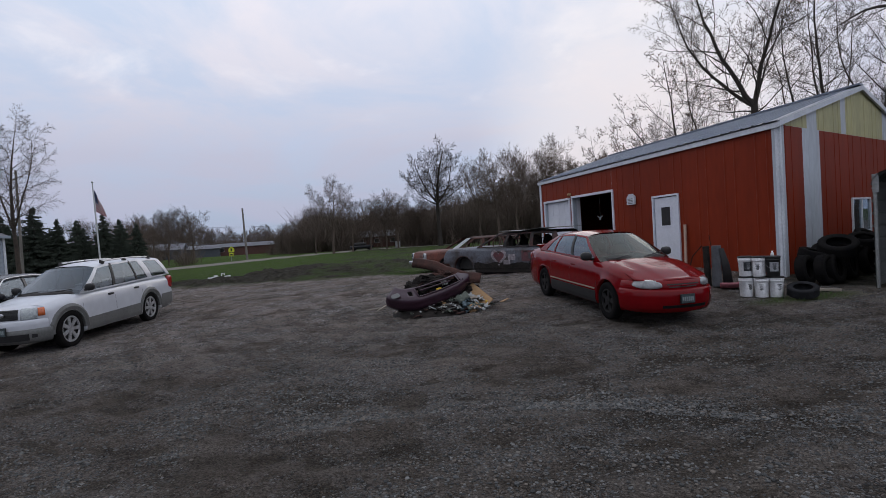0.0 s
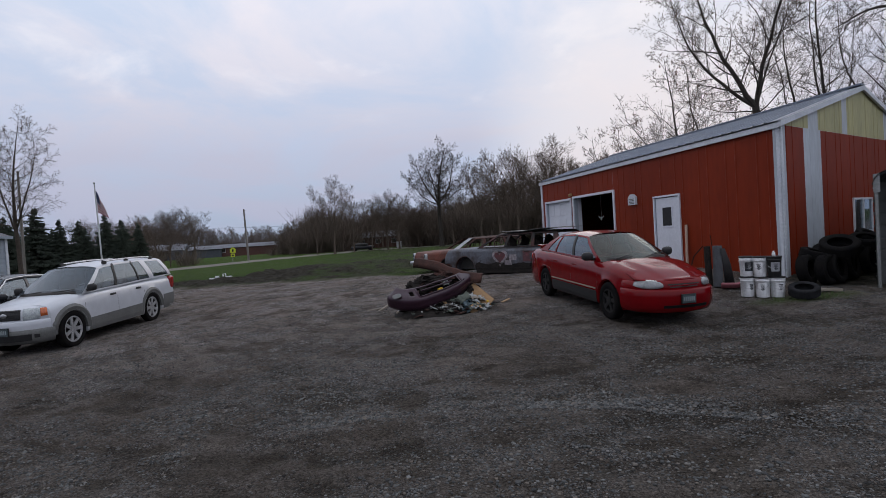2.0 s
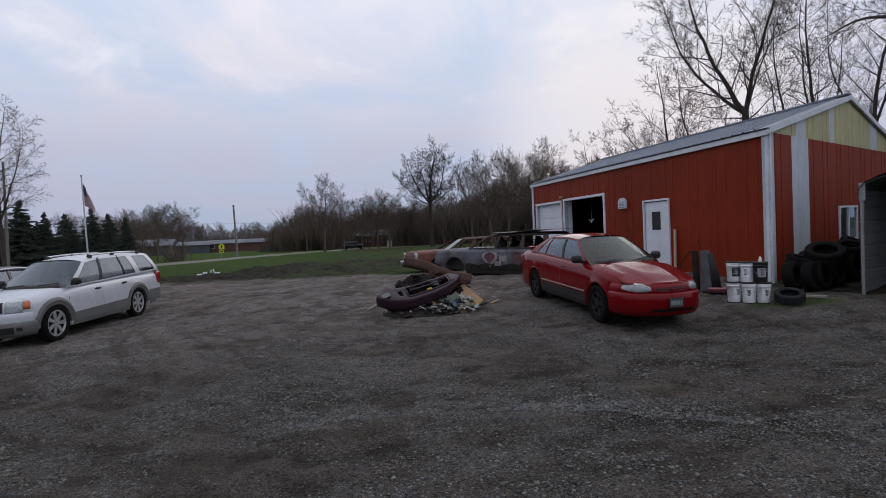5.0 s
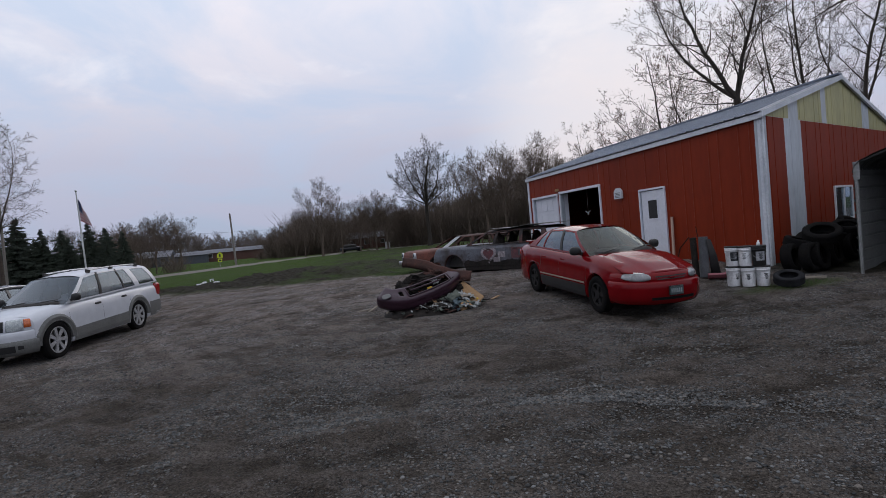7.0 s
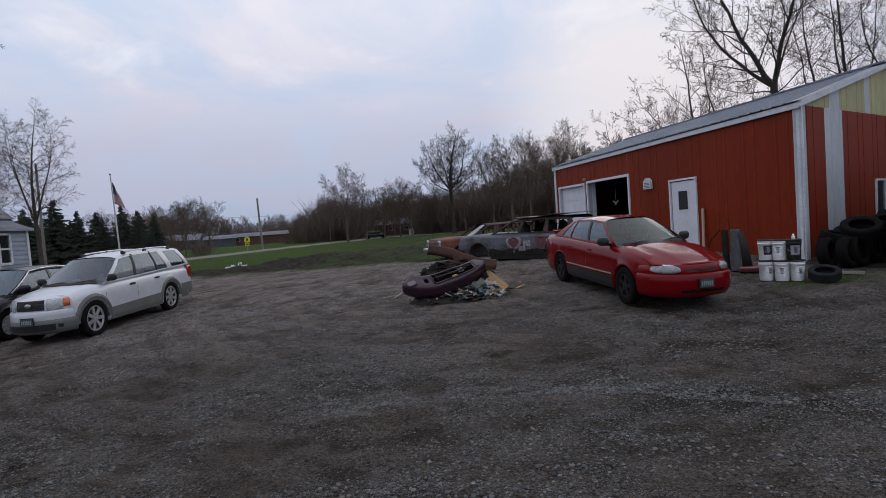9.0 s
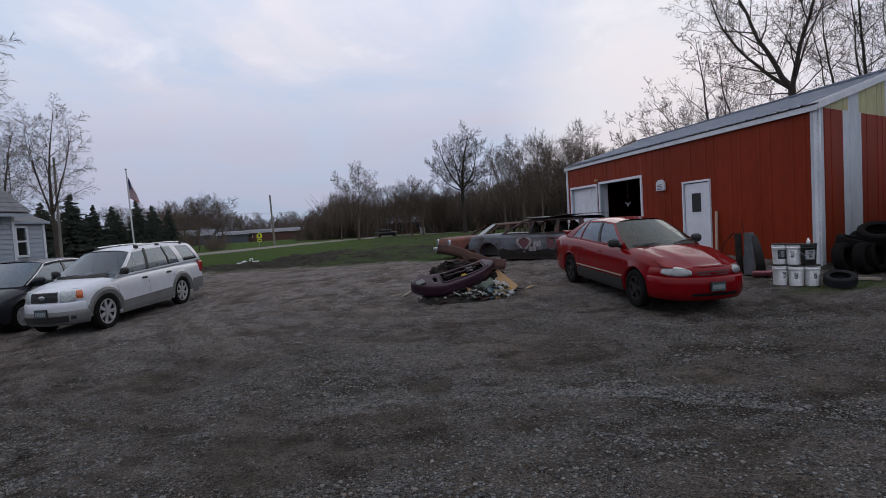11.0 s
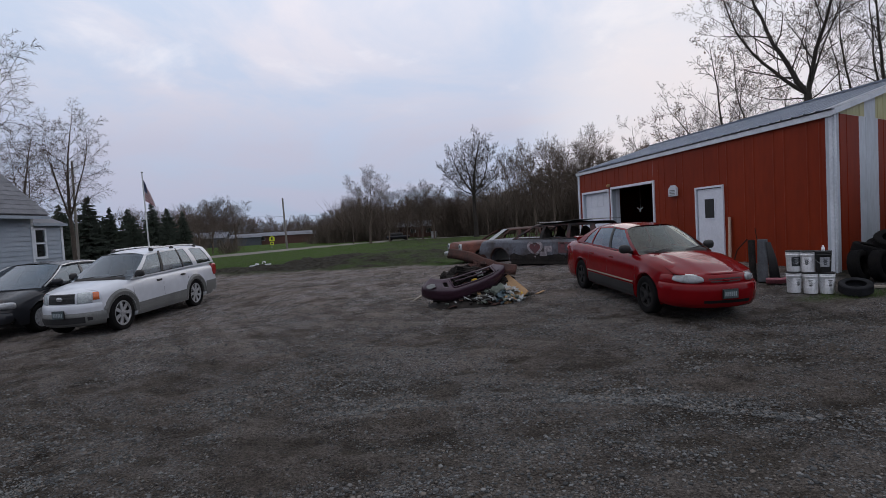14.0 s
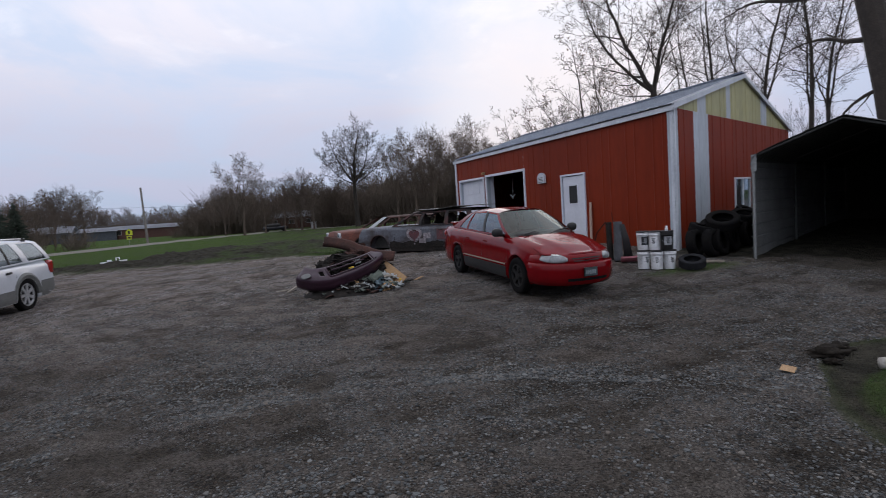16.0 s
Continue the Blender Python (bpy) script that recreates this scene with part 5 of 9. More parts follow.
def plate(ob, x, z, mat_frame=M_BLACKPL):
    p = part("number_plate", new_box(-0.012, 0.012, -0.16, 0.16, -0.08, 0.08, 0.004), mat_frame, ob, "number plate in a dark frame")
    p.matrix_basis = Matrix.Translation((x, 0, z))
    part("plate_face", new_box(0.012, 0.016, -0.148, 0.148, -0.068, 0.068), M_PLATE, p)
    bm = bmesh.new()
    for k in range(6):
        box(bm, 0.016, 0.0185, -0.125 + k * 0.043, -0.097 + k * 0.043, -0.036, 0.036)
    part("plate_bar", bm, M_PLATEBAR, p)
    return p


def seam(car, ob, x, z0, z1):
    for s in (1, -1):
        part("door_gap", car.band(x - 0.005, x + 0.005, z0, z1, 0.0015, 0.01, s), M_BLACKPL, ob)


def car_pose(front, rear, tilt=0.0, z_off=0.0):
    """A pose from the ground points under the middle of both axles."""
    f, r = Vector(front), Vector(rear)
    c, d = (f + r) / 2, (f - r)
    yaw = math.degrees(math.atan2(d.y, d.x))
    pitch = -math.degrees(math.atan2(d.z, math.hypot(d.x, d.y)))
    return pose(c.x, c.y, c.z + z_off, tilt, pitch, yaw)


def axle_mid(p, other, half, side):
    """From a wheel's ground point to the middle of its axle."""
    d = (Vector(p) - Vector(other)).normalized()
    n = Vector((-d.y, d.x, 0)) * half * side
    q = Vector(p[:2]).to_3d() + n
    return Vector((q.x, q.y, gz(q.x, q.y)))


def underbody(ob, car):
    """The dark floor pan and wheel wells between the arches."""
    w = car.half * 0.70
    part("floor_pan", new_box(car.x0 + 0.35, car.x1 - 0.35, -w, w, car.clear + 0.02, 0.70), M_DARK, ob)


# -- red four-door saloon --
def red_saloon():
    wb = 2.80
    car = Car(wb, 0.80, 1.08, 0.86, 0.20,
              [(-2.48, 0.78), (-2.40, 0.98), (-1.75, 1.02), (-1.30, 1.0), (0.0, 0.96), (1.0, 0.965), (1.35, 0.925), (1.8, 0.84), (2.1, 0.755), (2.2, 0.72)],
              [(-2.48, 0.72), (-2.38, 0.90), (-1.2, 0.93), (0.6, 0.88), (1.4, 0.83), (1.9, 0.74), (2.2, 0.62)], 0.36, 0.305, 0.34, 0.14)
    # wheel points on the near side
    f = axle_mid((3.76, 8.24), (3.62, 11.07), 0.64, 1)
    r = axle_mid((3.62, 11.07), (3.76, 8.24), 0.64, -1)
    ob = thing("red_car", "faded red four-door saloon with black steel wheels, parked on gravel", "car", car_pose(f, r) @ Matrix.Diagonal((1, 0.84, 1, 1)))
    part("body", car.body(), M_REDCAR, ob, smooth=True)
    cabin(ob, dict(zb=lambda x: poly([(-2.0, 0.985), (0, 0.93), (1.2, 0.915)], x), zr=lambda x: poly([(-1.4, 1.27), (-0.9, 1.34), (-0.3, 1.365), (0.4, 1.325)], x), yb=0.765, yr=0.545, bow=0.26,
                   cols=[(1.08, 0.26, "post"), (0.92, 0.16, "pane"), (-0.04, -0.20, "black"), (-0.12, -0.28, "pane"), (-0.95, -0.86, "post"), (-1.0, -0.90, "pane"), (-1.42, -1.02, "post"), (-1.78, -1.18, "end")]),
          M_REDCAR, M_GLASS, M_GLASSD)
    for s in (1, -1):
        for x in (wb / 2, -wb / 2):
            wheel(ob, x, s * 0.76, 0.305, 0.20, M_WHEELBLK, 5, s, 0.64)
        part("sill", car.band(-wb / 2 + 0.40, wb / 2 - 0.40, lambda x: car.low(x) + 0.012, 0.42, 0.008, 0.06, s), M_BLACKPL, ob, "black lower door panel and sill")
        part("rub_strip", car.band(-1.0, 1.0, 0.452, 0.475, 0.014, 0.08, s), M_RUBSTRIP, ob, "pale worn rub strip")
        part("arch_lip", car.flare(wb / 2, s, 0.035, 0.004), M_REDCAR, ob)
        part("arch_lip", car.flare(-wb / 2, s, 0.035, 0.004), M_REDCAR, ob)
        for x in (0.10, -0.80):
            part("door_handle", new_box(x - 0.09, x + 0.09, s * (car.y_at(x, 0.80) - 0.005) - 0.012, s * (car.y_at(x, 0.80) - 0.005) + 0.012, 0.79, 0.825, 0.006), M_REDCAR, ob)
        lo, hi = (23, 62) if s > 0 else (-62, -23)
        bm = nose_loft(car, 2.43, 0.76, 2.35, [(-0.115, 0.715), (-0.065, 0.695), (-0.035, 0.655), (-0.028, 0.61), (-0.03, 0.588)], lo, hi, 0.014, 18)
        ys = [abs(v.co.y) for v in bm.verts]
        y0, y1 = min(ys), max(ys)
        for v in bm.verts:
            # the lens draws in to rounded ends
            u = 2 * (abs(v.co.y) - y0) / (y1 - y0) - 1
            v.co.z = 0.645 + (v.co.z - 0.645) * math.sqrt(max(0.08, 1 - abs(u) ** 2.6))
        part("headlamp", slab_of(bm, 0.02), M_LAMP, ob, "clouded headlamp lens", smooth=True)
        part("tail_lamp", blob(bmesh.new(), (-2.38, s * 0.60, 0.80), (0.08, 0.18, 0.09), None, 8, 3), M_TAIL, ob, smooth=True)
    seam(car, ob, 1.04, 0.42, 0.86); seam(car, ob, -0.06, 0.42, 0.90); seam(car, ob, -0.98, 0.62, 0.90)
    # nose: two slim grille openings, badge plinth, lower intake, plate
    underbody(ob, car)
    part("nose_panel", nose_loft(car, 2.43, 0.76, 2.35, [(-0.16, 0.728), (-0.12, 0.716), (-0.065, 0.695), (-0.035, 0.655), (-0.028, 0.60), (-0.03, 0.56)], -82, 82, sag=0.04), M_REDCAR, ob, smooth=True)
    part("bumper", nose_loft(car, 2.46, 0.78, 2.45, [(-0.07, 0.578), (-0.02, 0.570), (0.0, 0.545), (0.008, 0.47), (0.004, 0.38), (-0.012, 0.30), (-0.05, 0.235), (-0.12, 0.215)], -84, 84), M_REDCAR, ob, smooth=True)
    for z, w in ((0.648, 17), (0.607, 15)):
        part("grille", slab_of(nose_loft(car, 2.43, 0.76, 2.35, [(-0.036, z + 0.008), (-0.032, z - 0.008)], -w, w, 0.006, 14), 0.012), M_BLACKPL, ob, "dark slotted grille")
    part("badge", blob(bmesh.new(), (2.415, 0, 0.628), (0.010, 0.055, 0.014), None, 6, 4), M_REDCAR, ob, smooth=True)
    part("intake", slab_of(nose_loft(car, 2.46, 0.78, 2.45, [(0.0, 0.345), (-0.004, 0.325), (-0.012, 0.302)], -24, 24, 0.004, 22), 0.008), M_BLACKRUB, ob, "dark lower air intake")
    plate(ob, 2.488, 0.44).scale = (1.0, 0.86, 0.86)
    # bonnet: bowed at the screen and at the nose, crowned, with a raised middle
    lid_z = [(1.05, 0.990), (1.35, 0.962), (1.6, 0.922), (1.85, 0.866), (2.05, 0.808), (2.2, 0.755), (2.33, 0.705)]
    rows = []
    for k in range(25):
        y = lerp(-0.72, 0.72, k / 24)
        q = abs(y) / 0.86
        xb, xf = 1.08 + 0.25 * (1 - (y / 0.765) ** 2), 1.67 + 0.76 * (1 - q ** 2.35) ** (1 / 2.35) - 0.085
        row = []
        for i in range(19):
            x = lerp(xb, xf, i / 18)
            z = sum(poly(lid_z, x + d) for d in (-0.10, -0.05, 0, 0.05, 0.10)) / 5
            z -= 0.072 * (abs(y) / 0.72) ** 2.4 + 0.012 * sstep(0.40, 0.50, abs(y) + 0.16 * (i / 18))
            row.append(Vector((x, y, max(z, 0.694) if i == 18 else z)))
        rows.append(row)
    bm = strip(bmesh.new(), rows)
    facing(bm, Vector((0, 0, 1)))
    bmesh.ops.solidify(bm, geom=bm.faces[:], thickness=0.012)
    part("bonnet", bm, M_REDCAR, ob, smooth=True)
    mirrors(ob, car, 0.80, 1.00, M_BLACKPL, 0.78)
    for y0, y1 in ((-0.55, 0.05), (0.10, 0.62)):
        part("wiper", tube(bmesh.new(), [(1.22, y0, 0.965), (1.13, (y0 + y1) / 2, 0.995), (1.04, y1, 1.01)], 0.010, 5), M_BLACKPL, ob)
    seats(ob, 0.68, (0.05, -0.80))
    part("dashboard", blob(bmesh.new(), (0.95, 0, 0.93), (0.28, 0.70, 0.07), None, 8, 3), M_DARK, ob, smooth=True)
    bm = bmesh.new()
    strip(bm, [[(-2.10, y, 1.055) for y in (-0.6, 0, 0.6)], [(-2.30, y, 1.065) for y in (-0.62, 0, 0.62)]])
    solid(bm, 0.03)
    for s in (1, -1):
        box(bm, -2.22, -2.10, min(s * 0.52, s * 0.58), max(s * 0.52, s * 0.58), 0.95, 1.05)
    part("spoiler", bm, M_REDCAR, ob)
    return ob


# -- white crossover estate with grey cladding --
def white_estate():
    wb = 2.90
    car = Car(wb, 0.50, 1.16, 0.93, 0.24,
              [(-2.62, 0.74), (-2.60, 1.05), (-2.40, 1.10), (-1.2, 1.08), (0.9, 1.06), (1.25, 1.05), (1.55, 1.005), (1.95, 0.935)],
              [(-2.62, 0.70), (-2.55, 0.98), (-1.2, 1.01), (0.6, 0.98), (1.4, 0.93), (1.95, 0.83)], 0.40, 0.355, 0.12, 0.07)
    f = axle_mid((-6.15, 11.25), (-5.81, 14.19), 0.62, -1)
    r = axle_mid((-5.81, 14.19), (-6.15, 11.25), 0.62, 1)
    ob = thing("white_car", "white crossover estate car with grey lower cladding and roof rails", "car", car_pose(f, r) @ Matrix.Diagonal((1, 0.765, 1, 1)))
    part("body", car.body(), M_WHITECAR, ob, smooth=True)
    cabin(ob, dict(zb=lambda x: poly([(-2.5, 1.10), (0, 1.035), (1.2, 1.02)], x), zr=lambda x: poly([(-2.3, 1.55), (-1.2, 1.60), (-0.2, 1.585), (0.5, 1.51)], x), yb=0.87, yr=0.68, bow=0.18,
                   cols=[(1.12, 0.36, "post"), (0.92, 0.24, "pane"), (-0.02, -0.14, "black"), (-0.10, -0.22, "pane"), (-0.98, -0.88, "black"), (-1.03, -0.93, "pane"), (-1.48, -1.22, "post"), (-1.68, -1.46, "pane"), (-2.40, -2.06, "post"), (-2.52, -2.26, "end")]),
          M_WHITECAR, M_GLASS, M_GLASS)
    for s in (1, -1):
        for x in (wb / 2, -wb / 2):
            wheel(ob, x, s * 0.80, 0.365, 0.215, M_SILVER, 7, s, 0.70)
            part("wheel_arch_trim", car.flare(x, s, 0.13, 0.034), M_CLAD, ob)
        part("cladding", car.band(-wb / 2 + 0.44, wb / 2 - 0.44, lambda x: car.low(x) + 0.012, lambda x: 0.50 + 0.015 * (1.2 - x), 0.016, 0.06, s), M_CLAD, ob, "grey plastic sill cladding")
        part("cladding", car.band(-2.58, -wb / 2 - 0.50, lambda x: car.low(x) + 0.012, 0.62, 0.012, 0.05, s), M_CLAD, ob)
        for x in (0.14, -0.86):
            y = car.y_at(x, 0.90)
            part("door_handle", blob(bmesh.new(), (x, s * (y + 0.012), 0.90 + 0.02 * (x < 0)), (0.11, 0.022, 0.024), None, 6, 3), M_BLACKPL, ob, smooth=True)
        lo, hi = (22, 43) if s > 0 else (-43, -22)
        hp_ = [(-0.08, 0.895), (-0.035, 0.872), (-0.012, 0.80), (-0.002, 0.70), (-0.012, 0.685)]
        lamp = part("headlamp", slab_of(nose_loft(car, 2.27, 0.86, 2.25, hp_, lo, hi, 0.012, 12), 0.02), M_LAMPC, ob, "clear headlamp with amber corner", smooth=True)
        lo, hi = (43.3, 52) if s > 0 else (-52, -43.3)
        part("indicator", slab_of(nose_loft(car, 2.27, 0.86, 2.25, [(-0.06, 0.885), (-0.035, 0.87), (-0.012, 0.80), (-0.003, 0.735)], lo, hi, 0.012, 6), 0.02), M_AMBER, lamp, smooth=True)
        part("tail_lamp", blob(bmesh.new(), (-2.50, s * 0.83, 0.90), (0.13, 0.07, 0.17), None, 8, 4), M_TAIL, ob, smooth=True)
        rail = part("roof_rail", tube(bmesh.new(), [(x, s * 0.60, 1.645 - 0.035 * ((x + 0.95) / 1.15) ** 2) for x in np.linspace(-0.02, -1.98, 12)], 0.018, 8), M_CHROME, ob)
        for x in (-0.02, -0.86, -1.92):
            foot = bmesh.new()
            box(foot, -0.075, 0.075, -0.02, 0.02, -0.05, 0.025, 0.008, Matrix.Translation((x, s * 0.60, 1.613)) @ Matrix.Rotation(radians(-14), 4, "Y"))
            part("rail_foot", foot, M_BLACKPL, rail)
    for x in (1.08, -0.02, -1.10):
        seam(car, ob, x, 0.54, 1.0)
    part("nose_panel", nose_loft(car, 2.27, 0.86, 2.25, [(-0.42, 0.965), (-0.22, 0.945), (-0.14, 0.922), (-0.08, 0.897), (-0.035, 0.87), (-0.012, 0.80), (-0.004, 0.70), (-0.02, 0.64)], -63, 63, sag=0.08), M_WHITECAR, ob, smooth=True)
    part("bumper", nose_loft(car, 2.31, 0.88, 2.35, [(-0.06, 0.678), (-0.015, 0.672), (0.0, 0.65), (0.006, 0.58), (0.0, 0.50)], -62, 62), M_WHITECAR, ob, smooth=True)
    part("lower_bumper", nose_loft(car, 2.325, 0.89, 2.35, [(-0.02, 0.512), (0.0, 0.500), (0.004, 0.43), (-0.005, 0.34), (-0.05, 0.26), (-0.14, 0.235)], -62, 62, half=0.945), M_CLAD, ob, smooth=True)
    grille = part("grille", slab_of(nose_loft(car, 2.27, 0.86, 2.25, [(-0.055, 0.885), (-0.033, 0.87), (-0.010, 0.80), (0.0, 0.71), (-0.01, 0.695)], -19, 19, 0.006, 14), 0.01), M_BLACKPL, ob, "black mesh grille")
    for k in range(6):
        part("grille_bar", slab_of(nose_loft(car, 2.27, 0.86, 2.25, [(-0.006 * k, 0.728 + 0.027 * k), (-0.006 * k, 0.720 + 0.027 * k)], -18, 18, 0.012, 10), 0.008), M_BLACKPL, grille)
    part("badge", blob(bmesh.new(), (2.285, 0, 0.795), (0.012, 0.085, 0.04), None, 8, 2), M_CHROME, ob, smooth=True)
    part("intake", slab_of(nose_loft(car, 2.325, 0.89, 2.35, [(0.004, 0.43), (0.0, 0.38), (-0.008, 0.31)], -33, 33, 0.008, 18), 0.01), M_BLACKPL, ob)
    for lo, hi in ((36, 43), (-43, -36)):
        part("fog_lamp", slab_of(nose_loft(car, 2.325, 0.89, 2.35, [(0.0, 0.43), (0.002, 0.40), (-0.002, 0.35)], lo, hi, 0.008, 6), 0.01), M_BLACKPL, ob)
    underbody(ob, car)
    plate(ob, 2.345, 0.50)
    part("rear_bumper", blob(bmesh.new(), (-2.50, 0, 0.50), (0.20, 0.86, 0.17), None, 12, 4), M_CLAD, ob, smooth=True)
    part("tow_hitch", new_box(-2.92, -2.65, -0.04, 0.04, 0.42, 0.49, 0.01), M_CHROME, ob)
    mirrors(ob, car, 0.92, 1.13, M_BLACKPL, 0.86)
    for y0, y1 in ((-0.62, 0.02), (0.06, 0.66)):
        part("wiper", tube(bmesh.new(), [(1.24, y0, 1.075), (1.18, (y0 + y1) / 2, 1.10), (1.08, y1, 1.12)], 0.011, 5), M_BLACKPL, ob)
    seats(ob, 0.92, (0.15, -0.80))
    part("dashboard", blob(bmesh.new(), (1.02, 0, 1.03), (0.28, 0.78, 0.07), None, 8, 3), M_DARK, ob, smooth=True)
    return ob


# -- dark saloon behind it --
def dark_saloon():
    wb = 2.75
    car = Car(wb, 0.95, 1.08, 0.90, 0.20,
              [(-2.45, 0.80), (-2.38, 1.02), (-1.75, 1.06), (0.0, 0.98), (1.05, 0.98), (1.5, 0.92), (2.0, 0.80), (2.25, 0.66), (2.33, 0.5)],
              [(-2.45, 0.74), (-2.3, 0.94), (-1.2, 0.96), (0.6, 0.90), (1.4, 0.85), (2.0, 0.70), (2.33, 0.48)], 0.37, 0.32, 0.2, 0.13)
    ob = thing("dark_car", "charcoal four-door saloon with chrome window trim, parked by the house", "car", pose(-8.92, 13.35, gz(-8.92, 13.35), 0, 0, -94))
    part("body", car.body(), M_DARKCAR, ob, smooth=True)
    spec = dict(zb=lambda x: poly([(-2.0, 1.03), (0, 0.96), (1.2, 0.95)], x), zr=lambda x: poly([(-1.5, 1.36), (-0.9, 1.43), (-0.2, 1.455), (0.4, 1.42)], x), yb=0.83, yr=0.60, bow=0.2,
                cols=[(1.30, 0.40, "post"), (1.14, 0.30, "pane"), (-0.02, -0.18, "post"), (-0.10, -0.26, "pane"), (-1.0, -0.92, "post"), (-1.06, -0.96, "pane"), (-1.40, -1.12, "post"), (-1.9, -1.30, "end")])
    cabin(ob, spec, M_DARKCAR, M_GLASS, M_GLASS)
    for s in (1, -1):
        for x in (wb / 2, -wb / 2):
            wheel(ob, x, s * 0.78, 0.32, 0.205, M_SILVER, 10, s, 0.64)
        part("window_trim", tube(bmesh.new(), [(lerp(1.22, 0.36, t), s * (lerp(0.85, 0.64, t) + 0.03 * math.sin(math.pi * t)), lerp(0.965, 1.41, t)) for t in (0, 0.25, 0.5, 0.75, 0.95)] + [(x, s * 0.645, poly([(-1.5, 1.33), (-0.9, 1.415), (-0.2, 1.44), (0.4, 1.40)], x)) for x in (0.1, -0.3, -0.7, -1.1)], 0.014, 6), M_CHROME, ob, "bright chrome window trim")
        part("headlamp", blob(bmesh.new(), (2.05, s * 0.66, 0.66), (0.16, 0.20, 0.08), Matrix.Rotation(radians(-s * 30), 4, "Z"), 8, 3), M_LAMP, ob, smooth=True)
    part("bumper", blob(bmesh.new(), (2.10, 0, 0.42), (0.26, 0.83, 0.17), None, 12, 4), M_DARKCAR, ob, smooth=True)
    part("grille", blob(bmesh.new(), (2.30, 0, 0.60), (0.06, 0.36, 0.07), None, 8, 4), M_BLACKPL, ob, smooth=True)
    for x in (1.10, -0.06, -1.0):
        seam(car, ob, x, 0.30, 0.90)
    mirrors(ob, car, 0.98, 1.04, M_DARKCAR, 0.83)
    seats(ob, 0.80, (0.15, -0.75))
    underbody(ob, car)
    plate(ob, 2.385, 0.42)
    return ob


# -- two burnt-out estates behind the scrap --
def burnt_estate(name, label, paint, m, heart=False, with_wheels=True):
    wb = 3.0
    car = Car(wb, 0.92, 1.0, 0.95, 0.24,
              [(-2.50, 0.84), (-2.45, 0.98), (0.0, 0.98), (0.8, 0.985), (1.0, 0.99), (1.6, 0.99), (2.25, 0.96), (2.38, 0.93), (2.42, 0.80)],
              [(-2.50, 0.80), (-2.4, 0.90), (0.6, 0.91), (1.6, 0.92), (2.30, 0.90), (2.42, 0.72)], 0.41, 0.30, 0.05, 0.04)
    ob = thing(name, label, "car wreck", m)
    part("body", car.body(), paint, ob, smooth=False)
    cabin(ob, dict(zb=lambda x: 0.965, zr=lambda x: poly([(-2.6, 1.385), (-1.0, 1.42), (0.2, 1.40)], x), yb=0.86, yr=0.66,
                   cols=[(0.98, 0.22, "post"), (0.84, 0.10, "pane"), (-0.10, -0.18, "post"), (-0.20, -0.28, "pane"), (-1.10, -1.06, "post"), (-1.22, -1.18, "pane"), (-1.95, -1.80, "post"), (-2.15, -1.95, "end")]),
          M_RUST if not heart else M_SCORCH, M_GLASS, M_GLASS, M_RUST if not heart else M_SCORCH, broken=True)
    for s in (1, -1):
        if with_wheels:
            for x in (wb / 2, -wb / 2):
                wheel(ob, x, s * 0.80, 0.30, 0.18, M_RUST, 0, s, 0.85, tyre=False)
        else:
            wheel(ob, -wb / 2, s * 0.80, 0.28, 0.18, M_RUST, 0, s, 0.85, tyre=False)
        part("arch_lip", car.flare(wb / 2, s, 0.03, 0.004), M_RUST, ob)
        # lower flank coloured black, with an uneven upper edge
        part("dark_lower_band", car.band(-2.4, wb / 2 - 0.45, lambda x: car.low(x) + 0.015, lambda x: max(car.low(x) + 0.03, 0.42 + 0.03 * noise.noise(Vector((x * 4, 0, 0))) + 0.02 * noise.noise(Vector((x * 15, 3, 0)))), 0.003, 0.03, s), M_CHAR, ob)
        for x in (0.82, -0.15, -1.16):
            part("door_gap", car.band(x - 0.008, x + 0.008, 0.36, 0.93, 0.002, 0.016, s), M_CHAR, ob)
        for x in (0.0, -1.0):
            part("door_handle", new_box(x - 0.08, x + 0.08, min(s * 0.94, s * 0.965), max(s * 0.94, s * 0.965), 0.80, 0.835, 0.005), M_RUST, ob)
    underbody(ob, car)
    # seat frames and wheel inside the shell
    for x in (-0.05, -1.05):
        bm = bmesh.new()
        for y in (-0.55, -0.1, 0.1, 0.55):
            tube(bm, [(x + 0.1, y, 0.75), (x - 0.02, y, 1.22)], 0.014, 6)
        for z in (0.85, 1.0, 1.2):
            tube(bm, [(x + 0.06 - (z - 0.85) * 0.25, -0.55, z), (x + 0.06 - (z - 0.85) * 0.25, 0.55, z)], 0.012, 6)
        part("seat_frame", bm, M_RUST, ob)
    bm = bmesh.new()
    tube(bm, [(0.50 + 0.06 * math.sin(a), 0.36 + 0.18 * math.cos(a), 1.03 + 0.16 * math.sin(a)) for a in np.linspace(0, math.tau, 17)], 0.012, 6)
    part("steering_wheel", bm, M_RUST, ob)
    return ob, car


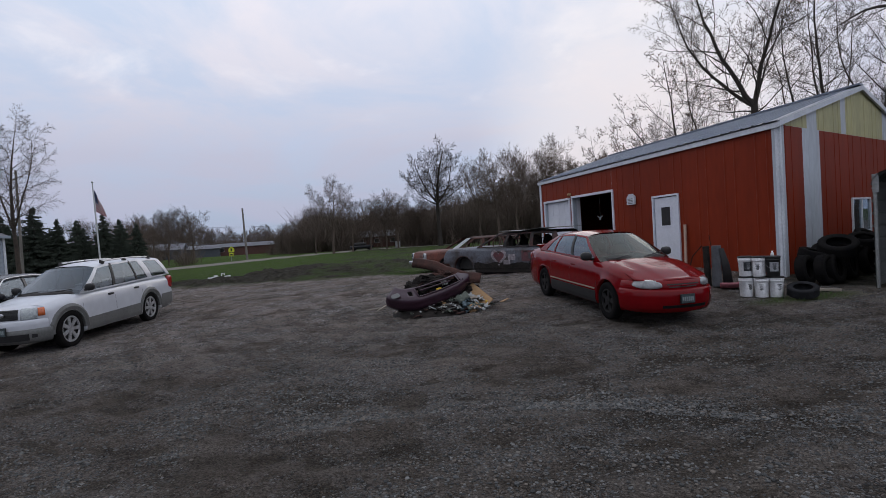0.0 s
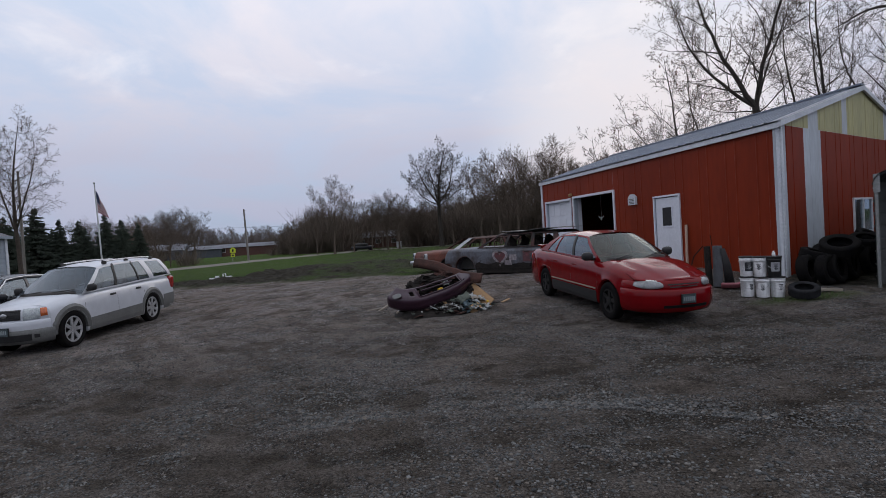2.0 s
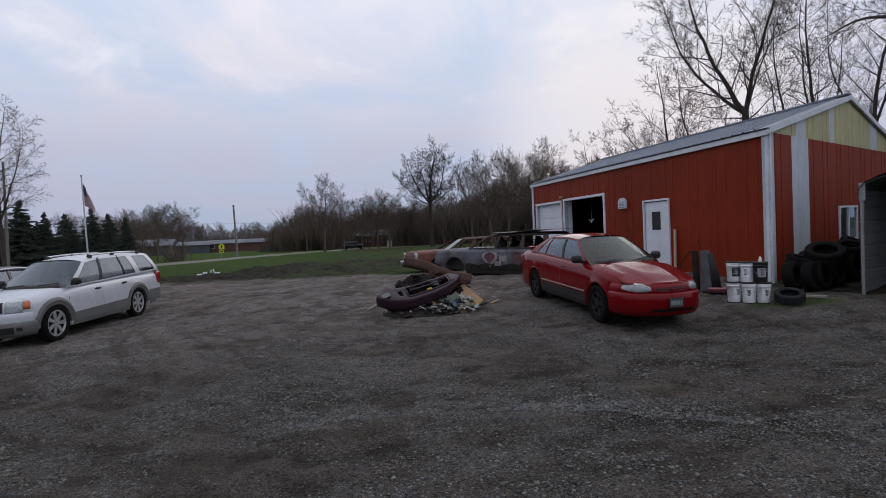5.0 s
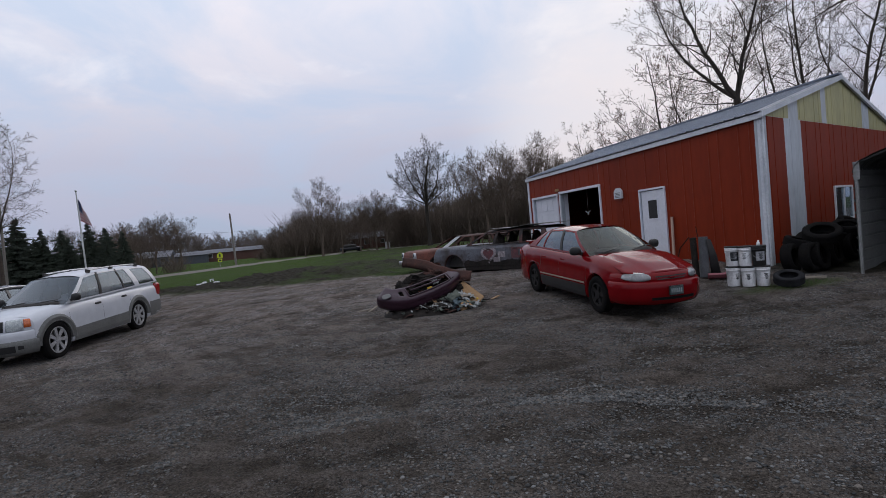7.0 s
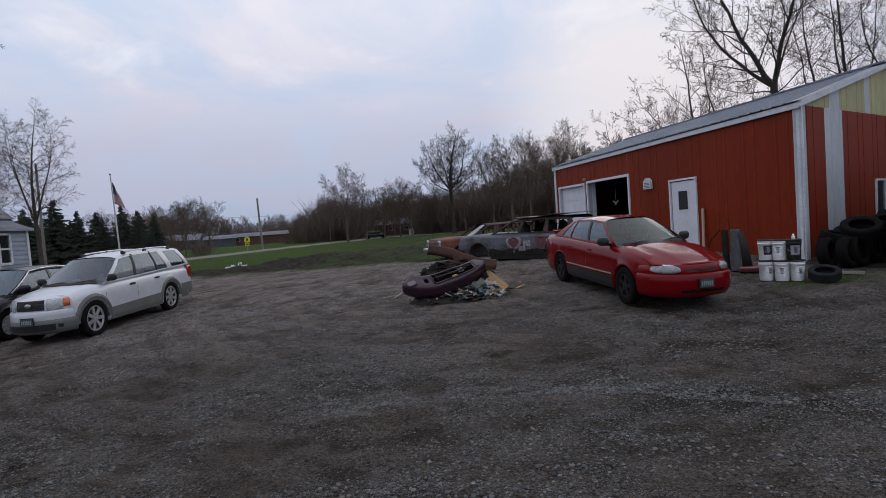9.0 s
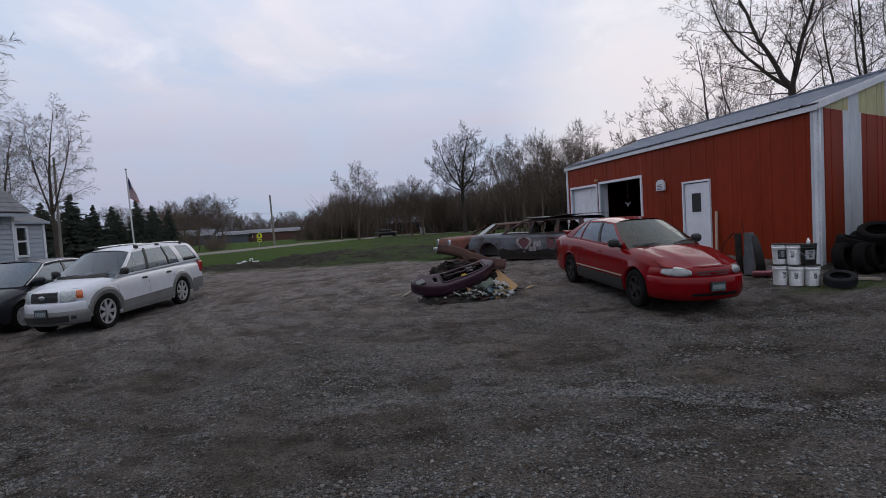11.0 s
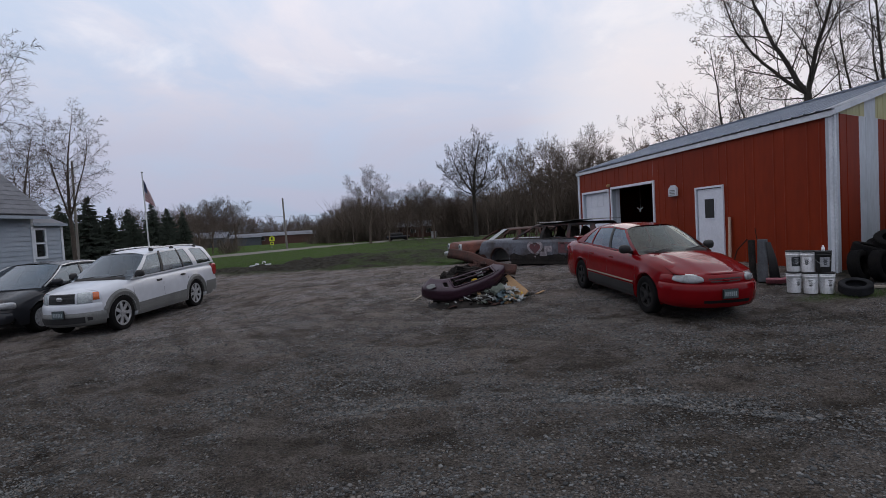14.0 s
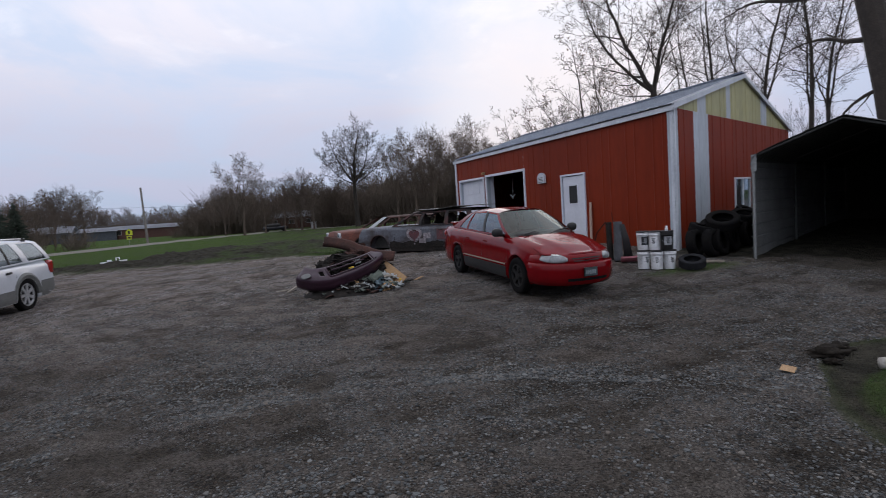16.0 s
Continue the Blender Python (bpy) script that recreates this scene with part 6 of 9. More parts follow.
def heart_shape(car, ob, cx, cz, size, mat, out, side, name, label):
    pts = []
    for k in range(40):
        t = math.tau * k / 40
        pts.append((0.062 * size * 16 * math.sin(t) ** 3 / 16, size * 0.058 * (13 * math.cos(t) - 5 * math.cos(2 * t) - 2 * math.cos(3 * t) - math.cos(4 * t)) / 16))
    bm = bmesh.new()
    ring_v = [bm.verts.new((cx + px * 16, side * (car.y_at(cx, cz) + out), cz + pz * 16)) for px, pz in pts]
    c = bm.verts.new((cx, side * (car.y_at(cx, cz) + out), cz))
    for k in range(40):
        bm.faces.new((c, ring_v[k], ring_v[(k + 1) % 40]))
    bmesh.ops.recalc_face_normals(bm, faces=bm.faces)
    bmesh.ops.solidify(bm, geom=bm.faces[:], thickness=0.003)
    part(name, bm, mat, ob, label)


red_car = red_saloon()
white_car = white_estate()
dark_car = dark_saloon()

def lump(bm, c, r, seed, rough=0.35, sub=2):
    """A crumpled irregular lump."""
    vs = bmesh.ops.create_icosphere(bm, subdivisions=sub, radius=1.0)["verts"]
    for v in vs:
        n = v.co.normalized()
        k = 1 + rough * noise.noise(n * 2.2 + Vector((seed, 0, 0))) + rough * 0.5 * noise.noise(n * 5 + Vector((0, seed, 0)))
        v.co = Vector((c[0] + n.x * r[0] * k, c[1] + n.y * r[1] * k, c[2] + n.z * r[2] * k))
    return bm


grey_wreck, gcar = burnt_estate("burnt_car", "burnt-out grey estate car with spray-painted heart on its door", M_BURNTGREY, pose(4.59, 17.2, gz(4.0, 17.0) - 0.10, 0, 0, 131.3), True, False)
for wreck in (grey_wreck,):
    for x in (-0.10, -1.05):
        for y in (-0.38, 0.38):
            part("burnt_seat", lump(bmesh.new(), (x, y, 1.0), (0.13, 0.25, 0.30), x * 7 + y, 0.5, 2), M_CHAR, wreck)
heart_shape(gcar, grey_wreck, 0.02, 0.66, 0.31, M_SPRAYW, 0.004, 1, "painted_heart", "white spray-painted heart")
heart_shape(gcar, grey_wreck, 0.02, 0.67, 0.21, M_SPRAYR, 0.009, 1, "painted_heart", "red spray-painted heart")
for x0, x1, z0, z1, mt in ((-0.42, -0.16, 0.42, 0.56, M_SPRAYW), (-0.62, -0.34, 0.56, 0.74, M_SPRAYW), (-1.55, -0.85, 0.52, 0.84, M_SPRAYR), (-1.35, -1.10, 0.60, 0.78, M_BURNTGREY)):
    part("spray_mark", gcar.band(x0, x1, z0, z1, 0.006 if mt is not M_BURNTGREY else 0.009, 0.05, 1), mt, grey_wreck)
# wider black strip over the lower doors, ragged along its top
part("dark_lower_panel", gcar.band(-2.1, 1.02, 0.16, lambda x: 0.47 + 0.07 * noise.noise(Vector((x * 3, 1, 0))) + 0.03 * noise.noise(Vector((x * 11, 5, 0))), 0.005, 0.03, 1), M_CHAR, grey_wreck, "lower door skin coloured black")
bm = bmesh.new()
strip(bm, [[Vector((x, y, 1.475 + 0.02 * math.sin(3 * x) + (0.03 if x < -1.3 else 0))) for y in (-0.72, 0, 0.72)] for x in (0.1, -0.7, -1.4, -2.1)])
part("roof_skin", solid(bm, 0.012), M_CLAD, grey_wreck, "pale scorched roof skin, lifting at the back")
brown_wreck, _ = burnt_estate("burnt_car", "burnt-out brown saloon wreck with chrome front lamps", M_RUSTRED, pose(4.06, 22.2, gz(3.5, 22.0) - 0.06, 0, 0, 192), False, True)
for s in (1, -1):
    lamp = part("headlamp", blob(bmesh.new(), (2.40, s * 0.80, 0.72), (0.05, 0.11, 0.19), None, 8, 5), M_CHROME, brown_wreck, "chrome twin headlamp surround", smooth=True)
    for z in (0.64, 0.81):
        part("lens", lathe(bmesh.new(), [(0.078, 0), (0.065, 0.02), (0, 0.03)], 12, "X", Matrix.Translation((2.445, s * 0.80, z))), M_PLATE, lamp, "smoked round lamp lens", smooth=True)
part("bumper", blob(bmesh.new(), (2.55, 0, 0.50), (0.10, 0.93, 0.09), None, 10, 4), M_CHROME, brown_wreck, "tarnished chrome bumper", smooth=True)
bm = bmesh.new()
strip(bm, [[Vector((1.02, y, 0.98)) for y in (0.80, 0.6, 0.4, 0.25)], [Vector((0.30, y * 0.8, 1.40)) for y in (0.80, 0.6, 0.4, 0.25)]])
part("windscreen", solid(bm, 0.006), M_MILKY, brown_wreck, "crazed milky windscreen")

# ---- scrap heap ----
PX, PY = 1.22, 10.95
pz = gz(PX, PY)
rnd = random.Random(5)


def ash_mound():
    bm = bmesh.new()
    n = 26
    rows = []
    for i in range(n + 1):
        row = []
        for j in range(n + 1):
            a, b = -1 + 2 * i / n, -1 + 2 * j / n
            x, y = PX + 0.05 + 1.12 * a, PY + 0.95 * b
            r = math.hypot(a, b)
            h = 0.30 * max(0.0, 1 - r ** 1.6) * (1 + 0.6 * noise.noise(Vector((x * 3, y * 3, 1)))) + 0.05 * noise.noise(Vector((x * 9, y * 9, 2))) * max(0, 1 - r)
            row.append(Vector((x, y, gz(x, y) - 0.03 + h)))
        rows.append(row)
    return strip(bm, rows)


whole("ash_mound", ash_mound(), M_CHAR, "low heap of black ash and charred debris on gravel", "ash heap", smooth=True)

# moulded maroon bumper cover, tipped on the heap with its long slot towards the yard
PROF = [(0.10, -0.03), (0.03, -0.035), (-0.01, 0.0), (-0.035, 0.07), (-0.04, 0.15), (-0.030, 0.165), (-0.032, 0.18), (-0.025, 0.24), (0.005, 0.285), (0.05, 0.305), (0.09, 0.31), (0.16, 0.315), (0.23, 0.32), (0.29, 0.33), (0.335, 0.33), (0.35, 0.30)]
N_A = 44
rows = []
for k in range(N_A + 1):
    t = -1 + 2 * k / N_A
    back = 0.46 * abs(t) ** 3.2 if t < 0 else 0.40 * t ** 2.6
    size = 1.0 - 0.10 * max(0.0, -t) ** 4 - 0.42 * max(0.0, t) ** 1.8
    turn = 1.05 * (abs(t) ** 5) * (1 if t < 0 else -1)
    row = []
    for o, z in PROF:
        row.append(Vector((0.88 * t + o * math.sin(turn) * 0.8, back + o * math.cos(turn) * size, z * size + 0.015 * noise.noise(Vector((t * 3, o * 6, z * 6))))))
    rows.append(row)
bm = bmesh.new()
grid = [[bm.verts.new(p) for p in row] for row in rows]
for k in range(N_A):
    t = -1 + 2 * (k + 0.5) / N_A
    for q in range(len(PROF) - 1):
        if (-0.42 < t < 0.62 and 9 <= q <= 12) or (-0.60 < t < -0.52 and 10 <= q <= 11):
            continue
        bm.faces.new((grid[k][q], grid[k + 1][q], grid[k + 1][q + 1], grid[k][q + 1]))
bmesh.ops.recalc_face_normals(bm, faces=bm.faces)
solid(bm, 0.012)
bump_m = Matrix.Translation((PX - 0.05, PY - 0.46, pz + 0.16)) @ pose(0, 0, 0, 30, -14, 12) @ Matrix.Diagonal((1.06, 1, 1, 1))
cover = thing("bumper_cover", "dark maroon moulded plastic bumper cover lying on the scrap heap", "car part", bump_m)
part("shell", bm, M_MAROON, cover, smooth=True)
edge = [rows[k][9] for k in range(13, 36)] + [rows[k][13] for k in range(35, 12, -1)]
part("rim", tube(bmesh.new(), [p + Vector((0, 0, 0.004)) for p in edge + edge[:1]], 0.014, 6), M_MAROON, cover, "raised rim round the long slot", smooth=True)
part("lens", blob(bmesh.new(), (-0.74, 0.30, 0.325), (0.085, 0.07, 0.012), None, 8, 3), M_CLAD, cover, "cracked grey lens", smooth=True)
part("divider", tube(bmesh.new(), [rows[15][12] + Vector((0, -0.04, 0.0)), rows[22][12] + Vector((0, -0.05, 0.01)), rows[31][12] + Vector((0, -0.03, 0.0))], 0.016, 6), M_MAROON, cover, smooth=True)

# rusty steel bumper beam across the top
bm = bmesh.new()
rows = []
for k in range(23):
    t = k / 22
    x, bow = lerp(-0.74, 0.72, t), 0.10 * (1 - (2 * t - 1) ** 2)
    dz = 0.05 * math.sin(t * 5.2 + 0.4) + 0.012 * noise.noise(Vector((t * 9, 0, 3)))
    w = 1.0 + 0.18 * noise.noise(Vector((t * 5, 2, 0)))
    rows.append([Vector((x, y + bow + 0.01 * noise.noise(Vector((t * 14, z * 30, 1))), z * w + dz)) for y, z in ((0.07, 0.10), (0.0, 0.105), (-0.03, 0.075), (-0.022, 0.02), (-0.045, -0.01), (-0.035, -0.07), (0.0, -0.10), (0.07, -0.10))])
strip(bm, rows)
beam = whole("bumper_beam", solid(bm, 0.008), M_RUST, "rusty bent steel bumper beam lying across the heap", "car part", Matrix.Translation((PX + 0.20, PY - 0.05, pz + 0.80)) @ pose(0, 0, 0, -14, 14, -12), smooth=True)

# tangle below it
specs = [("scrap_lump", "charred tangle of burnt upholstery", M_CHAR, (-0.25, 0.15, 0.42), (0.36, 0.26, 0.24)), ("scrap_lump", "charred tangle of burnt upholstery", M_CHAR, (0.25, 0.20, 0.40), (0.40, 0.28, 0.22)),
         ("scrap_lump", "rusted crushed sheet metal", M_RUST, (0.15, 0.10, 0.66), (0.26, 0.18, 0.14)), ("scrap_lump", "charred tangle of burnt upholstery", M_CHAR, (-0.52, 0.10, 0.42), (0.16, 0.14, 0.16)),
         ("scrap_lump", "charred grey lump of melted plastic", M_CHAR, (0.55, 0.0, 0.30), (0.34, 0.26, 0.18)), ("scrap_lump", "charred grey lump of melted plastic", M_CHAR, (-0.10, 0.0, 0.62), (0.30, 0.12, 0.10))]
for k, (nm, lb, mt, c, r) in enumerate(specs):
    whole(nm, lump(bmesh.new(), (0, 0, 0), r, k * 3.1, 0.8, 3), mt, lb, "scrap", Matrix.Translation((PX + c[0], PY + c[1], pz + c[2])), "scrap on the heap")
for k in range(34):
    a = rnd.uniform(0, math.tau)
    p = Vector((PX + rnd.uniform(-0.5, 0.7), PY + rnd.uniform(-0.3, 0.4), pz + rnd.uniform(0.30, 0.62)))
    d = Vector((math.cos(a), math.sin(a), rnd.uniform(-0.3, 0.25))).normalized() * rnd.uniform(0.15, 0.34)
    side = d.orthogonal().normalized()
    pts = [p - d + side * rnd.uniform(-0.05, 0.05), p + side * rnd.uniform(-0.08, 0.08), p + d]
    whole("metal_strip", tube(bmesh.new(), pts, rnd.uniform(0.008, 0.02), 6), rnd.choice((M_RUST, M_CHAR, M_CHAR, M_RUST)), "bent burnt metal strip in the heap", "scrap", group="scrap on the heap")


def rag(r, seed, amp=0.35):
    bm = bmesh.new()
    n = 14
    rows = []
    for i in range(n + 1):
        row = []
        for j in range(n + 1):
            a, b = -1 + 2 * i / n, -1 + 2 * j / n
            w = 1 + 0.22 * noise.noise(Vector((a * 2, b * 2, seed)))
            h = amp * (noise.noise(Vector((a * 2.3, b * 2.3, seed + 4))) + 0.6 * noise.noise(Vector((a * 5, b * 5, seed)))) + amp * 0.5 * (1 - max(abs(a), abs(b)))
            row.append(Vector((a * r[0] * w, b * r[1] * w, max(-0.2, h) * r[2])))
        rows.append(row)
    strip(bm, rows)
    return solid(bm, 0.006)


rag_kinds = ((M_CLOTH, "crumpled pale rag"), (M_CLOTHG, "crumpled grey-green rag"), (M_CHAR, "burnt cloth"), (M_WOODTAN, "torn tan cardboard"), (M_CLOTH, "crumpled pale rag"), (M_CHAR, "burnt cloth"), (M_CLOTHB, "torn blue-grey plastic sheet"), (M_WOODGREY, "torn brown cardboard"), (M_CHAR, "burnt cloth"))
for k in range(28):
    a, q = rnd.uniform(-1.1, 1.0), rnd.random() ** 0.7
    x, y = 0.46 + 0.42 * a, -0.34 - 0.42 * q
    c = (x, y, 0.05 + 0.30 * (1 - q) * (1 - 0.4 * abs(a)))
    s = rnd.uniform(0.07, 0.17)
    mt, lb = rag_kinds[k % 9]
    whole("rag", rag((s, s * rnd.uniform(0.5, 0.9), s * 1.1), k * 2.7), mt, lb + " on the heap", "rag", Matrix.Translation((PX + c[0], PY + c[1], gz(PX + c[0], PY + c[1]) + c[2])) @ pose(0, 0, 0, rnd.uniform(-10, 45), rnd.uniform(-25, 25), rnd.uniform(0, 180)), "rags on the heap", smooth=True)
for k, (x, y, z, rx, rz, mt, lb) in enumerate(((0.40, -0.50, 0.20, 0.15, 0.12, M_CLOTHG, "bunched grey-green cloth"), (0.60, -0.44, 0.23, 0.10, 0.07, M_CLOTH, "bunched white cloth"), (0.48, -0.66, 0.10, 0.17, 0.09, M_CLOTHB, "bunched blue-grey cloth"), (0.86, -0.62, 0.06, 0.08, 0.05, M_CLOTH, "bunched white cloth"), (0.14, -0.70, 0.05, 0.14, 0.06, M_CHAR, "bunched burnt cloth"), (0.68, -0.66, 0.07, 0.12, 0.07, M_CLOTHG, "bunched grey-green cloth"))):
    whole("cloth", lump(bmesh.new(), (0, 0, 0), (rx, rx * 0.75, rz), 11 + k * 5.3, 1.25, 3), mt, lb + " at the foot of the heap", "cloth", Matrix.Translation((PX + x, PY + y, gz(PX + x, PY + y) + z)) @ pose(0, 0, 0, 15, 0, 40 * k), "rags on the heap", smooth=True)
whole("rag", rag((0.07, 0.05, 0.14), 3.3), M_CLOTH, "scrap of white paper on the heap", "rag", Matrix.Translation((PX + 0.10, PY - 0.26, pz + 0.56)) @ pose(0, 0, 0, 50, 0, 20), "rags on the heap", smooth=True)
whole("foam_piece", lump(bmesh.new(), (0, 0, 0), (0.05, 0.05, 0.06), 4, 0.6, 2), M_FOAM, "yellow foam scrap by the tan board", "foam", Matrix.Translation((PX + 0.92, PY - 0.50, pz + 0.12)), smooth=True)
whole("foam_piece", lump(bmesh.new(), (0, 0, 0), (0.06, 0.05, 0.045), 9, 0.6, 2), M_FOAM, "yellow foam piece on the heap", "foam", Matrix.Translation((PX - 0.02, PY - 0.42, pz + 0.44)), smooth=True)
whole("board", new_box(-0.32, 0.32, -0.125, 0.125, -0.012, 0.012, 0.003), M_WOODTAN, "tan wooden board leaning on the heap", "board", Matrix.Translation((PX + 0.78, PY - 0.35, pz + 0.26)) @ pose(0, 0, 0, 50, 30, -55))
whole("board", new_box(-0.22, 0.22, -0.03, 0.03, -0.01, 0.01, 0.002), M_WOODGREY, "weathered stick lying beside the heap", "board", Matrix.Translation((0.10, 11.55, gz(0.10, 11.55) + 0.08)) @ pose(0, 0, 0, 0, -22, 30))
whole("board", new_box(-0.20, 0.20, -0.02, 0.02, -0.012, 0.012, 0.002), M_WOODGREY, "pale stick lying beside the heap", "board", Matrix.Translation((-0.12, 11.6, gz(-0.12, 11.6) + 0.03)) @ pose(0, 0, 0, 0, -3, 14))
whole("board", new_box(-0.12, 0.12, -0.03, 0.03, -0.008, 0.008, 0.002), M_WOODTAN, "pale wood offcut on the gravel", "board", Matrix.Translation((2.62, 10.95, gz(2.62, 10.95) + 0.03)) @ pose(0, 0, 0, 0, -10, 35))
mats = (M_CHAR, M_CLOTHG, M_WOODGREY, M_CLAD, M_RUST, M_CLOTH)
for k in range(210):
    a, q = rnd.uniform(0, math.tau), rnd.uniform(0.45, 1.0)
    x, y = PX + 0.1 + 1.05 * q * math.cos(a), PY - 0.10 + 0.82 * q * math.sin(a)
    s = rnd.uniform(0.02, 0.07)
    bm = bmesh.new()
    if k % 3:
        box(bm, -s * 1.6, s * 1.6, -s * 0.6, s * 0.6, -0.008, 0.008)
    else:
        lump(bm, (0, 0, 0), (s, s * 0.7, s * 0.5), k, 0.7, 1)
    h = 0.30 * max(0.0, 1 - q ** 1.6)
    whole("debris_piece", bm, mats[rnd.choice((0, 0, 0, 1, 2, 3, 4, 5))], "small charred debris piece on the heap", "debris", Matrix.Translation((x, y, gz(x, y) + h + 0.02)) @ pose(0, 0, 0, rnd.uniform(-25, 25), rnd.uniform(-25, 25), rnd.uniform(0, 180)), "debris round the heap")


# ---- things along the building ----
def tyre_thing(m, label, r=0.31, w=0.20, hub=0.60, group="tyre pile", rubber=M_BLACKRUB):
    rr, h = r * hub, w / 2
    prof = [(rr, -h * 0.75), (rr + 0.012, -h * 0.88), (r * 0.82, -h), (r * 0.93, -h * 0.96), (r * 0.985, -h * 0.75), (r, -h * 0.4), (r, h * 0.4), (r * 0.985, h * 0.75), (r * 0.93, h * 0.96), (r * 0.82, h), (rr + 0.012, h * 0.88), (rr, h * 0.75),
            (rr + 0.02, h * 0.6), (r * 0.90, h * 0.7), (r * 0.92, 0), (r * 0.90, -h * 0.7), (rr + 0.02, -h * 0.6), (rr, -h * 0.75)]
    ob = thing("tyre", label, "tyre", m, group)
    part("carcass", lathe(bmesh.new(), prof, 36), rubber, ob, smooth=True)
    bm = bmesh.new()
    for k in range(44):
        a = math.tau * k / 44
        for s in (-1, 1):
            mm = Matrix.Rotation(a, 4, "Z") @ Matrix.Translation((r, 0, s * h * 0.45)) @ Matrix.Rotation(radians(s * 18), 4, "X")
            box(bm, -0.006, 0.0025, -0.013, 0.013, -h * 0.34, h * 0.34, 0, mm)
    part("tread", bm, rubber, ob)
    return ob


def gp(x, y, dz=0.0):
    return Vector((x, y, gz(x, y) + dz))


tyre_thing(Matrix.Translation(gp(7.27, 8.27, 0.145)) @ Matrix.Rotation(radians(17), 4, Vector((0.794, -0.607, 0))), "worn dusty tyre lying flat on weedy gravel", 0.235, 0.16, rubber=M_DUSTRUB)
# heap of tyres against the gable wall
heap_at = [((8.25, 9.45, 0.33), (82, 0, 28)), ((8.50, 9.25, 0.33), (84, 0, 24)), ((8.75, 9.30, 0.33), (80, 0, 26)), ((9.05, 9.55, 0.33), (84, 0, 20)), ((8.62, 9.62, 0.62), (14, 10, 0)), ((9.05, 9.75, 0.64), (20, -12, 0)), ((9.30, 9.55, 0.34), (80, 0, 30)),
           ((9.55, 9.75, 0.33), (86, 0, 34)), ((9.45, 9.85, 0.66), (12, 18, 0)), ((9.75, 10.0, 0.34), (80, 0, 26)), ((9.75, 10.05, 0.68), (15, 10, 0)), ((10.05, 9.85, 0.34), (82, 0, 24)), ((10.35, 10.10, 0.34), (80, 0, 30)), ((10.15, 10.0, 0.80), (18, -8, 0)), ((10.65, 10.30, 0.34), (84, 0, 20)), ((10.50, 10.25, 0.82), (30, 12, 0))]
tyre_thing(Matrix.Translation(gp(9.10, 9.42, 0.70)) @ pose(0, 0, 0, 20, -16, 0), "wide black tyre lying on top of the tyre heap", 0.34, 0.22)
for (x, y, z), (a, b, c) in heap_at:
    tyre_thing(Matrix.Translation(gp(x + 0.16, y + 0.03, z * 0.86)) @ pose(0, 0, 0, a, b, c), "old black tyre heaped against the gable wall", 0.29, 0.20)


def bucket(m, label, dark=False, lid=True, cap=False, label_mat=M_BUCKET):
    ob = thing("bucket", label, "bucket", m @ Matrix.Diagonal((0.80, 0.80, 0.97, 1)), "buckets by the building")
    body_mat = M_BLACKPL if dark else M_BUCKET
    prof = [(0, 0.0), (0.128, 0.0), (0.131, 0.01), (0.146, 0.30), (0.152, 0.302), (0.152, 0.315), (0.147, 0.317), (0.148, 0.335), (0.154, 0.337), (0.154, 0.35), (0.148, 0.352), (0.149, 0.365), (0.14, 0.365), (0.125, 0.012), (0, 0.012)]
    part("pail", lathe(bmesh.new(), prof, 28), body_mat, ob, smooth=True)
    if lid:
        part("lid", lathe(bmesh.new(), [(0, 0.372), (0.12, 0.372), (0.125, 0.380), (0.155, 0.380), (0.157, 0.355), (0.152, 0.352)], 28), M_BLACKPL, ob, "black snap-on lid", smooth=True)
    bm = bmesh.new()
    rows = []
    for z in (0.10, 0.27):
        rr = lerp(0.131, 0.146, z / 0.30) + 0.0025
        rows.append([Vector((rr * math.cos(a), rr * math.sin(a), z)) for a in np.linspace(-0.42, 0.86, 12)])
    strip(bm, rows)
    lab = part("paper_label", bm, label_mat, ob, "printed product label")
    bm = bmesh.new()
    for k, (z, w) in enumerate(((0.232, 0.5), (0.21, 0.35), (0.19, 0.45), (0.17, 0.3), (0.15, 0.4), (0.135, 0.25))):
        rr = lerp(0.131, 0.146, z / 0.30) + 0.005
        strip(bm, [[Vector((rr * math.cos(a), rr * math.sin(a), q)) for a in np.linspace(-w * 0.6 + 0.26, w * 0.6 + 0.26, 8)] for q in (z, z + 0.012)])
    part("print_bar", bm, M_LABELM if label_mat is M_LABELD else M_LABELD, lab)
    part("handle", tube(bmesh.new(), [(0.156 * math.cos(a) * 0.9, 0.158 * math.sin(a), 0.30 - 0.16 * abs(math.cos(a)) * 0.9) for a in np.linspace(math.pi / 2, -math.pi / 2, 13)], 0.003, 5), M_CHROME, ob)
    if cap:
        part("bottle", lathe(bmesh.new(), [(0, 0.375), (0.035, 0.375), (0.035, 0.43), (0.018, 0.45), (0.018, 0.475), (0, 0.475)], 12), M_BUCKET, ob, "small white bottle standing on the lid", smooth=True)
    return ob


B0 = [(6.70, 8.93), (6.86, 8.74), (7.06, 8.62)]
for k, (x, y) in enumerate(B0):
    az = math.degrees(math.atan2(-y, -x)) + (20, -15, 10)[k]
    p = gp(x, y)
    bucket(Matrix.Translation(p) @ pose(0, 0, 0, 0, 0, az), "white plastic paint bucket on the gravel by the wall")
    q = (6.73, 8.97), (6.87, 8.80), (7.02, 8.64)
    bucket(Matrix.Translation((q[k][0], q[k][1], p.z + 0.37)) @ pose(0, 0, 0, 0, 0, az - 10), ("white plastic bucket with black lid stacked on others", "white plastic bucket with black lid stacked on others", "black plastic bucket with pale label stacked on others")[k], k == 2, True, k == 2, (M_LABELD, M_BUCKET, M_LABELM)[k])

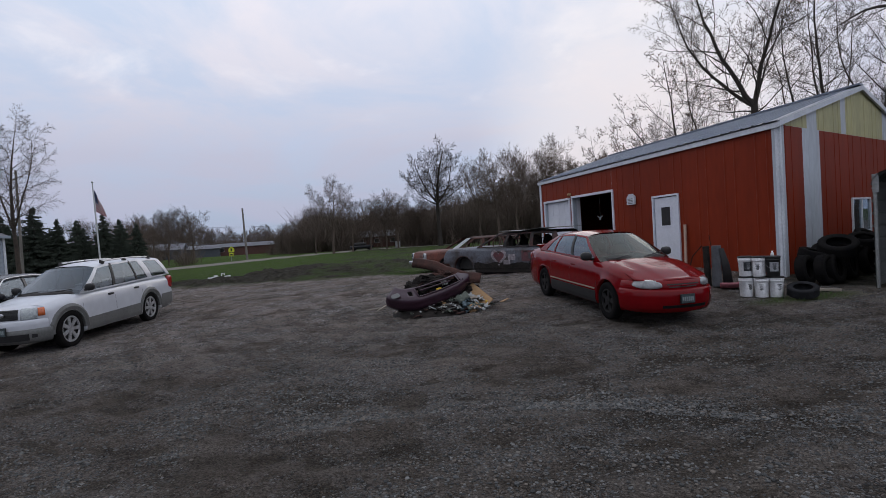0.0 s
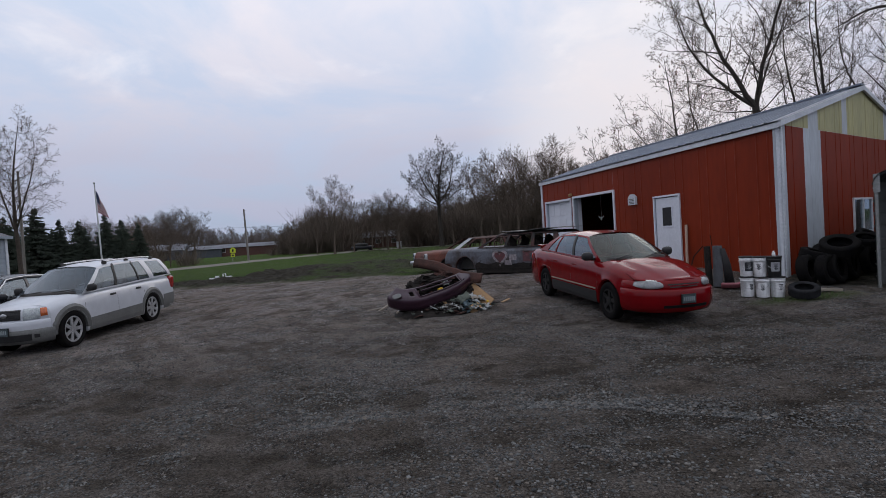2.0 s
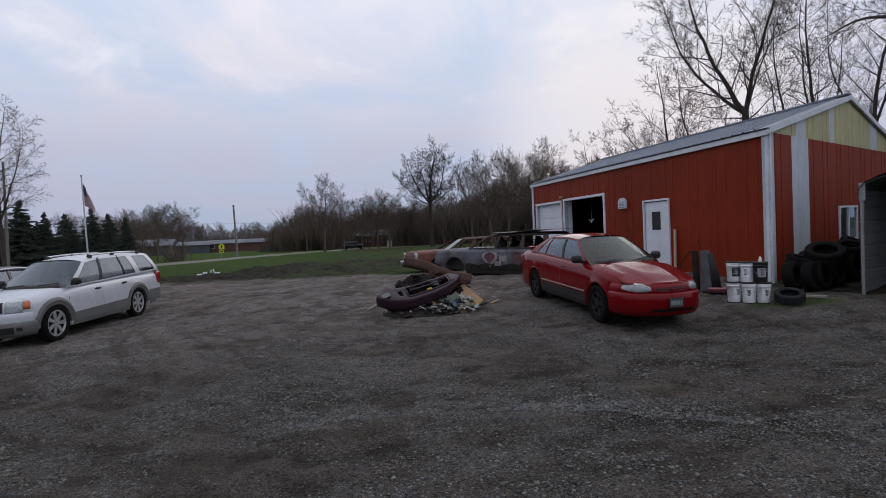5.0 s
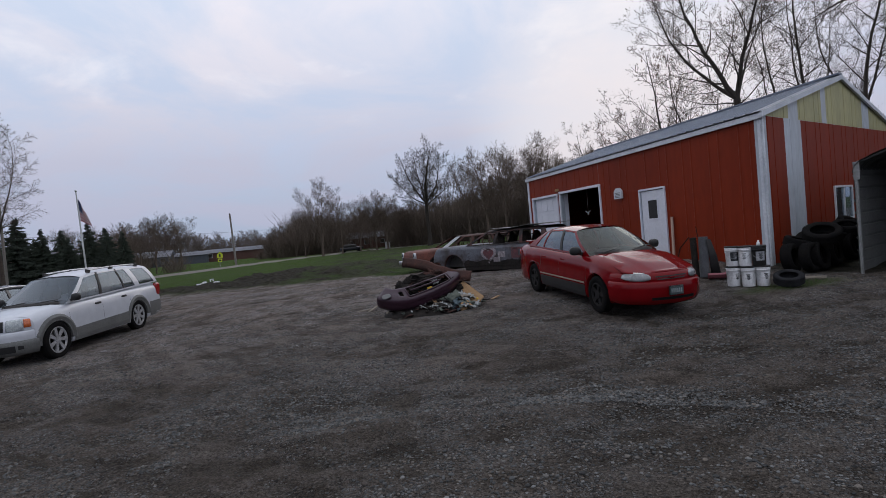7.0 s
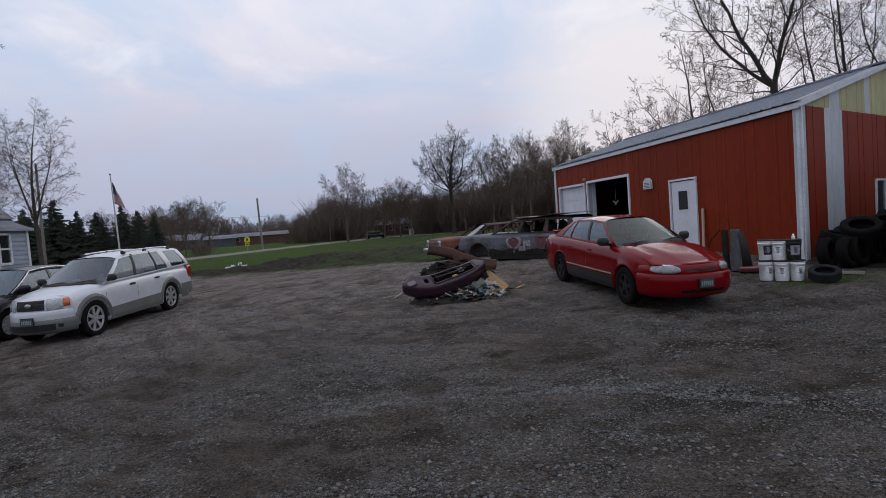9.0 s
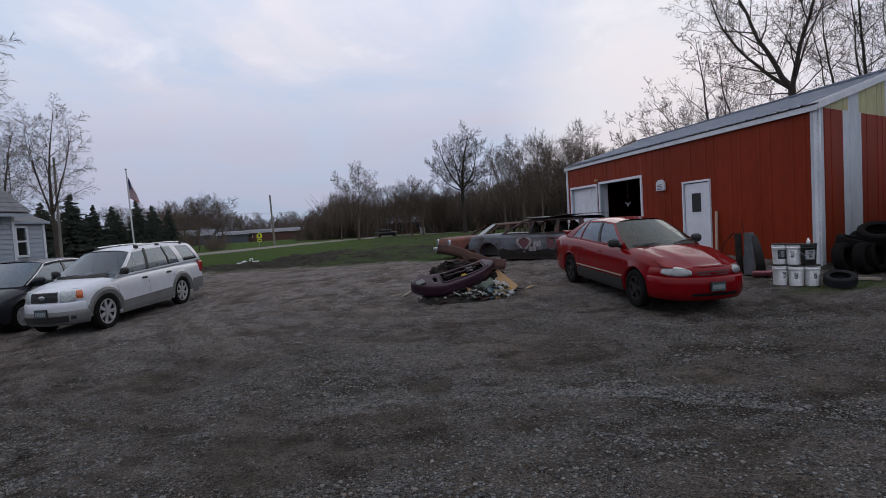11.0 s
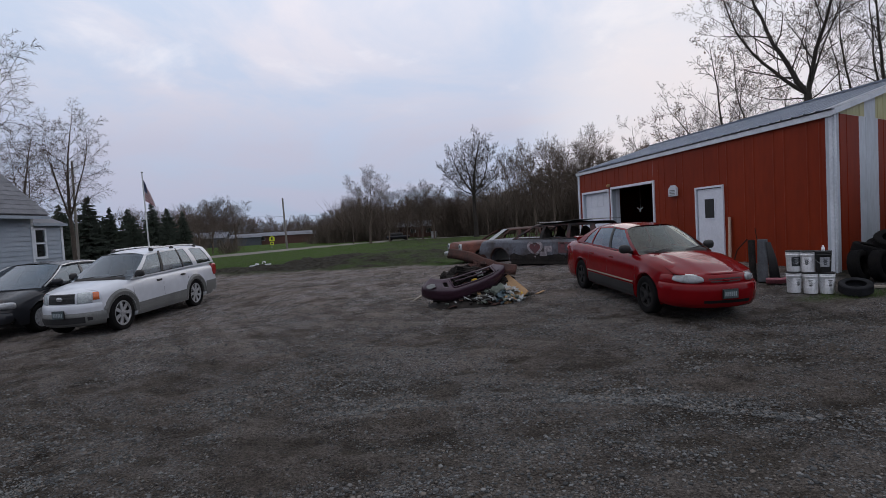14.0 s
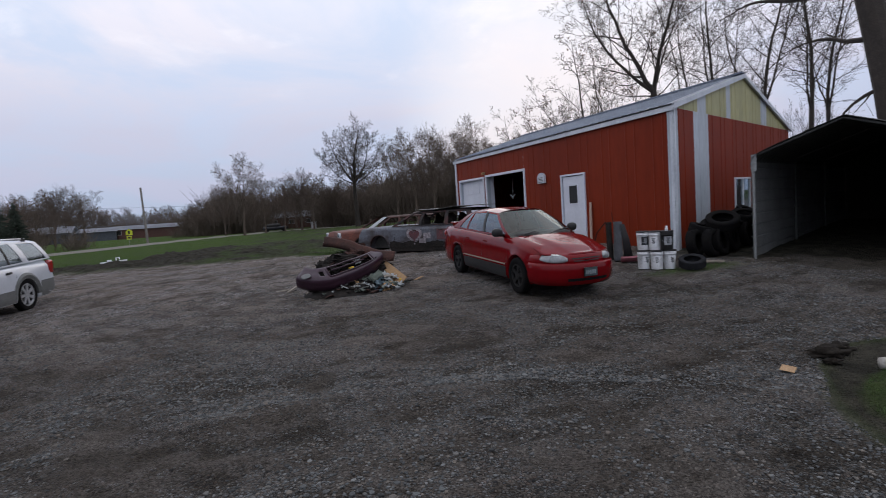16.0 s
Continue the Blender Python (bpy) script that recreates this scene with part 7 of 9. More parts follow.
# grey roll, a dark one and a bent sheet standing in front of the long wall
for x, y, r, h, lean, mt, lb in ((6.97, 10.16, 0.092, 0.84, 1, M_TARROLL, "grey roofing felt roll standing by the red wall"), (6.87, 10.30, 0.065, 0.83, -2, M_CHAR, "dark tarred felt roll standing by the red wall")):
    bm = bmesh.new()
    lathe(bm, [(r * 0.55, 0.0), (r, 0.0), (r, h), (r * 0.55, h), (r * 0.5, 0.0)], 20)
    spiral = [((r * 0.55 + (r * 0.43) * t) * math.cos(t * 20), (r * 0.55 + (r * 0.43) * t) * math.sin(t * 20), h + 0.003) for t in np.linspace(0, 1, 50)]
    tube(bm, spiral, 0.004, 4)
    whole("felt_roll", bm, mt, lb, "roll", Matrix.Translation(gp(x, y)) @ pose(0, 0, 0, 0, lean, ang - 90), "felt rolls", smooth=False)
bm = bmesh.new()
strip(bm, [[Vector((x + 0.02, 0.05 * math.sin(x * 7) + 0.03, 0)) for x in np.linspace(-0.11, 0.11, 9)], [Vector((x * 0.75 - 0.03, 0.04 * math.sin(x * 8) - 0.02, 0.5)) for x in np.linspace(-0.11, 0.11, 9)], [Vector((x * 0.4 - 0.10, 0.03 * math.sin(x * 9) - 0.08, 0.86)) for x in np.linspace(-0.11, 0.11, 9)]])
M_TARSHEET = pmat("dark_felt_sheet", (0.028, 0.027, 0.028), (0.018, 0.018, 0.019), rough=0.85, scale=5, fine=50)
whole("felt_sheet", solid(bm, 0.012), M_TARSHEET, "bent dark felt sheet leaning on the grey roll", "sheet", Matrix.Translation(gp(7.14, 10.06)) @ pose(0, 0, 0, 0, 0, -38) @ Matrix.Diagonal((0.85, 1, 0.92, 1)), smooth=True)
p = BC + S * 2.90 + SN * 0.12
whole("board", new_box(-0.035, 0.035, -0.02, 0.02, 0, 1.15, 0.004), M_LATH, "pale raw wooden board standing against the red wall", "board", Matrix.Translation((p.x, p.y, gz(p.x, p.y))) @ pose(0, 0, 0, 3, 2, ang))
p = BC + S * 2.45 + SN * 0.40
whole("iron_rod", tube(bmesh.new(), [(0, 0, 0), (0.10, 0.05, 0.35), (0.34, 0.16, 0.62)], 0.013, 6), M_CHAR, "dark bent iron rod leaning by the wall", "rod", Matrix.Translation((p.x, p.y, gz(p.x, p.y))) @ pose(0, 0, 0, 0, 0, -90))
whole("iron_rod", tube(bmesh.new(), [(0, 0, 0), (0.02, 0.02, 0.6), (-0.02, 0.06, 1.06)], 0.008, 6), M_CHAR, "thin dark rod standing behind the rolls", "rod", Matrix.Translation(gp(7.02, 10.34)))
# faded red sledge on the ground
bm = bmesh.new()
rows = []
for k in range(9):
    t = k / 8
    x = lerp(-0.36, 0.36, t)
    w, lift = 0.16 * (1 - 0.3 * max(0, t - 0.7) / 0.3), 0.12 * max(0, t - 0.7) / 0.3
    rows.append([Vector((x, y * w, z + lift)) for y, z in ((-1.05, 0.11), (-1, 0.10), (-0.85, 0.01), (0, 0), (0.85, 0.01), (1, 0.10), (1.05, 0.11))])
strip(bm, rows)
M_SLED = pmat("faded_red_plastic", (0.32, 0.10, 0.125), (0.25, 0.08, 0.10), rough=0.5, scale=4, fine=30)
whole("plastic_sledge", solid(bm, 0.008), M_SLED, "faded red plastic sledge lying by the wall", "sledge", Matrix.Translation(gp(7.04, 9.78, 0.01)) @ pose(0, 0, 0, 0, 0, -35) @ Matrix.Diagonal((0.62, 0.8, 0.8, 1)), smooth=True)
whole("board", new_box(-0.20, 0.20, -0.04, 0.04, -0.02, 0.02, 0.003), M_WOODGREY, "weathered plank lying by the tyres", "board", Matrix.Translation(gp(7.98, 8.52, 0.05)) @ pose(0, 0, 0, 0, 0, -45))

# ---- yard bits ----
whole("paper_scrap", solid(strip(bmesh.new(), [[Vector((x, y, 0.006 * math.sin(7 * x + 5 * y))) for x in np.linspace(-0.065, 0.065, 6)] for y in np.linspace(-0.055, 0.055, 5)]), 0.004), M_WOODTAN, "square tan cardboard scrap on gravel", "cardboard", Matrix.Translation(gp(4.16, 3.60, 0.035)) @ pose(0, 0, 0, 4, -3, 32))
bm = bmesh.new()
tube(bm, [(-0.3, 0, 0), (-0.1, 0.01, 0.01), (0.15, -0.01, 0.0), (0.42, 0.0, 0.01)], [0.05, 0.055, 0.052, 0.045], 12)
M_BIRCH = pmat("pale_wood_end", (0.42, 0.40, 0.36), (0.26, 0.23, 0.20), rough=0.8, scale=6, fine=40)
whole("log", bm, M_BIRCH, "short pale log lying at the grass patch", "log", Matrix.Translation(gp(5.04, 3.11, 0.06)) @ pose(0, 0, 0, 0, 0, -38), smooth=True)
M_SOIL = pmat("dark_soil", (0.012, 0.010, 0.008), (0.022, 0.018, 0.014), spec=0.1, rough=0.95, scale=8, fine=40, fine_amt=0.4, bump=0.6)
for k, (x, y, r) in enumerate(((4.86, 3.78, 0.17), (5.06, 3.86, 0.13), (4.66, 3.60, 0.08))):
    whole("soil_clod", lump(bmesh.new(), (0, 0, 0), (r, r * 0.7, r * 0.28), 3 + k, 1.0, 3), M_SOIL, "dark clod of soil at the edge of the grass patch", "soil", Matrix.Translation(gp(x, y, 0.02)), "soil clods", smooth=True)
# white pipe and fittings on the dirt at the edge of the grass
p = gp(-8.7, 30.2, 0.10)
pipe = thing("white_pipe", "white plastic pipe with fittings lying on bare dirt", "pipe", Matrix.Translation(p) @ pose(0, 0, 0, 0, 0, 10) @ Matrix.Diagonal((0.68, 0.68, 0.58, 1)))
part("tube", tube(bmesh.new(), [(-0.75, 0, 0.0), (0, 0, 0.03), (0.95, 0.1, 0.08)], 0.06, 10), M_BUCKET, pipe)
part("fitting", new_box(-0.30, -0.02, -0.1, 0.1, 0.02, 0.22, 0.03), M_BUCKET, pipe)
part("fitting", tube(bmesh.new(), [(0.28, 0, 0.02), (0.28, 0, 0.36), (0.48, 0, 0.38), (0.50, 0, 0.20)], 0.045, 8), M_BUCKET, pipe)

# ---- flag, poles, sign ----
fp = gp(-21.86, 45.27)
flag = thing("flagpole", "white flagpole with striped flag hanging in light wind", "flagpole", Matrix.Translation(fp) @ pose(0, 0, 0, 0, -1.2, 0))
part("pole", tube(bmesh.new(), [(0, 0, 0), (0, 0, 4), (0, 0, 7.7)], [0.07, 0.06, 0.045], 10), M_WHITEPOLE, flag)
part("ball", lump(bmesh.new(), (0, 0, 7.77), (0.085, 0.085, 0.085), 0, 0.0, 2), M_CHROME, flag, smooth=True)


def flag_pt(a, b):
    """a: 0 at the hoist, 1 at the fly; b: 0 at the top. The cloth sags down from its upper corner."""
    x = 0.06 + 0.78 * a * (0.55 + 0.45 * b)
    y = 0.10 * math.sin(a * 7 + b * 2) * a
    z = 7.15 - 1.75 * b * (1 - 0.25 * a) - 1.15 * a ** 1.1 * (1 - 0.15 * b)
    return Vector((x, y, z))


cloth = part("flag", strip(bmesh.new(), [[flag_pt(a, b) for a in (0, 0.01)] for b in (0, 1)]), M_FLAGW, flag, "striped flag")
for k in range(13):
    b0, b1 = k / 13, (k + 1) / 13
    bm = strip(bmesh.new(), [[flag_pt(a, b) for a in np.linspace(0.02, 1, 14)] for b in (b0, b1)])
    part("stripe", bm, M_FLAGR if k % 2 == 0 else M_FLAGW, cloth)
bm = strip(bmesh.new(), [[flag_pt(a, b) + Vector((0, -0.012, 0)) for a in np.linspace(0.02, 0.42, 8)] for b in np.linspace(0, 0.54, 5)])
part("canton", bm, M_FLAGB, cloth)
bm = strip(bmesh.new(), [[flag_pt(a, b) + Vector((0, 0.012, 0)) for a in np.linspace(0.02, 0.42, 8)] for b in np.linspace(0, 0.54, 5)])
part("canton", bm, M_FLAGB, cloth)


def utility_pole(x, y, h, r, lean, label, arm=True):
    p = gp(x, y)
    ob = thing("utility_pole", label, "utility pole", Matrix.Translation(p) @ pose(0, 0, 0, 0, lean, 0))
    part("pole", tube(bmesh.new(), [(0, 0, -0.2), (0, 0, h / 2), (0, 0, h)], [r, r * 0.85, r * 0.68], 10), M_POLEWOOD, ob)
    if arm:
        bm = bmesh.new()
        lathe(bm, [(0, 0), (0.2, 0), (0.2, 0.62), (0.15, 0.68), (0, 0.68)], 12, "Z", Matrix.Translation((0.30, 0, h - 2.2)))
        part("transformer", bm, M_CLAD, ob)
        part("bracket", new_box(-0.08, 0.25, -0.05, 0.05, h - 1.95, h - 1.85), M_CLAD, ob)
    for z in (h - 0.3, h - 0.9):
        part("insulator", lathe(bmesh.new(), [(0, 0), (0.05, 0), (0.06, 0.08), (0.03, 0.14), (0, 0.14)], 8, "Z", Matrix.Translation((0.16, 0, z))), M_TRIM, ob)
    return p + Vector((0.16, 0, h - 0.3))


top_a = utility_pole(-28.0, 45.9, 9.1, 0.115, 0.6, "weathered pale grey wooden utility pole", False)
utility_pole(-18.5, 79.0, 7.4, 0.16, -1.5, "grey wooden utility pole at the road", False)
for dz in (-4.2,):
    pts = [(top_a + Vector((0, 0, dz))).lerp(Vector((-6, 96, 5.0)), t) + Vector((0, 0, -0.5 * math.sin(math.pi * t))) for t in np.linspace(0, 1, 15)]
    whole("overhead_cable", tube(bmesh.new(), pts, 0.012, 5), M_BLACKPL, "thin dark overhead cable between poles", "cable")

sg = gp(-20.3, 77.5)
sign = thing("road_sign", "yellow-green warning sign with plaque on a metal post", "road sign", Matrix.Translation(sg) @ pose(0, 0, 0, 0, 3, 24) @ Matrix.Diagonal((0.8, 0.8, 0.92, 1)))
part("post", new_box(-0.04, 0.04, -0.03, 0.03, 0, 2.2), M_GALV, sign)
bm = bmesh.new()
pent = [(-0.48, 1.35), (0.48, 1.35), (0.48, 1.85), (0.0, 2.25), (-0.48, 1.85)]
a = [bm.verts.new((x, -0.04, z)) for x, z in pent]
b = [bm.verts.new((x, -0.055, z)) for x, z in pent]
bm.faces.new(a); bm.faces.new(b[::-1])
for k in range(5):
    bm.faces.new((a[k], a[(k + 1) % 5], b[(k + 1) % 5], b[k]))
bmesh.ops.recalc_face_normals(bm, faces=bm.faces)
board = part("board", bm, M_SIGNY, sign, "five-sided yellow-green board")
part("mark", new_box(-0.15, 0.12, -0.062, -0.056, 1.48, 1.92), M_BLACKPL, board)
plaque = part("plaque", new_box(-0.35, 0.35, -0.055, -0.04, 0.72, 1.22), M_SIGNY, sign)
part("mark", new_box(-0.22, 0.22, -0.062, -0.056, 0.85, 1.08), M_BLACKPL, plaque)


# ---- far houses ----
def far_house(name, label, x, y, w, d, h, rise, wall_m, roof_m, yaw, wins=4, cat="house"):
    ob = thing(name, label, cat, Matrix.Translation(gp(x, y)) @ pose(0, 0, 0, 0, 0, yaw))
    bm = bmesh.new()
    vs = [bm.verts.new(p) for p in ((-w / 2, -d / 2, -0.5), (w / 2, -d / 2, -0.5), (w / 2, d / 2, -0.5), (-w / 2, d / 2, -0.5), (-w / 2, -d / 2, h), (w / 2, -d / 2, h), (w / 2, d / 2, h), (-w / 2, d / 2, h), (-w / 2, 0, h + rise), (w / 2, 0, h + rise))]
    for f in ((0, 1, 5, 4), (2, 3, 7, 6), (1, 2, 6, 9, 5), (3, 0, 4, 8, 7)):
        bm.faces.new([vs[k] for k in f])
    part("wall", bm, wall_m, ob)
    bm = bmesh.new()
    o = 0.4
    zo = h - rise * o / (d / 2)
    for s in (-1, 1):
        vs = [bm.verts.new(p) for p in ((-w / 2 - o, s * (d / 2 + o), zo), (w / 2 + o, s * (d / 2 + o), zo), (w / 2 + o, 0, h + rise), (-w / 2 - o, 0, h + rise))]
        bm.faces.new(vs)
    bmesh.ops.solidify(bm, geom=bm.faces[:], thickness=0.15)
    part("roof", bm, roof_m, ob)
    for k in range(wins):
        cx = lerp(-w / 2 + 1.2, w / 2 - 1.2, k / max(1, wins - 1))
        wn_ = part("window", new_box(cx - 0.52, cx + 0.52, -d / 2 - 0.05, -d / 2 + 0.02, 0.93, 1.87), M_FARWHITE if wall_m is not M_FARBLUE else M_CLAD, ob)
        part("pane", new_box(cx - 0.45, cx + 0.45, -d / 2 - 0.07, -d / 2 - 0.052, 1.0, 1.8), M_DARK, wn_)
    return ob


far_house("long_shed", "long low brown shed with pale metal roof across the road", -30.0, 134, 15, 8, 2.1, 0.8, M_FARBROWN, M_FARROOF, 6, 2, "shed")
far_house("shed", "blue-grey shed end beside the long shed", -40.0, 132, 7, 8, 2.0, 0.8, M_FARBLUE, M_FARROOF, 6, 1, "shed")
far_house("far_house", "dark red house with pale roof among bare trees", 0.5, 116, 9, 7, 2.4, 1.2, M_FARBROWN, M_FARROOF, -4, 3)
far_house("far_house", "pale house behind bare trees", -12, 128, 8, 7, 2.4, 1.3, M_FARWHITE, M_FARROOF, 5, 3)
far_house("far_house", "low house behind the spruces", -72, 120, 16, 8, 2.4, 1.6, M_FARBLUE, M_FARROOF, 20, 4)
far_house("far_house", "low pale-roofed house beyond the field", -50, 128, 12, 8, 2.3, 1.3, M_FARBLUE, M_FARROOF, 10, 3)
for k, (x, y, w, h, lb) in enumerate(((8.0, 100, 1.0, 1.7, "white outdoor cabinet at the road"), (10.2, 101, 1.4, 1.9, "white outdoor cabinet at the road"), (4.0, 98, 0.9, 1.1, "pale mailbox stand at the road"))):
    bm = new_box(-w / 2, w / 2, -0.4, 0.4, 0, h, 0.05)
    box(bm, -w / 2 - 0.08, w / 2 + 0.08, -0.48, 0.48, h, h + 0.08, 0.02)
    whole("outdoor_cabinet", bm, M_FARWHITE, lb, "cabinet", Matrix.Translation(gp(x, y)))
far_car = thing("parked_car", "dark car parked far off by the trees", "car", Matrix.Translation(gp(-2.5, 92.5)) @ pose(0, 0, 0, 0, 0, 8))
part("body", blob(bmesh.new(), (0, 0, 0.58), (2.05, 0.82, 0.30), None, 8, 5), M_DARKCAR, far_car, smooth=True)
part("cabin", blob(bmesh.new(), (-0.2, 0, 1.05), (1.15, 0.70, 0.30), None, 8, 3), M_DARK, far_car, "dark glazed cabin", smooth=True)
for x in (-1.3, 1.3):
    for y in (-0.72, 0.72):
        part("wheel", lathe(bmesh.new(), [(0, -0.1), (0.3, -0.1), (0.32, 0), (0.3, 0.1), (0, 0.1)], 14, "Y", Matrix.Translation((x, y, 0.32))), M_BLACKRUB, far_car)

# ---- trees ----
class Grower:
    """Collects tapered tubes into plain vertex and face lists, thick wood and thin wood apart."""

    def __init__(self, seed, sides=(7, 5, 4, 3, 3, 3), max_level=4, up=0.12, wander=0.22, spread=(32, 55), kids=(7, 5, 5, 4, 3), shrink=(0.62, 0.62, 0.6, 0.58, 0.55), thin=0.012, split=2, start=0.3, ribbon=4):
        self.r = random.Random(seed)
        self.sides, self.max_level, self.up, self.wander, self.spread, self.kids, self.shrink, self.thin, self.split, self.start = sides, max_level, up, wander, spread, kids, shrink, thin, split, start
        self.ribbon = ribbon
        self.wood = ([], [])
        self.twigs = ([], [])
        self.tips = []

    def tube(self, pts, radii, n, out):
        v, f = out
        a = None
        base = len(v)
        for i, p in enumerate(pts):
            d = (pts[min(i + 1, len(pts) - 1)] - pts[max(i - 1, 0)]).normalized()
            a = d.orthogonal().normalized() if a is None else (a - d * a.dot(d)).normalized()
            b = d.cross(a)
            for k in range(n):
                t = math.tau * k / n
                v.append(tuple(p + (a * math.cos(t) + b * math.sin(t)) * radii[i]))
        for i in range(len(pts) - 1):
            for k in range(n):
                q = (k + 1) % n
                f.append((base + i * n + k, base + i * n + q, base + (i + 1) * n + q, base + (i + 1) * n + k))

    def branch(self, p, d, length, radius, level):
        r = self.r
        n = ((9, 7, 6, 4, 3, 3) if level < self.ribbon else (4, 3, 2, 2, 2, 2))[level]
        pts, radii, dirs = [p], [radius], [d]
        for i in range(n):
            w = self.wander * (0.5 if level == 0 else 1)
            d = (d + Vector((r.uniform(-w, w), r.uniform(-w, w), r.uniform(-w, w) + self.up * (1 if level else 0.3)))).normalized()
            p = p + d * (length / n)
            pts.append(p)
            dirs.append(d)
            radii.append(max(self.thin * 0.6, radius * (1 - 0.80 * (i + 1) / n) if level else radius * (1 - 0.72 * (i + 1) / n)))
        out = self.wood if level < self.split else self.twigs
        if level < self.ribbon:
            self.tube(pts, radii, self.sides[level], out)
        else:
            # the finest wood is a narrow ribbon
            side = dirs[0].orthogonal().normalized()
            side.rotate(Matrix.Rotation(r.uniform(0, math.tau), 3, dirs[0]))
            k = len(out[0])
            for q, w in zip(pts, radii):
                out[0].extend((tuple(q - side * w * 1.3), tuple(q + side * w * 1.3)))
            out[1].extend((k + 2 * i, k + 2 * i + 1, k + 2 * i + 3, k + 2 * i + 2) for i in range(n))
        if level >= self.max_level:
            self.tips.append(pts[-1])
            self.tips.append(pts[-2])
            return
        kids = self.kids[level]
        for k in range(kids):
            t = lerp(self.start if level == 0 else 0.22, 1.0, (k + r.uniform(0.1, 0.9)) / kids)
            i = min(n - 1, int(t * n))
            q = pts[i].lerp(pts[i + 1], t * n - i if t * n - i < 1 else 1.0)
            ax = dirs[i].orthogonal().normalized()
            ax.rotate(Matrix.Rotation(r.uniform(0, math.tau), 3, dirs[i]))
            cd = dirs[i].copy()
            cd.rotate(Matrix.Rotation(radians(r.uniform(*self.spread)), 3, ax))
            if cd.z < -0.15:
                cd.z *= 0.3
                cd.normalize()
            self.branch(q, cd, length * self.shrink[level] * r.uniform(0.7, 1.15) * (1.15 - 0.45 * t), max(self.thin, radii[i] * r.uniform(0.45, 0.68)), level + 1)


    def fit(self, height):
        """Scales the whole growth to a height."""
        k = height / max(q[2] for q in self.wood[0] + self.twigs[0])
        for vf in (self.wood, self.twigs):
            vf[0][:] = [(a * k, b * k, c * k) for a, b, c in vf[0]]
        self.tips = [q * k for q in self.tips]


class Forker(Grower):
    """Grows by forking: a clear stem, a few limbs, and limbs that split again and again into a fan of fine twigs."""

    def __init__(self, seed, thin=0.012, limbs=6, depth=7, stem=0.34, first=(28, 58), fork=(13, 27), limb_len=0.20, droop=0.0, wander=0.10, up=0.05, keep=(0.74, 0.95), side=2, env=None):
        self.env = env
        self.r, self.thin, self.wander, self.up = random.Random(seed), thin, wander, up
        self.wood, self.twigs, self.tips = ([], []), ([], []), []
        self.limbs, self.depth, self.stem, self.first, self.forks, self.limb_len, self.droop, self.keep, self.side = limbs, depth, stem, first, fork, limb_len, droop, keep, side

    def ribs(self, pts, radii):
        r, (v, f) = self.r, self.twigs
        d = (pts[-1] - pts[0]).normalized()
        a = d.orthogonal().normalized()
        a.rotate(Matrix.Rotation(r.uniform(0, math.tau), 3, d))
        k = len(v)
        for q, w in zip(pts, radii):
            v.extend((tuple(q - a * w * 1.3), tuple(q + a * w * 1.3)))
        f.extend((k + 2 * i, k + 2 * i + 1, k + 2 * i + 3, k + 2 * i + 2) for i in range(len(pts) - 1))

    def turned(self, d, deg):
        ax = d.orthogonal().normalized()
        ax.rotate(Matrix.Rotation(self.r.uniform(0, math.tau), 3, d))
        q = d.copy()
        q.rotate(Matrix.Rotation(radians(deg), 3, ax))
        return q

    def limb(self, p, d, length, radius, depth):
        r, w = self.r, self.wander
        n = 4 if depth > 3 else 2
        end = max(self.thin * 0.8, radius * 0.70)
        pts, radii = [p], [radius]
        lift = self.up if depth > 2 else self.up - self.droop
        for i in range(n):
            d = (d + Vector((r.uniform(-w, w), r.uniform(-w, w), r.uniform(-w, w) + lift))).normalized()
            p = p + d * (length / n)
            pts.append(p)
            radii.append(lerp(radius, end, (i + 1) / n))
        if radius > self.thin * 2.2:
            self.tube(pts, radii, 7 if depth > 6 else 5 if depth > 4 else 4, self.wood if depth > 4 else self.twigs)
        else:
            self.ribs(pts, radii)
        if depth <= 5:
            for k in range(self.side):
                t = r.uniform(0.15, 0.95)
                q = pts[0].lerp(pts[-1], t)
                td = self.turned(d, r.uniform(28, 60))
                td.z += 0.08 - self.droop
                L = length * r.uniform(0.35, 0.8)
                m = q + td * L * 0.5 + Vector((r.uniform(-1, 1), r.uniform(-1, 1), r.uniform(-0.4, 1))) * L * 0.08
                e = q + td * L + Vector((0, 0, 0.06 - self.droop)) * L
                self.ribs([q, m, e], [self.thin, self.thin * 0.8, self.thin * 0.5])
                self.tips.append(e)
        over = self.env and depth < self.depth - 1 and math.hypot(p.x - self.axis.x, p.y - self.axis.y) ** 2 / self.env[1] ** 2 + (p.z - self.env[0]) ** 2 / self.env[2] ** 2 > 1
        if depth <= 0 or over:
            self.tips.append(pts[-1])
            return
        self.limb(p, self.turned(d, r.uniform(*self.forks) * 0.6), length * r.uniform(*self.keep), max(self.thin, end * r.uniform(0.86, 0.97)), depth - 1)
        for k in range(2 if r.random() < 0.16 else 1):
            self.limb(p, self.turned(d, r.uniform(*self.forks) * 1.25), length * r.uniform(*self.keep) * 0.95, max(self.thin, end * r.uniform(0.55, 0.8)), depth - 1)

    def branch(self, p, d, length, radius, level):
        r = self.r
        h = length * self.stem
        if self.env:
            self.env = tuple(q * length for q in self.env)
            self.axis = p + d * (length * 0.5)
        pts, radii, dirs = [p], [radius], [d]
        for i in range(6):
            d = (d + Vector((r.uniform(-1, 1), r.uniform(-1, 1), 0.4)) * 0.05).normalized()
            p = p + d * (h / 6)
            pts.append(p); radii.append(radius * lerp(0.9, 0.66, i / 5)); dirs.append(d)
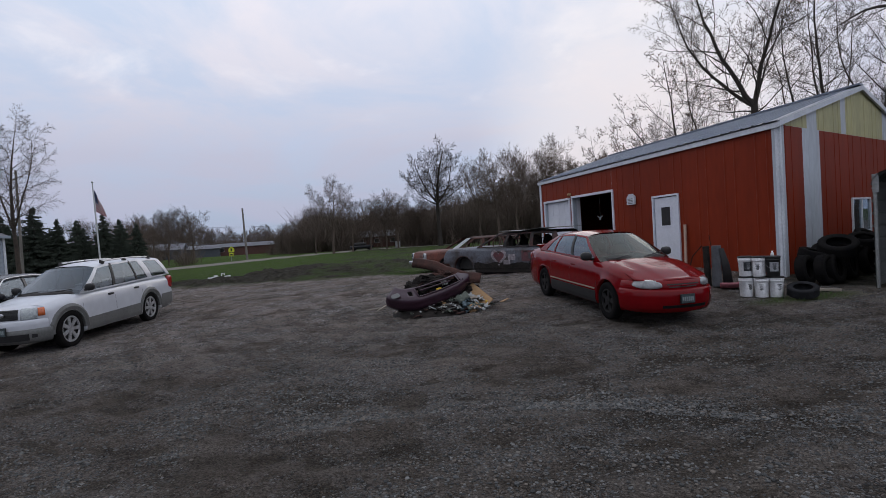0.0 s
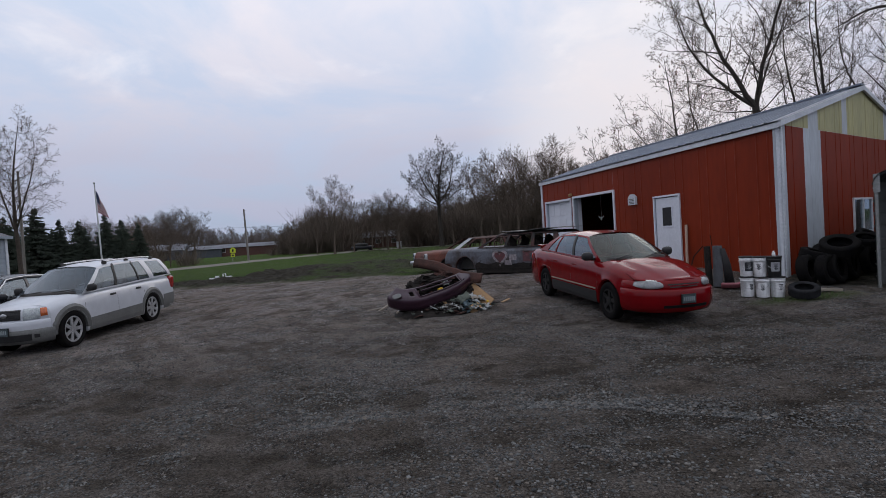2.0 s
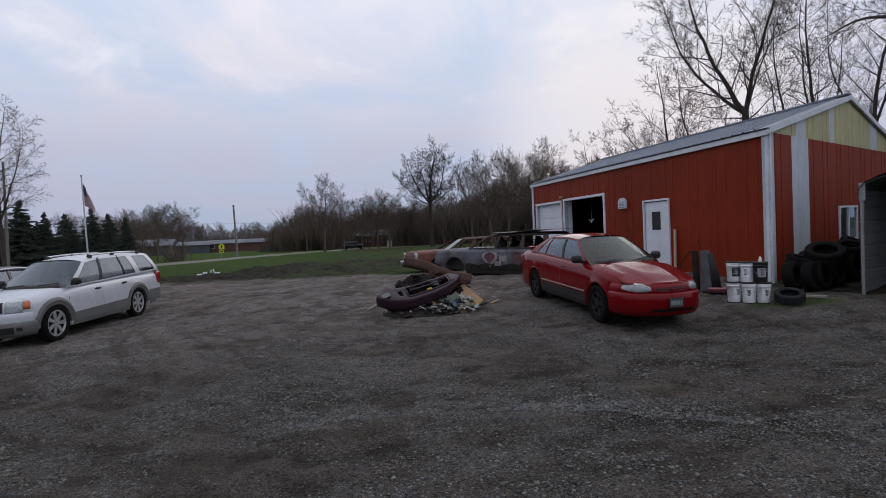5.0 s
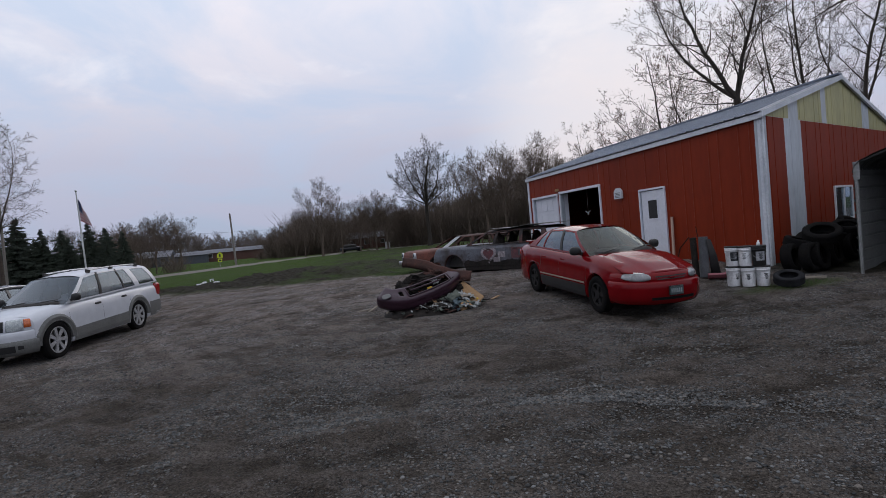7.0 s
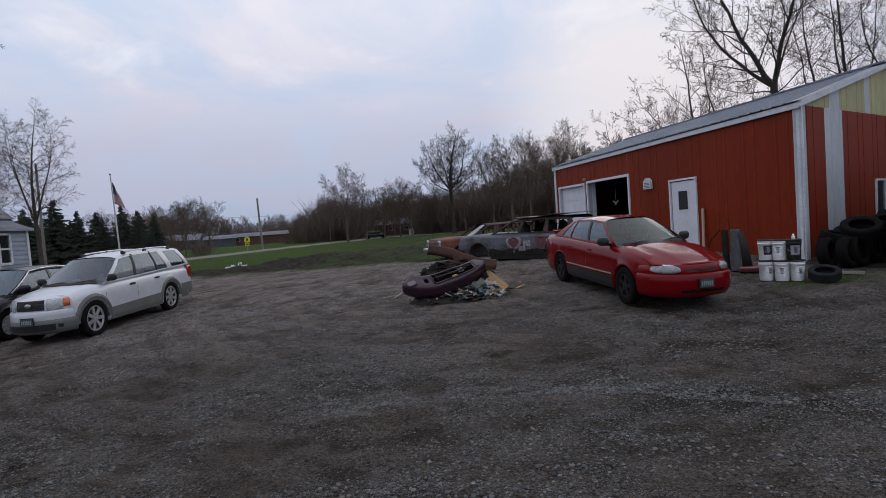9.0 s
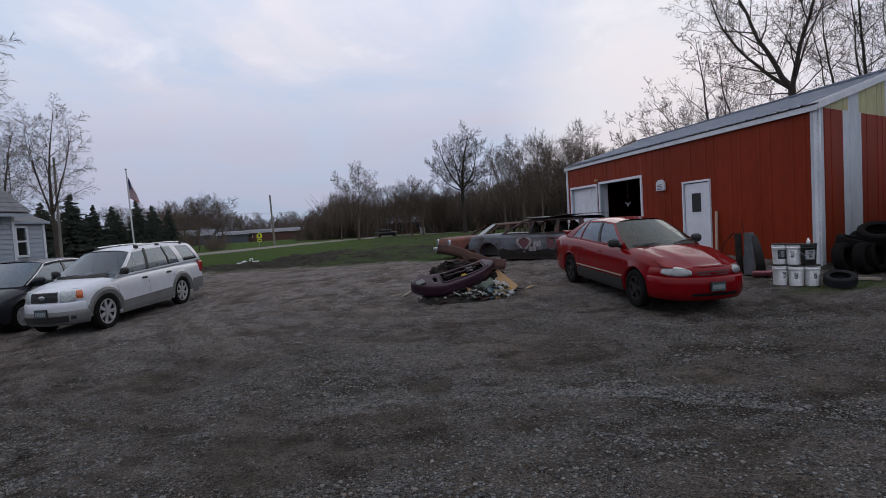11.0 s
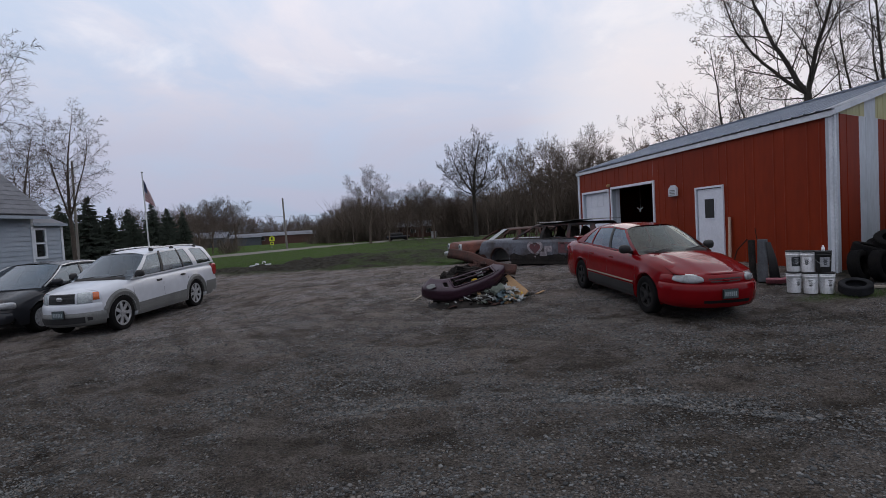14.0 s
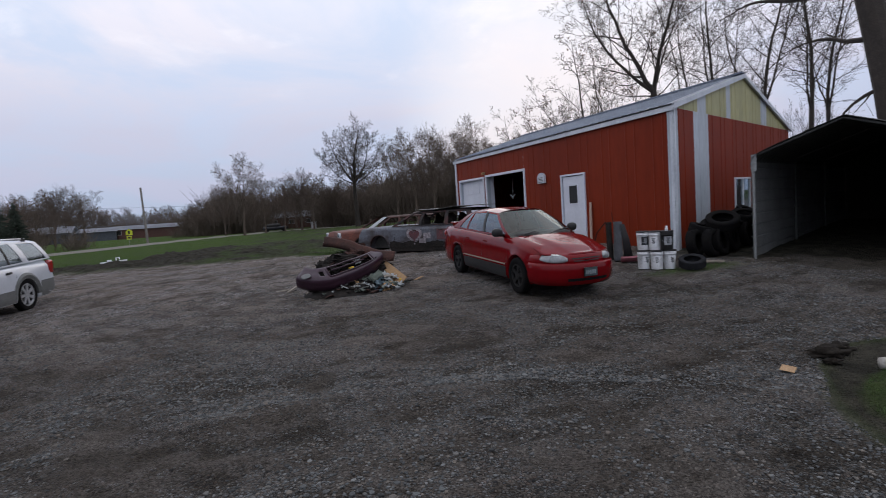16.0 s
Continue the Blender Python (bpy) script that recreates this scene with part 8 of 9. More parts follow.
        radii[0] *= 1.35
        self.tube(pts, radii, 9, self.wood)
        self.limb(p, d, length * self.limb_len, radius * 0.62, self.depth)
        for k in range(self.limbs):
            t = lerp(0.55, 1.0, (k + r.random()) / self.limbs)
            i = min(5, int(t * 6))
            q = pts[i].lerp(pts[i + 1], t * 6 - i if t * 6 - i < 1 else 1.0)
            cd = dirs[i].copy()
            ax = Vector((math.cos(k * 2.4 + r.uniform(-0.4, 0.4)), math.sin(k * 2.4 + r.uniform(-0.4, 0.4)), 0))
            cd.rotate(Matrix.Rotation(radians(lerp(self.first[1], self.first[0], t) * r.uniform(0.85, 1.15)), 3, ax))
            self.limb(q, cd, length * self.limb_len * r.uniform(0.85, 1.1), radius * r.uniform(0.34, 0.5), self.depth - 1)


class Leader(Forker):
    """Grows by leaders: a stem, one or more leading arms, and crooked side branches of four orders along them.
    heads: (direction, length and thickness as shares of the tree's, height on the stem)."""

    def __init__(self, seed, thin=0.006, heads=(((0, 0, 1), 0.6, 0.7, 1.0),), stem=0.4, kids=(15, 9, 6, 4), angle=(64, 34), reach=(0.40, 0.5, 0.5, 0.5), bulge=0.3, wander=0.14, up=0.05, droop=0.0, bare=0.06, tip=0.3, scaled=True):
        self.r, self.thin, self.wander, self.up, self.droop = random.Random(seed), thin, wander, up, droop
        self.wood, self.twigs, self.tips = ([], []), ([], []), []
        self.heads, self.stem, self.kids, self.angle, self.reach, self.bulge, self.bare, self.tip, self.scaled = heads, stem, kids, angle, reach, bulge, bare, tip, scaled

    def arm(self, p, d, length, radius, level):
        r = self.r
        n = (12, 7, 4, 3, 2)[level]
        w = self.wander * (0.7 if level == 0 else 1.0)
        lift = self.up if level < 2 else self.up - self.droop
        pts, radii, dirs = [p], [radius], [d]
        for i in range(n):
            d = (d + Vector((r.uniform(-w, w), r.uniform(-w, w), r.uniform(-w, w) + lift))).normalized()
            p = p + d * (length / n)
            pts.append(p)
            dirs.append(d)
            radii.append(max(self.thin * 0.6, radius * (1 - 0.90 * ((i + 1) / n) ** 0.8)))
        if radius > self.thin * 2.0 and level < 4:
            self.tube(pts, radii, (8, 6, 4, 3)[level], self.wood if level < 2 else self.twigs)
        else:
            self.ribs(pts, radii)
        if level >= len(self.kids):
            self.tips.append(pts[-1])
            return
        a0 = r.uniform(0, math.tau)
        for k in range(self.kids[level]):
            t = lerp(self.bare if level == 0 else 0.18, 0.97, (k + r.uniform(0.1, 0.9)) / self.kids[level])
            i = min(n - 1, int(t * n))
            q = pts[i].lerp(pts[i + 1], min(1.0, t * n - i))
            ang = lerp(self.angle[0], self.angle[1], t) * r.uniform(0.85, 1.15) if level == 0 else r.uniform(30, 60)
            ax = dirs[i].orthogonal().normalized()
            ax.rotate(Matrix.Rotation(a0 + 2.4 * k + r.uniform(-0.5, 0.5), 3, dirs[i]))
            cd = dirs[i].copy()
            cd.rotate(Matrix.Rotation(radians(ang), 3, ax))
            prof = max(self.tip, math.sin(math.pi * lerp(self.bulge, 1.0, t))) if level == 0 else 1.1 - 0.6 * t
            self.arm(q, cd, length * self.reach[level] * prof * r.uniform(0.75, 1.15), max(self.thin, radii[i] * r.uniform(0.30, 0.50)), level + 1)

    def branch(self, p, d, length, radius, level):
        r, h = self.r, length * self.stem
        pts, radii = [p], [radius * 1.35]
        for i in range(6):
            d = (d + Vector((r.uniform(-1, 1), r.uniform(-1, 1), 0.2)) * 0.04).normalized()
            p = p + d * (h / 6)
            pts.append(p)
            radii.append(radius * lerp(0.95, 0.74, i / 5))
        self.tube(pts, radii, 10, self.wood)
        for way, share, thick, at in self.heads:
            i = min(5, int(at * 6))
            self.arm(pts[i].lerp(pts[i + 1], min(1.0, at * 6 - i)), Vector(way).normalized(), length * share, radius * thick, 1 if share < 0.3 else 0)

    def fit(self, height):
        if self.scaled:
            Grower.fit(self, height)


def raw_mesh(name, vf, material):
    me = bpy.data.meshes.new(name)
    me.from_pydata(vf[0], [], vf[1])
    me.materials.append(material)
    return me


def tree_kind(g, height, radius, lean=Vector((0, 0, 1)), bark=M_BARK, bud=0, bud_size=0.06):
    g.branch(Vector((0, 0, -0.2)), lean.normalized(), height, radius, 0)
    g.fit(height)
    tr, cr = raw_mesh("trunk", g.wood, bark), raw_mesh("crown", g.twigs, bark)
    bu = None
    if bud:
        v, f = [], []
        rr = random.Random(bud)
        for t in g.tips[::3]:
            for _ in range(2):
                c = t + Vector((rr.uniform(-1, 1), rr.uniform(-1, 1), rr.uniform(-1, 1))) * bud_size * 2.0
                a, b = Vector((rr.uniform(-1, 1), rr.uniform(-1, 1), rr.uniform(-1, 1))).normalized(), Vector((rr.uniform(-1, 1), rr.uniform(-1, 1), rr.uniform(-1, 1))).normalized()
                s = bud_size * rr.uniform(0.5, 1.1)
                k = len(v)
                v += [tuple(c - a * s), tuple(c + b * s * 0.5), tuple(c + a * s), tuple(c - b * s * 0.5)]
                f.append((k, k + 1, k + 2, k + 3))
        bu = raw_mesh("leaves", (v, f), M_BUD)
    return tr, cr, bu


def plant(kind, x, y, scale, yaw, label, dz=0.0, group=""):
    ob = thing("tree", label, "tree", Matrix.Translation(gp(x, y, dz)) @ pose(0, 0, 0, 0, 0, yaw) @ Matrix.Diagonal((scale, scale, scale, 1)), group)
    for name, me in zip(("trunk", "crown", "leaves"), kind):
        if me:
            o = new(name, me)
            o.parent = ob
    return ob


BIG_A = tree_kind(Leader(17, thin=0.0074, stem=0.43, heads=(((-0.62, 0.48, 1.0), 0.54, 0.60, 1.0), ((-1.0, 0.77, 0.72), 0.46, 0.46, 1.0), ((0.04, -0.04, 1), 0.50, 0.56, 0.99), ((-0.80, 0.45, 0.25), 0.22, 0.16, 0.97), ((0.55, -0.5, 0.55), 0.24, 0.16, 0.95), ((0.3, 0.2, 0.9), 0.40, 0.28, 0.98)), kids=(16, 9, 6, 3), angle=(54, 32), reach=(0.40, 0.46, 0.46, 0.5), bulge=0.24, wander=0.20, up=0.06, tip=0.45, scaled=False), 17.5, 0.235, Vector((-0.04, 0.03, 1)), bud=1, bud_size=0.042)
BIG_B = tree_kind(Leader(8, thin=0.0062, stem=0.36, heads=(((0.05, 0.02, 1), 0.60, 0.66, 1.0), ((-0.35, 0.1, 1), 0.52, 0.46, 0.96), ((0.3, -0.3, 1), 0.46, 0.40, 0.92)), kids=(15, 9, 7), angle=(52, 34), reach=(0.36, 0.50, 0.46), bulge=0.22, wander=0.19, up=0.05, tip=0.5), 16.5, 0.15, Vector((0.03, 0.02, 1)))
HEAVY = tree_kind(Leader(29, thin=0.008, stem=0.56, heads=(((-0.45, 0.75, 0.10), 0.31, 0.28, 0.88), ((-0.50, 0.85, 0.16), 0.20, 0.22, 0.69), ((-0.5, 0.85, 0.02), 0.15, 0.17, 0.50), ((0.1, 0.1, 1), 0.50, 0.60, 1.0), ((0.5, -0.6, 0.6), 0.42, 0.40, 0.93), ((0.6, 0.5, 0.6), 0.40, 0.36, 0.85)), kids=(9, 7, 5), angle=(62, 36), reach=(0.40, 0.5, 0.5), bulge=0.24, wander=0.34, up=0.02, scaled=False), 17.0, 0.52, Vector((-0.10, 0.155, 1)))
BUSHY = tree_kind(Leader(21, thin=0.0066, stem=0.18, heads=(((-0.7, 0.1, 1), 0.72, 0.60, 1.0), ((0.5, 0.2, 1), 0.66, 0.55, 0.95), ((-0.1, -0.5, 1), 0.70, 0.5, 0.9), ((-0.1, 0.6, 1), 0.66, 0.5, 0.97), ((-1.1, 0.3, 0.7), 0.56, 0.4, 0.85), ((1.0, -0.3, 0.8), 0.5, 0.4, 0.85)), kids=(12, 7, 6), angle=(54, 34), reach=(0.36, 0.46, 0.46), bulge=0.26, wander=0.20, up=0.04, tip=0.5), 8.5, 0.13, Vector((-0.1, 0, 1)), bud=2, bud_size=0.055)
OAK = tree_kind(Leader(41, thin=0.0118, stem=0.36, heads=(((0.02, 0, 1), 0.44, 0.80, 1.0), ((-0.75, 0.3, 1), 0.40, 0.50, 0.98), ((0.75, -0.2, 1), 0.40, 0.50, 0.97), ((0.25, 0.7, 1), 0.40, 0.42, 0.97), ((-0.25, -0.7, 1), 0.40, 0.42, 0.96), ((-0.95, 0.1, 0.42), 0.33, 0.30, 0.95), ((0.95, -0.1, 0.40), 0.33, 0.30, 0.92)), kids=(18, 11, 9), angle=(66, 38), reach=(0.42, 0.50, 0.48), bulge=0.3, wander=0.16, up=0.05, tip=0.66), 17.0, 0.30)
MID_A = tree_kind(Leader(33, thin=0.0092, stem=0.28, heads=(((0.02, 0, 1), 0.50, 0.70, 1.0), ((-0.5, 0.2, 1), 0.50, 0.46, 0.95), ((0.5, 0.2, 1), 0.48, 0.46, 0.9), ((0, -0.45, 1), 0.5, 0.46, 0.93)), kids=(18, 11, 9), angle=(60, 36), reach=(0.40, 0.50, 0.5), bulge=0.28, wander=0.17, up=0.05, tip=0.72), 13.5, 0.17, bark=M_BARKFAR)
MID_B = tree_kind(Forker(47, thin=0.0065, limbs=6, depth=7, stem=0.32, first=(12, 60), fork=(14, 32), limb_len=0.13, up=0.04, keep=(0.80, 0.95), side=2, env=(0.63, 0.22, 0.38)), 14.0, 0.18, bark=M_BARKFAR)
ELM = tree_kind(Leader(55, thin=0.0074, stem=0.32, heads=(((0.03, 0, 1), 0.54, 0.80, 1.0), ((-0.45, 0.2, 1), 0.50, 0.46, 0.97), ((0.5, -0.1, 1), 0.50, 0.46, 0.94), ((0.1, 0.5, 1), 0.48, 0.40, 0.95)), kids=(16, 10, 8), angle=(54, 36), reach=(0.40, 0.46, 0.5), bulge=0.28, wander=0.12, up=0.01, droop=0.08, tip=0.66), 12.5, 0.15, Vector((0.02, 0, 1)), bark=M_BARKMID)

# by the building
plant(BIG_A, 20.0, 25.2, 1.0, 0, "large leaning bare tree with first spring buds behind the building")
plant(BIG_B, 29.5, 30.5, 1.2, 40, "tall bare tree behind the building")
plant(BIG_B, 27.6, 25.6, 1.15, 160, "tall bare tree behind the building")
plant(BIG_B, 25.2, 20.6, 1.0, 250, "tall bare tree beside the building")
plant(BIG_B, 31.0, 24.0, 1.05, 100, "slender bare tree behind the building")
plant(BIG_B, 25.6, 28.4, 0.95, 20, "slender bare tree behind the building")
plant(HEAVY, 20.6, 12.95, 1.0, 0, "thick dark leaning tree with heavy crooked limbs behind the carport")
plant(BIG_B, 26.0, 15.0, 1.1, 300, "tall bare tree behind the carport")
plant(BUSHY, 18.0, 27.6, 1.25, 20, "many-stemmed tree in bud behind the building")
plant(BUSHY, 21.6, 29.6, 1.05, 260, "many-stemmed tree in bud behind the building")
plant(BUSHY, 15.2, 29.6, 0.95, 130, "small many-stemmed tree in bud behind the building")
plant(BUSHY, 25.0, 34.0, 1.2, 200, "small many-stemmed tree in bud behind the building")
# left, by the house
plant(ELM, -23.4, 38.0, 0.98, 180, "bare elm-like tree beside the utility pole")
plant(ELM, -28.6, 41.5, 0.95, 130, "bare tree behind the house")
plant(ELM, -24.4, 29.4, 1.25, 220, "bare tree overhanging the house roof")
# across the field
plant(OAK, 10.3, 84, 1.06, 0, "large round-crowned bare tree across the field")
for x, y, h, kind, yaw, lb in ((-6.3, 80.0, 11.8, MID_A, 0, "bare tree at the edge of the field"), (-3.6, 84, 9.4, MID_B, 50, "small bare tree at the edge of the field"), (-9.5, 86, 8.6, MID_B, 70, "small bare tree at the edge of the field"), (-0.8, 87, 9.8, MID_B, 170, "small bare tree at the edge of the field"), (3.6, 86, 10.0, MID_A, 250, "bare tree at the wood's edge"), (8.2, 97, 9.0, MID_A, 10, "bare tree at the wood's edge"), (13.4, 92, 10.0, MID_B, 310, "bare tree at the wood's edge"), (1.8, 88, 9.6, MID_A, 100, "bare tree at the edge of the field"), (5.9, 95, 8.8, MID_B, 40, "bare tree at the wood's edge"),
                               (15.5, 77, 13.6, MID_B, 0, "bare tree at the wood's edge"), (17.8, 74.6, 14.2, MID_A, 210, "bare tree at the wood's edge"), (19.8, 72.3, 14.4, MID_B, 60, "bare tree at the wood's edge"), (22.7, 70, 14.6, MID_A, 20, "tall bare tree at the wood's edge"),
                               (25.8, 72.5, 14.2, MID_B, 330, "bare tree at the wood's edge"), (29.3, 67, 12.0, MID_A, 130, "bare tree behind the building's far end"), (-38.2, 97, 9.4, MID_A, 80, "bare tree beyond the spruces"), (-35.4, 96, 10.2, MID_B, 200, "bare tree beyond the spruces"), (-32, 98, 9.8, MID_A, 300, "bare tree beyond the spruces"), (-48.7, 98, 9.2, MID_B, 20, "bare tree beyond the spruces"), (-33.2, 70, 6.6, MID_A, 40, "small bare tree among the spruces"), (-37.6, 71, 7.0, MID_B, 140, "small bare tree among the spruces"), (-29.8, 71, 6.0, MID_A, 220, "small bare tree among the spruces"), (-41.5, 69, 7.2, MID_A, 300, "small bare tree among the spruces"), (-26.6, 72, 5.6, MID_B, 10, "small bare tree among the spruces")):
    plant(kind, x, y, h / (13.5 if kind is MID_A else 14.0), yaw, lb)


def spruce_mesh(seed, h, w):
    """A spruce: a stem with whorls of drooping boughs made of many narrow needle sprays."""
    r = random.Random(seed)
    v, f = [], []
    levels = int(h / 0.30)
    for i in range(levels):
        z0 = lerp(0.4, h - 0.15, i / (levels - 1))
        z = z0
        reach = w * (1 - z / h) ** 0.85 * r.uniform(0.8, 1.1) + 0.10
        n = max(7, int(19 * (1 - 0.5 * z / h)))
        for k in range(n):
            a = math.tau * (k + r.random()) / n
            L = reach * r.uniform(0.45, 1.12)
            z = z0 + r.uniform(-0.38, 0.38)
            d, s = Vector((math.cos(a), math.sin(a), 0)), Vector((-math.sin(a), math.cos(a), 0))
            for j in range(6):
                t0 = 0.12 + 0.145 * j
                p = d * L * t0 + Vector((0, 0, z - 0.16 * L * t0 ** 1.4 + 0.08 * L * t0 ** 3))
                for sg in (-1, 1):
                    tip = p + (d * 0.75 + s * sg * r.uniform(0.35, 0.8)) * (0.22 * L + 0.10) - Vector((0, 0, r.uniform(-0.10, 0.24)))
                    wv = Vector((0, 0, 0.08 + 0.045 * L))
                    q = len(v)
                    v.extend((tuple(p - wv), tuple(p + wv * 0.6), tuple(tip)))
                    f.append((q, q + 1, q + 2))
    return raw_mesh("crown", (v, f), M_SPRUCE)


stem = mesh_of("trunk", tube(bmesh.new(), [(0, 0, -0.2), (0, 0, 3), (0, 0, 7.4)], [0.17, 0.12, 0.03], 8), M_BARK)
SPR = [spruce_mesh(61, 7.6, 3.4), spruce_mesh(62, 7.6, 2.7)]


def spruce(x, y, h, kind, yaw):
    s = h / 7.6
    ob = thing("spruce", "dark green spruce tree beyond the drive", "spruce", Matrix.Translation(gp(x, y)) @ pose(0, 0, 0, 0, 0, yaw) @ Matrix.Diagonal((s, s, s, 1)), "row of spruces")
    for nm, me in (("trunk", stem), ("crown", SPR[kind])):
        o = new(nm, me)
        o.parent = ob


for k, (x, y, h) in enumerate(((-35.8, 61.0, 7.4), (-33.9, 61.7, 6.0), (-32.3, 62.4, 5.9), (-28.9, 60.9, 6.3), (-29.1, 65.0, 5.9), (-26.3, 62.6, 5.2), (-38.6, 60.5, 6.6), (-41.5, 60.0, 7.2), (-44.6, 60.5, 6.2), (-30.6, 63.8, 4.6), (-37.0, 66.0, 5.4), (-27.6, 66.0, 4.3), (-48.0, 61.0, 6.8), (-34.9, 64.0, 5.0), (-31.2, 61.2, 4.6), (-27.5, 61.5, 4.4), (-33.0, 65.0, 5.2), (-36.8, 63.0, 5.6), (-39.8, 63.5, 5.8))):
    spruce(x, y, h, k % 2, 47 * k)

# ---- far woods: one sheet of many small trees, and brush below them ----
low = Grower(71, sides=(4, 3, 3, 3, 3, 3), max_level=3, kids=(15, 9, 6, 4), spread=(20, 48), up=0.12, thin=0.024, start=0.15, shrink=(0.44, 0.6, 0.6, 0.55), split=9, ribbon=0)
low.branch(Vector((0, 0, 0)), Vector((0, 0, 1)), 10.0, 0.16, 0)
low.fit(10.0)
low2 = Grower(72, sides=(4, 3, 3, 3, 3, 3), max_level=3, kids=(15, 9, 6, 4), spread=(24, 54), up=0.10, thin=0.024, start=0.10, shrink=(0.44, 0.6, 0.6, 0.55), split=9, ribbon=0)
low2.branch(Vector((0, 0, 0)), Vector((0.05, 0, 1)), 10.0, 0.15, 0)
low2.fit(10.0)


def scatter(name, label, category, templates, places, material):
    """Many copies of small templates joined into one object of kind stuff."""
    V, F, off = [], [], 0
    for k, (x, y, s, a, sz) in enumerate(places):
        v, f = templates[k % len(templates)]
        v = np.array(v, dtype=np.float32)
        c, q = math.cos(a), math.sin(a)
        R = np.array([[c, -q, 0], [q, c, 0], [0, 0, 1]], dtype=np.float32)
        V.append((v * np.array([s, s, sz], dtype=np.float32)) @ R.T + np.array([x, y, gz(x, y)], dtype=np.float32))
        F.append(np.array(f) + off)
        off += len(v)
    V = np.concatenate(V)
    F = np.concatenate(F)
    me = bpy.data.meshes.new(name)
    nf, nc = F.shape
    me.vertices.add(len(V)); me.vertices.foreach_set("co", V.ravel())
    me.loops.add(nf * nc); me.loops.foreach_set("vertex_index", F.ravel().astype(np.int32))
    me.polygons.add(nf); me.polygons.foreach_set("loop_start", (np.arange(nf) * nc).astype(np.int32))
    me.update(calc_edges=True)
    me.materials.append(material)
    return tagged(new(name, me), label, category, kind="stuff")


rw = random.Random(9)
c7, s7 = math.cos(radians(7.3)), math.sin(radians(7.3))


def by_bearing(px_, d):
    q = (px_ - 784) / 934.0
    return d * (q * c7 + s7), d * (c7 - q * s7)


places = []
TOPS = [(-300, 6.0), (180, 6.5), (255, 11.5), (330, 10.5), (345, 7.5), (400, 6.5), (480, 6.5), (520, 7.5), (560, 8.5), (700, 9.0), (800, 9.0), (850, 11), (900, 14), (980, 15), (1060, 17), (1300, 16), (1900, 14)]
for k in range(380):
    px_ = -150 + 1500 * (k + rw.random()) / 380
    d = rw.uniform(92, 135) if px_ > 330 else rw.uniform(85, 125)
    x, y = by_bearing(px_, d)
    h = poly(TOPS, px_) * rw.uniform(0.62, 1.02) * d / 110
    if -45 < x < -20 and y < 138:
        d += 45
        x, y = by_bearing(px_, d)
        h *= 1.3
    places.append((x, y, h / 10 * 0.9, rw.uniform(0, 6.28), h / 10))
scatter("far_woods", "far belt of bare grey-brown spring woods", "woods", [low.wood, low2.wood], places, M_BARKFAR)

brush_v, brush_f = [], []
rb = random.Random(4)
for k in range(90):
    a, r0 = rb.uniform(0, 6.28), rb.uniform(0, 1.3)
    p = Vector((r0 * math.cos(a), r0 * math.sin(a), 0))
    q = p + Vector((rb.uniform(-1.5, 1.5), rb.uniform(-1.5, 1.5), rb.uniform(0.8, 3.0)))
    s = Vector((rb.uniform(-1, 1), rb.uniform(-1, 1), 0)).normalized() * 0.016
    m_ = p.lerp(q, 0.55) + Vector((rb.uniform(-0.2, 0.2), rb.uniform(-0.2, 0.2), 0.1))
    i = len(brush_v)
    brush_v += [tuple(p - s), tuple(p + s), tuple(m_ + s), tuple(m_ - s), tuple(q + s * 0.4), tuple(q - s * 0.4)]
    brush_f += [(i, i + 1, i + 2, i + 3), (i + 3, i + 2, i + 4, i + 5)]
places = []
for k in range(2300):
    px_ = -150 + 1500 * (k + rw.random()) / 2300
    d = rw.uniform(96, 130) if px_ > 520 else rw.uniform(100, 150)
    x, y = by_bearing(px_, d)
    if -46 < x < -20 and y < 140 or (abs(x - 0.5) < 6 and y < 121):
        continue
    s = rw.uniform(0.7, 1.5) * (1.25 if px_ > 520 else 0.8)
    places.append((x, y, s * 1.3, rw.uniform(0, 6.28), s))
for k in range(14):
    # scrub in front of the far buildings
    x, y = by_bearing(rw.uniform(205, 345), rw.uniform(66, 84))
    s = rw.uniform(0.55, 1.1)
    places.append((x, y, s * 1.2, rw.uniform(0, 6.28), s))
scatter("brush", "low brown bare brush under the woods", "brush", [(brush_v, brush_f)], places, M_BRUSH)
# close saplings that fill the belt
sap_v, sap_f = [], []
for k in range(105):
    a, r0 = rb.uniform(0, 6.28), rb.uniform(0, 1.6)
    p = Vector((r0 * math.cos(a), r0 * math.sin(a), rb.uniform(0, 2.5)))
    q = p + Vector((rb.uniform(-1.7, 1.7), rb.uniform(-1.7, 1.7), rb.uniform(1.0, 4.2)))
    s = Vector((rb.uniform(-1, 1), rb.uniform(-1, 1), 0)).normalized() * 0.02
    m_ = p.lerp(q, 0.5) + Vector((rb.uniform(-0.3, 0.3), rb.uniform(-0.3, 0.3), 0.1))
    i = len(sap_v)
    sap_v += [tuple(p - s), tuple(p + s), tuple(m_ + s), tuple(m_ - s), tuple(q + s * 0.3), tuple(q - s * 0.3)]
    sap_f += [(i, i + 1, i + 2, i + 3), (i + 3, i + 2, i + 4, i + 5)]
places = []
SAP = [(-150, 0.55), (230, 0.75), (330, 0.7), (360, 0.55), (480, 0.75), (560, 1.35), (700, 1.5), (800, 1.5), (1350, 1.5)]
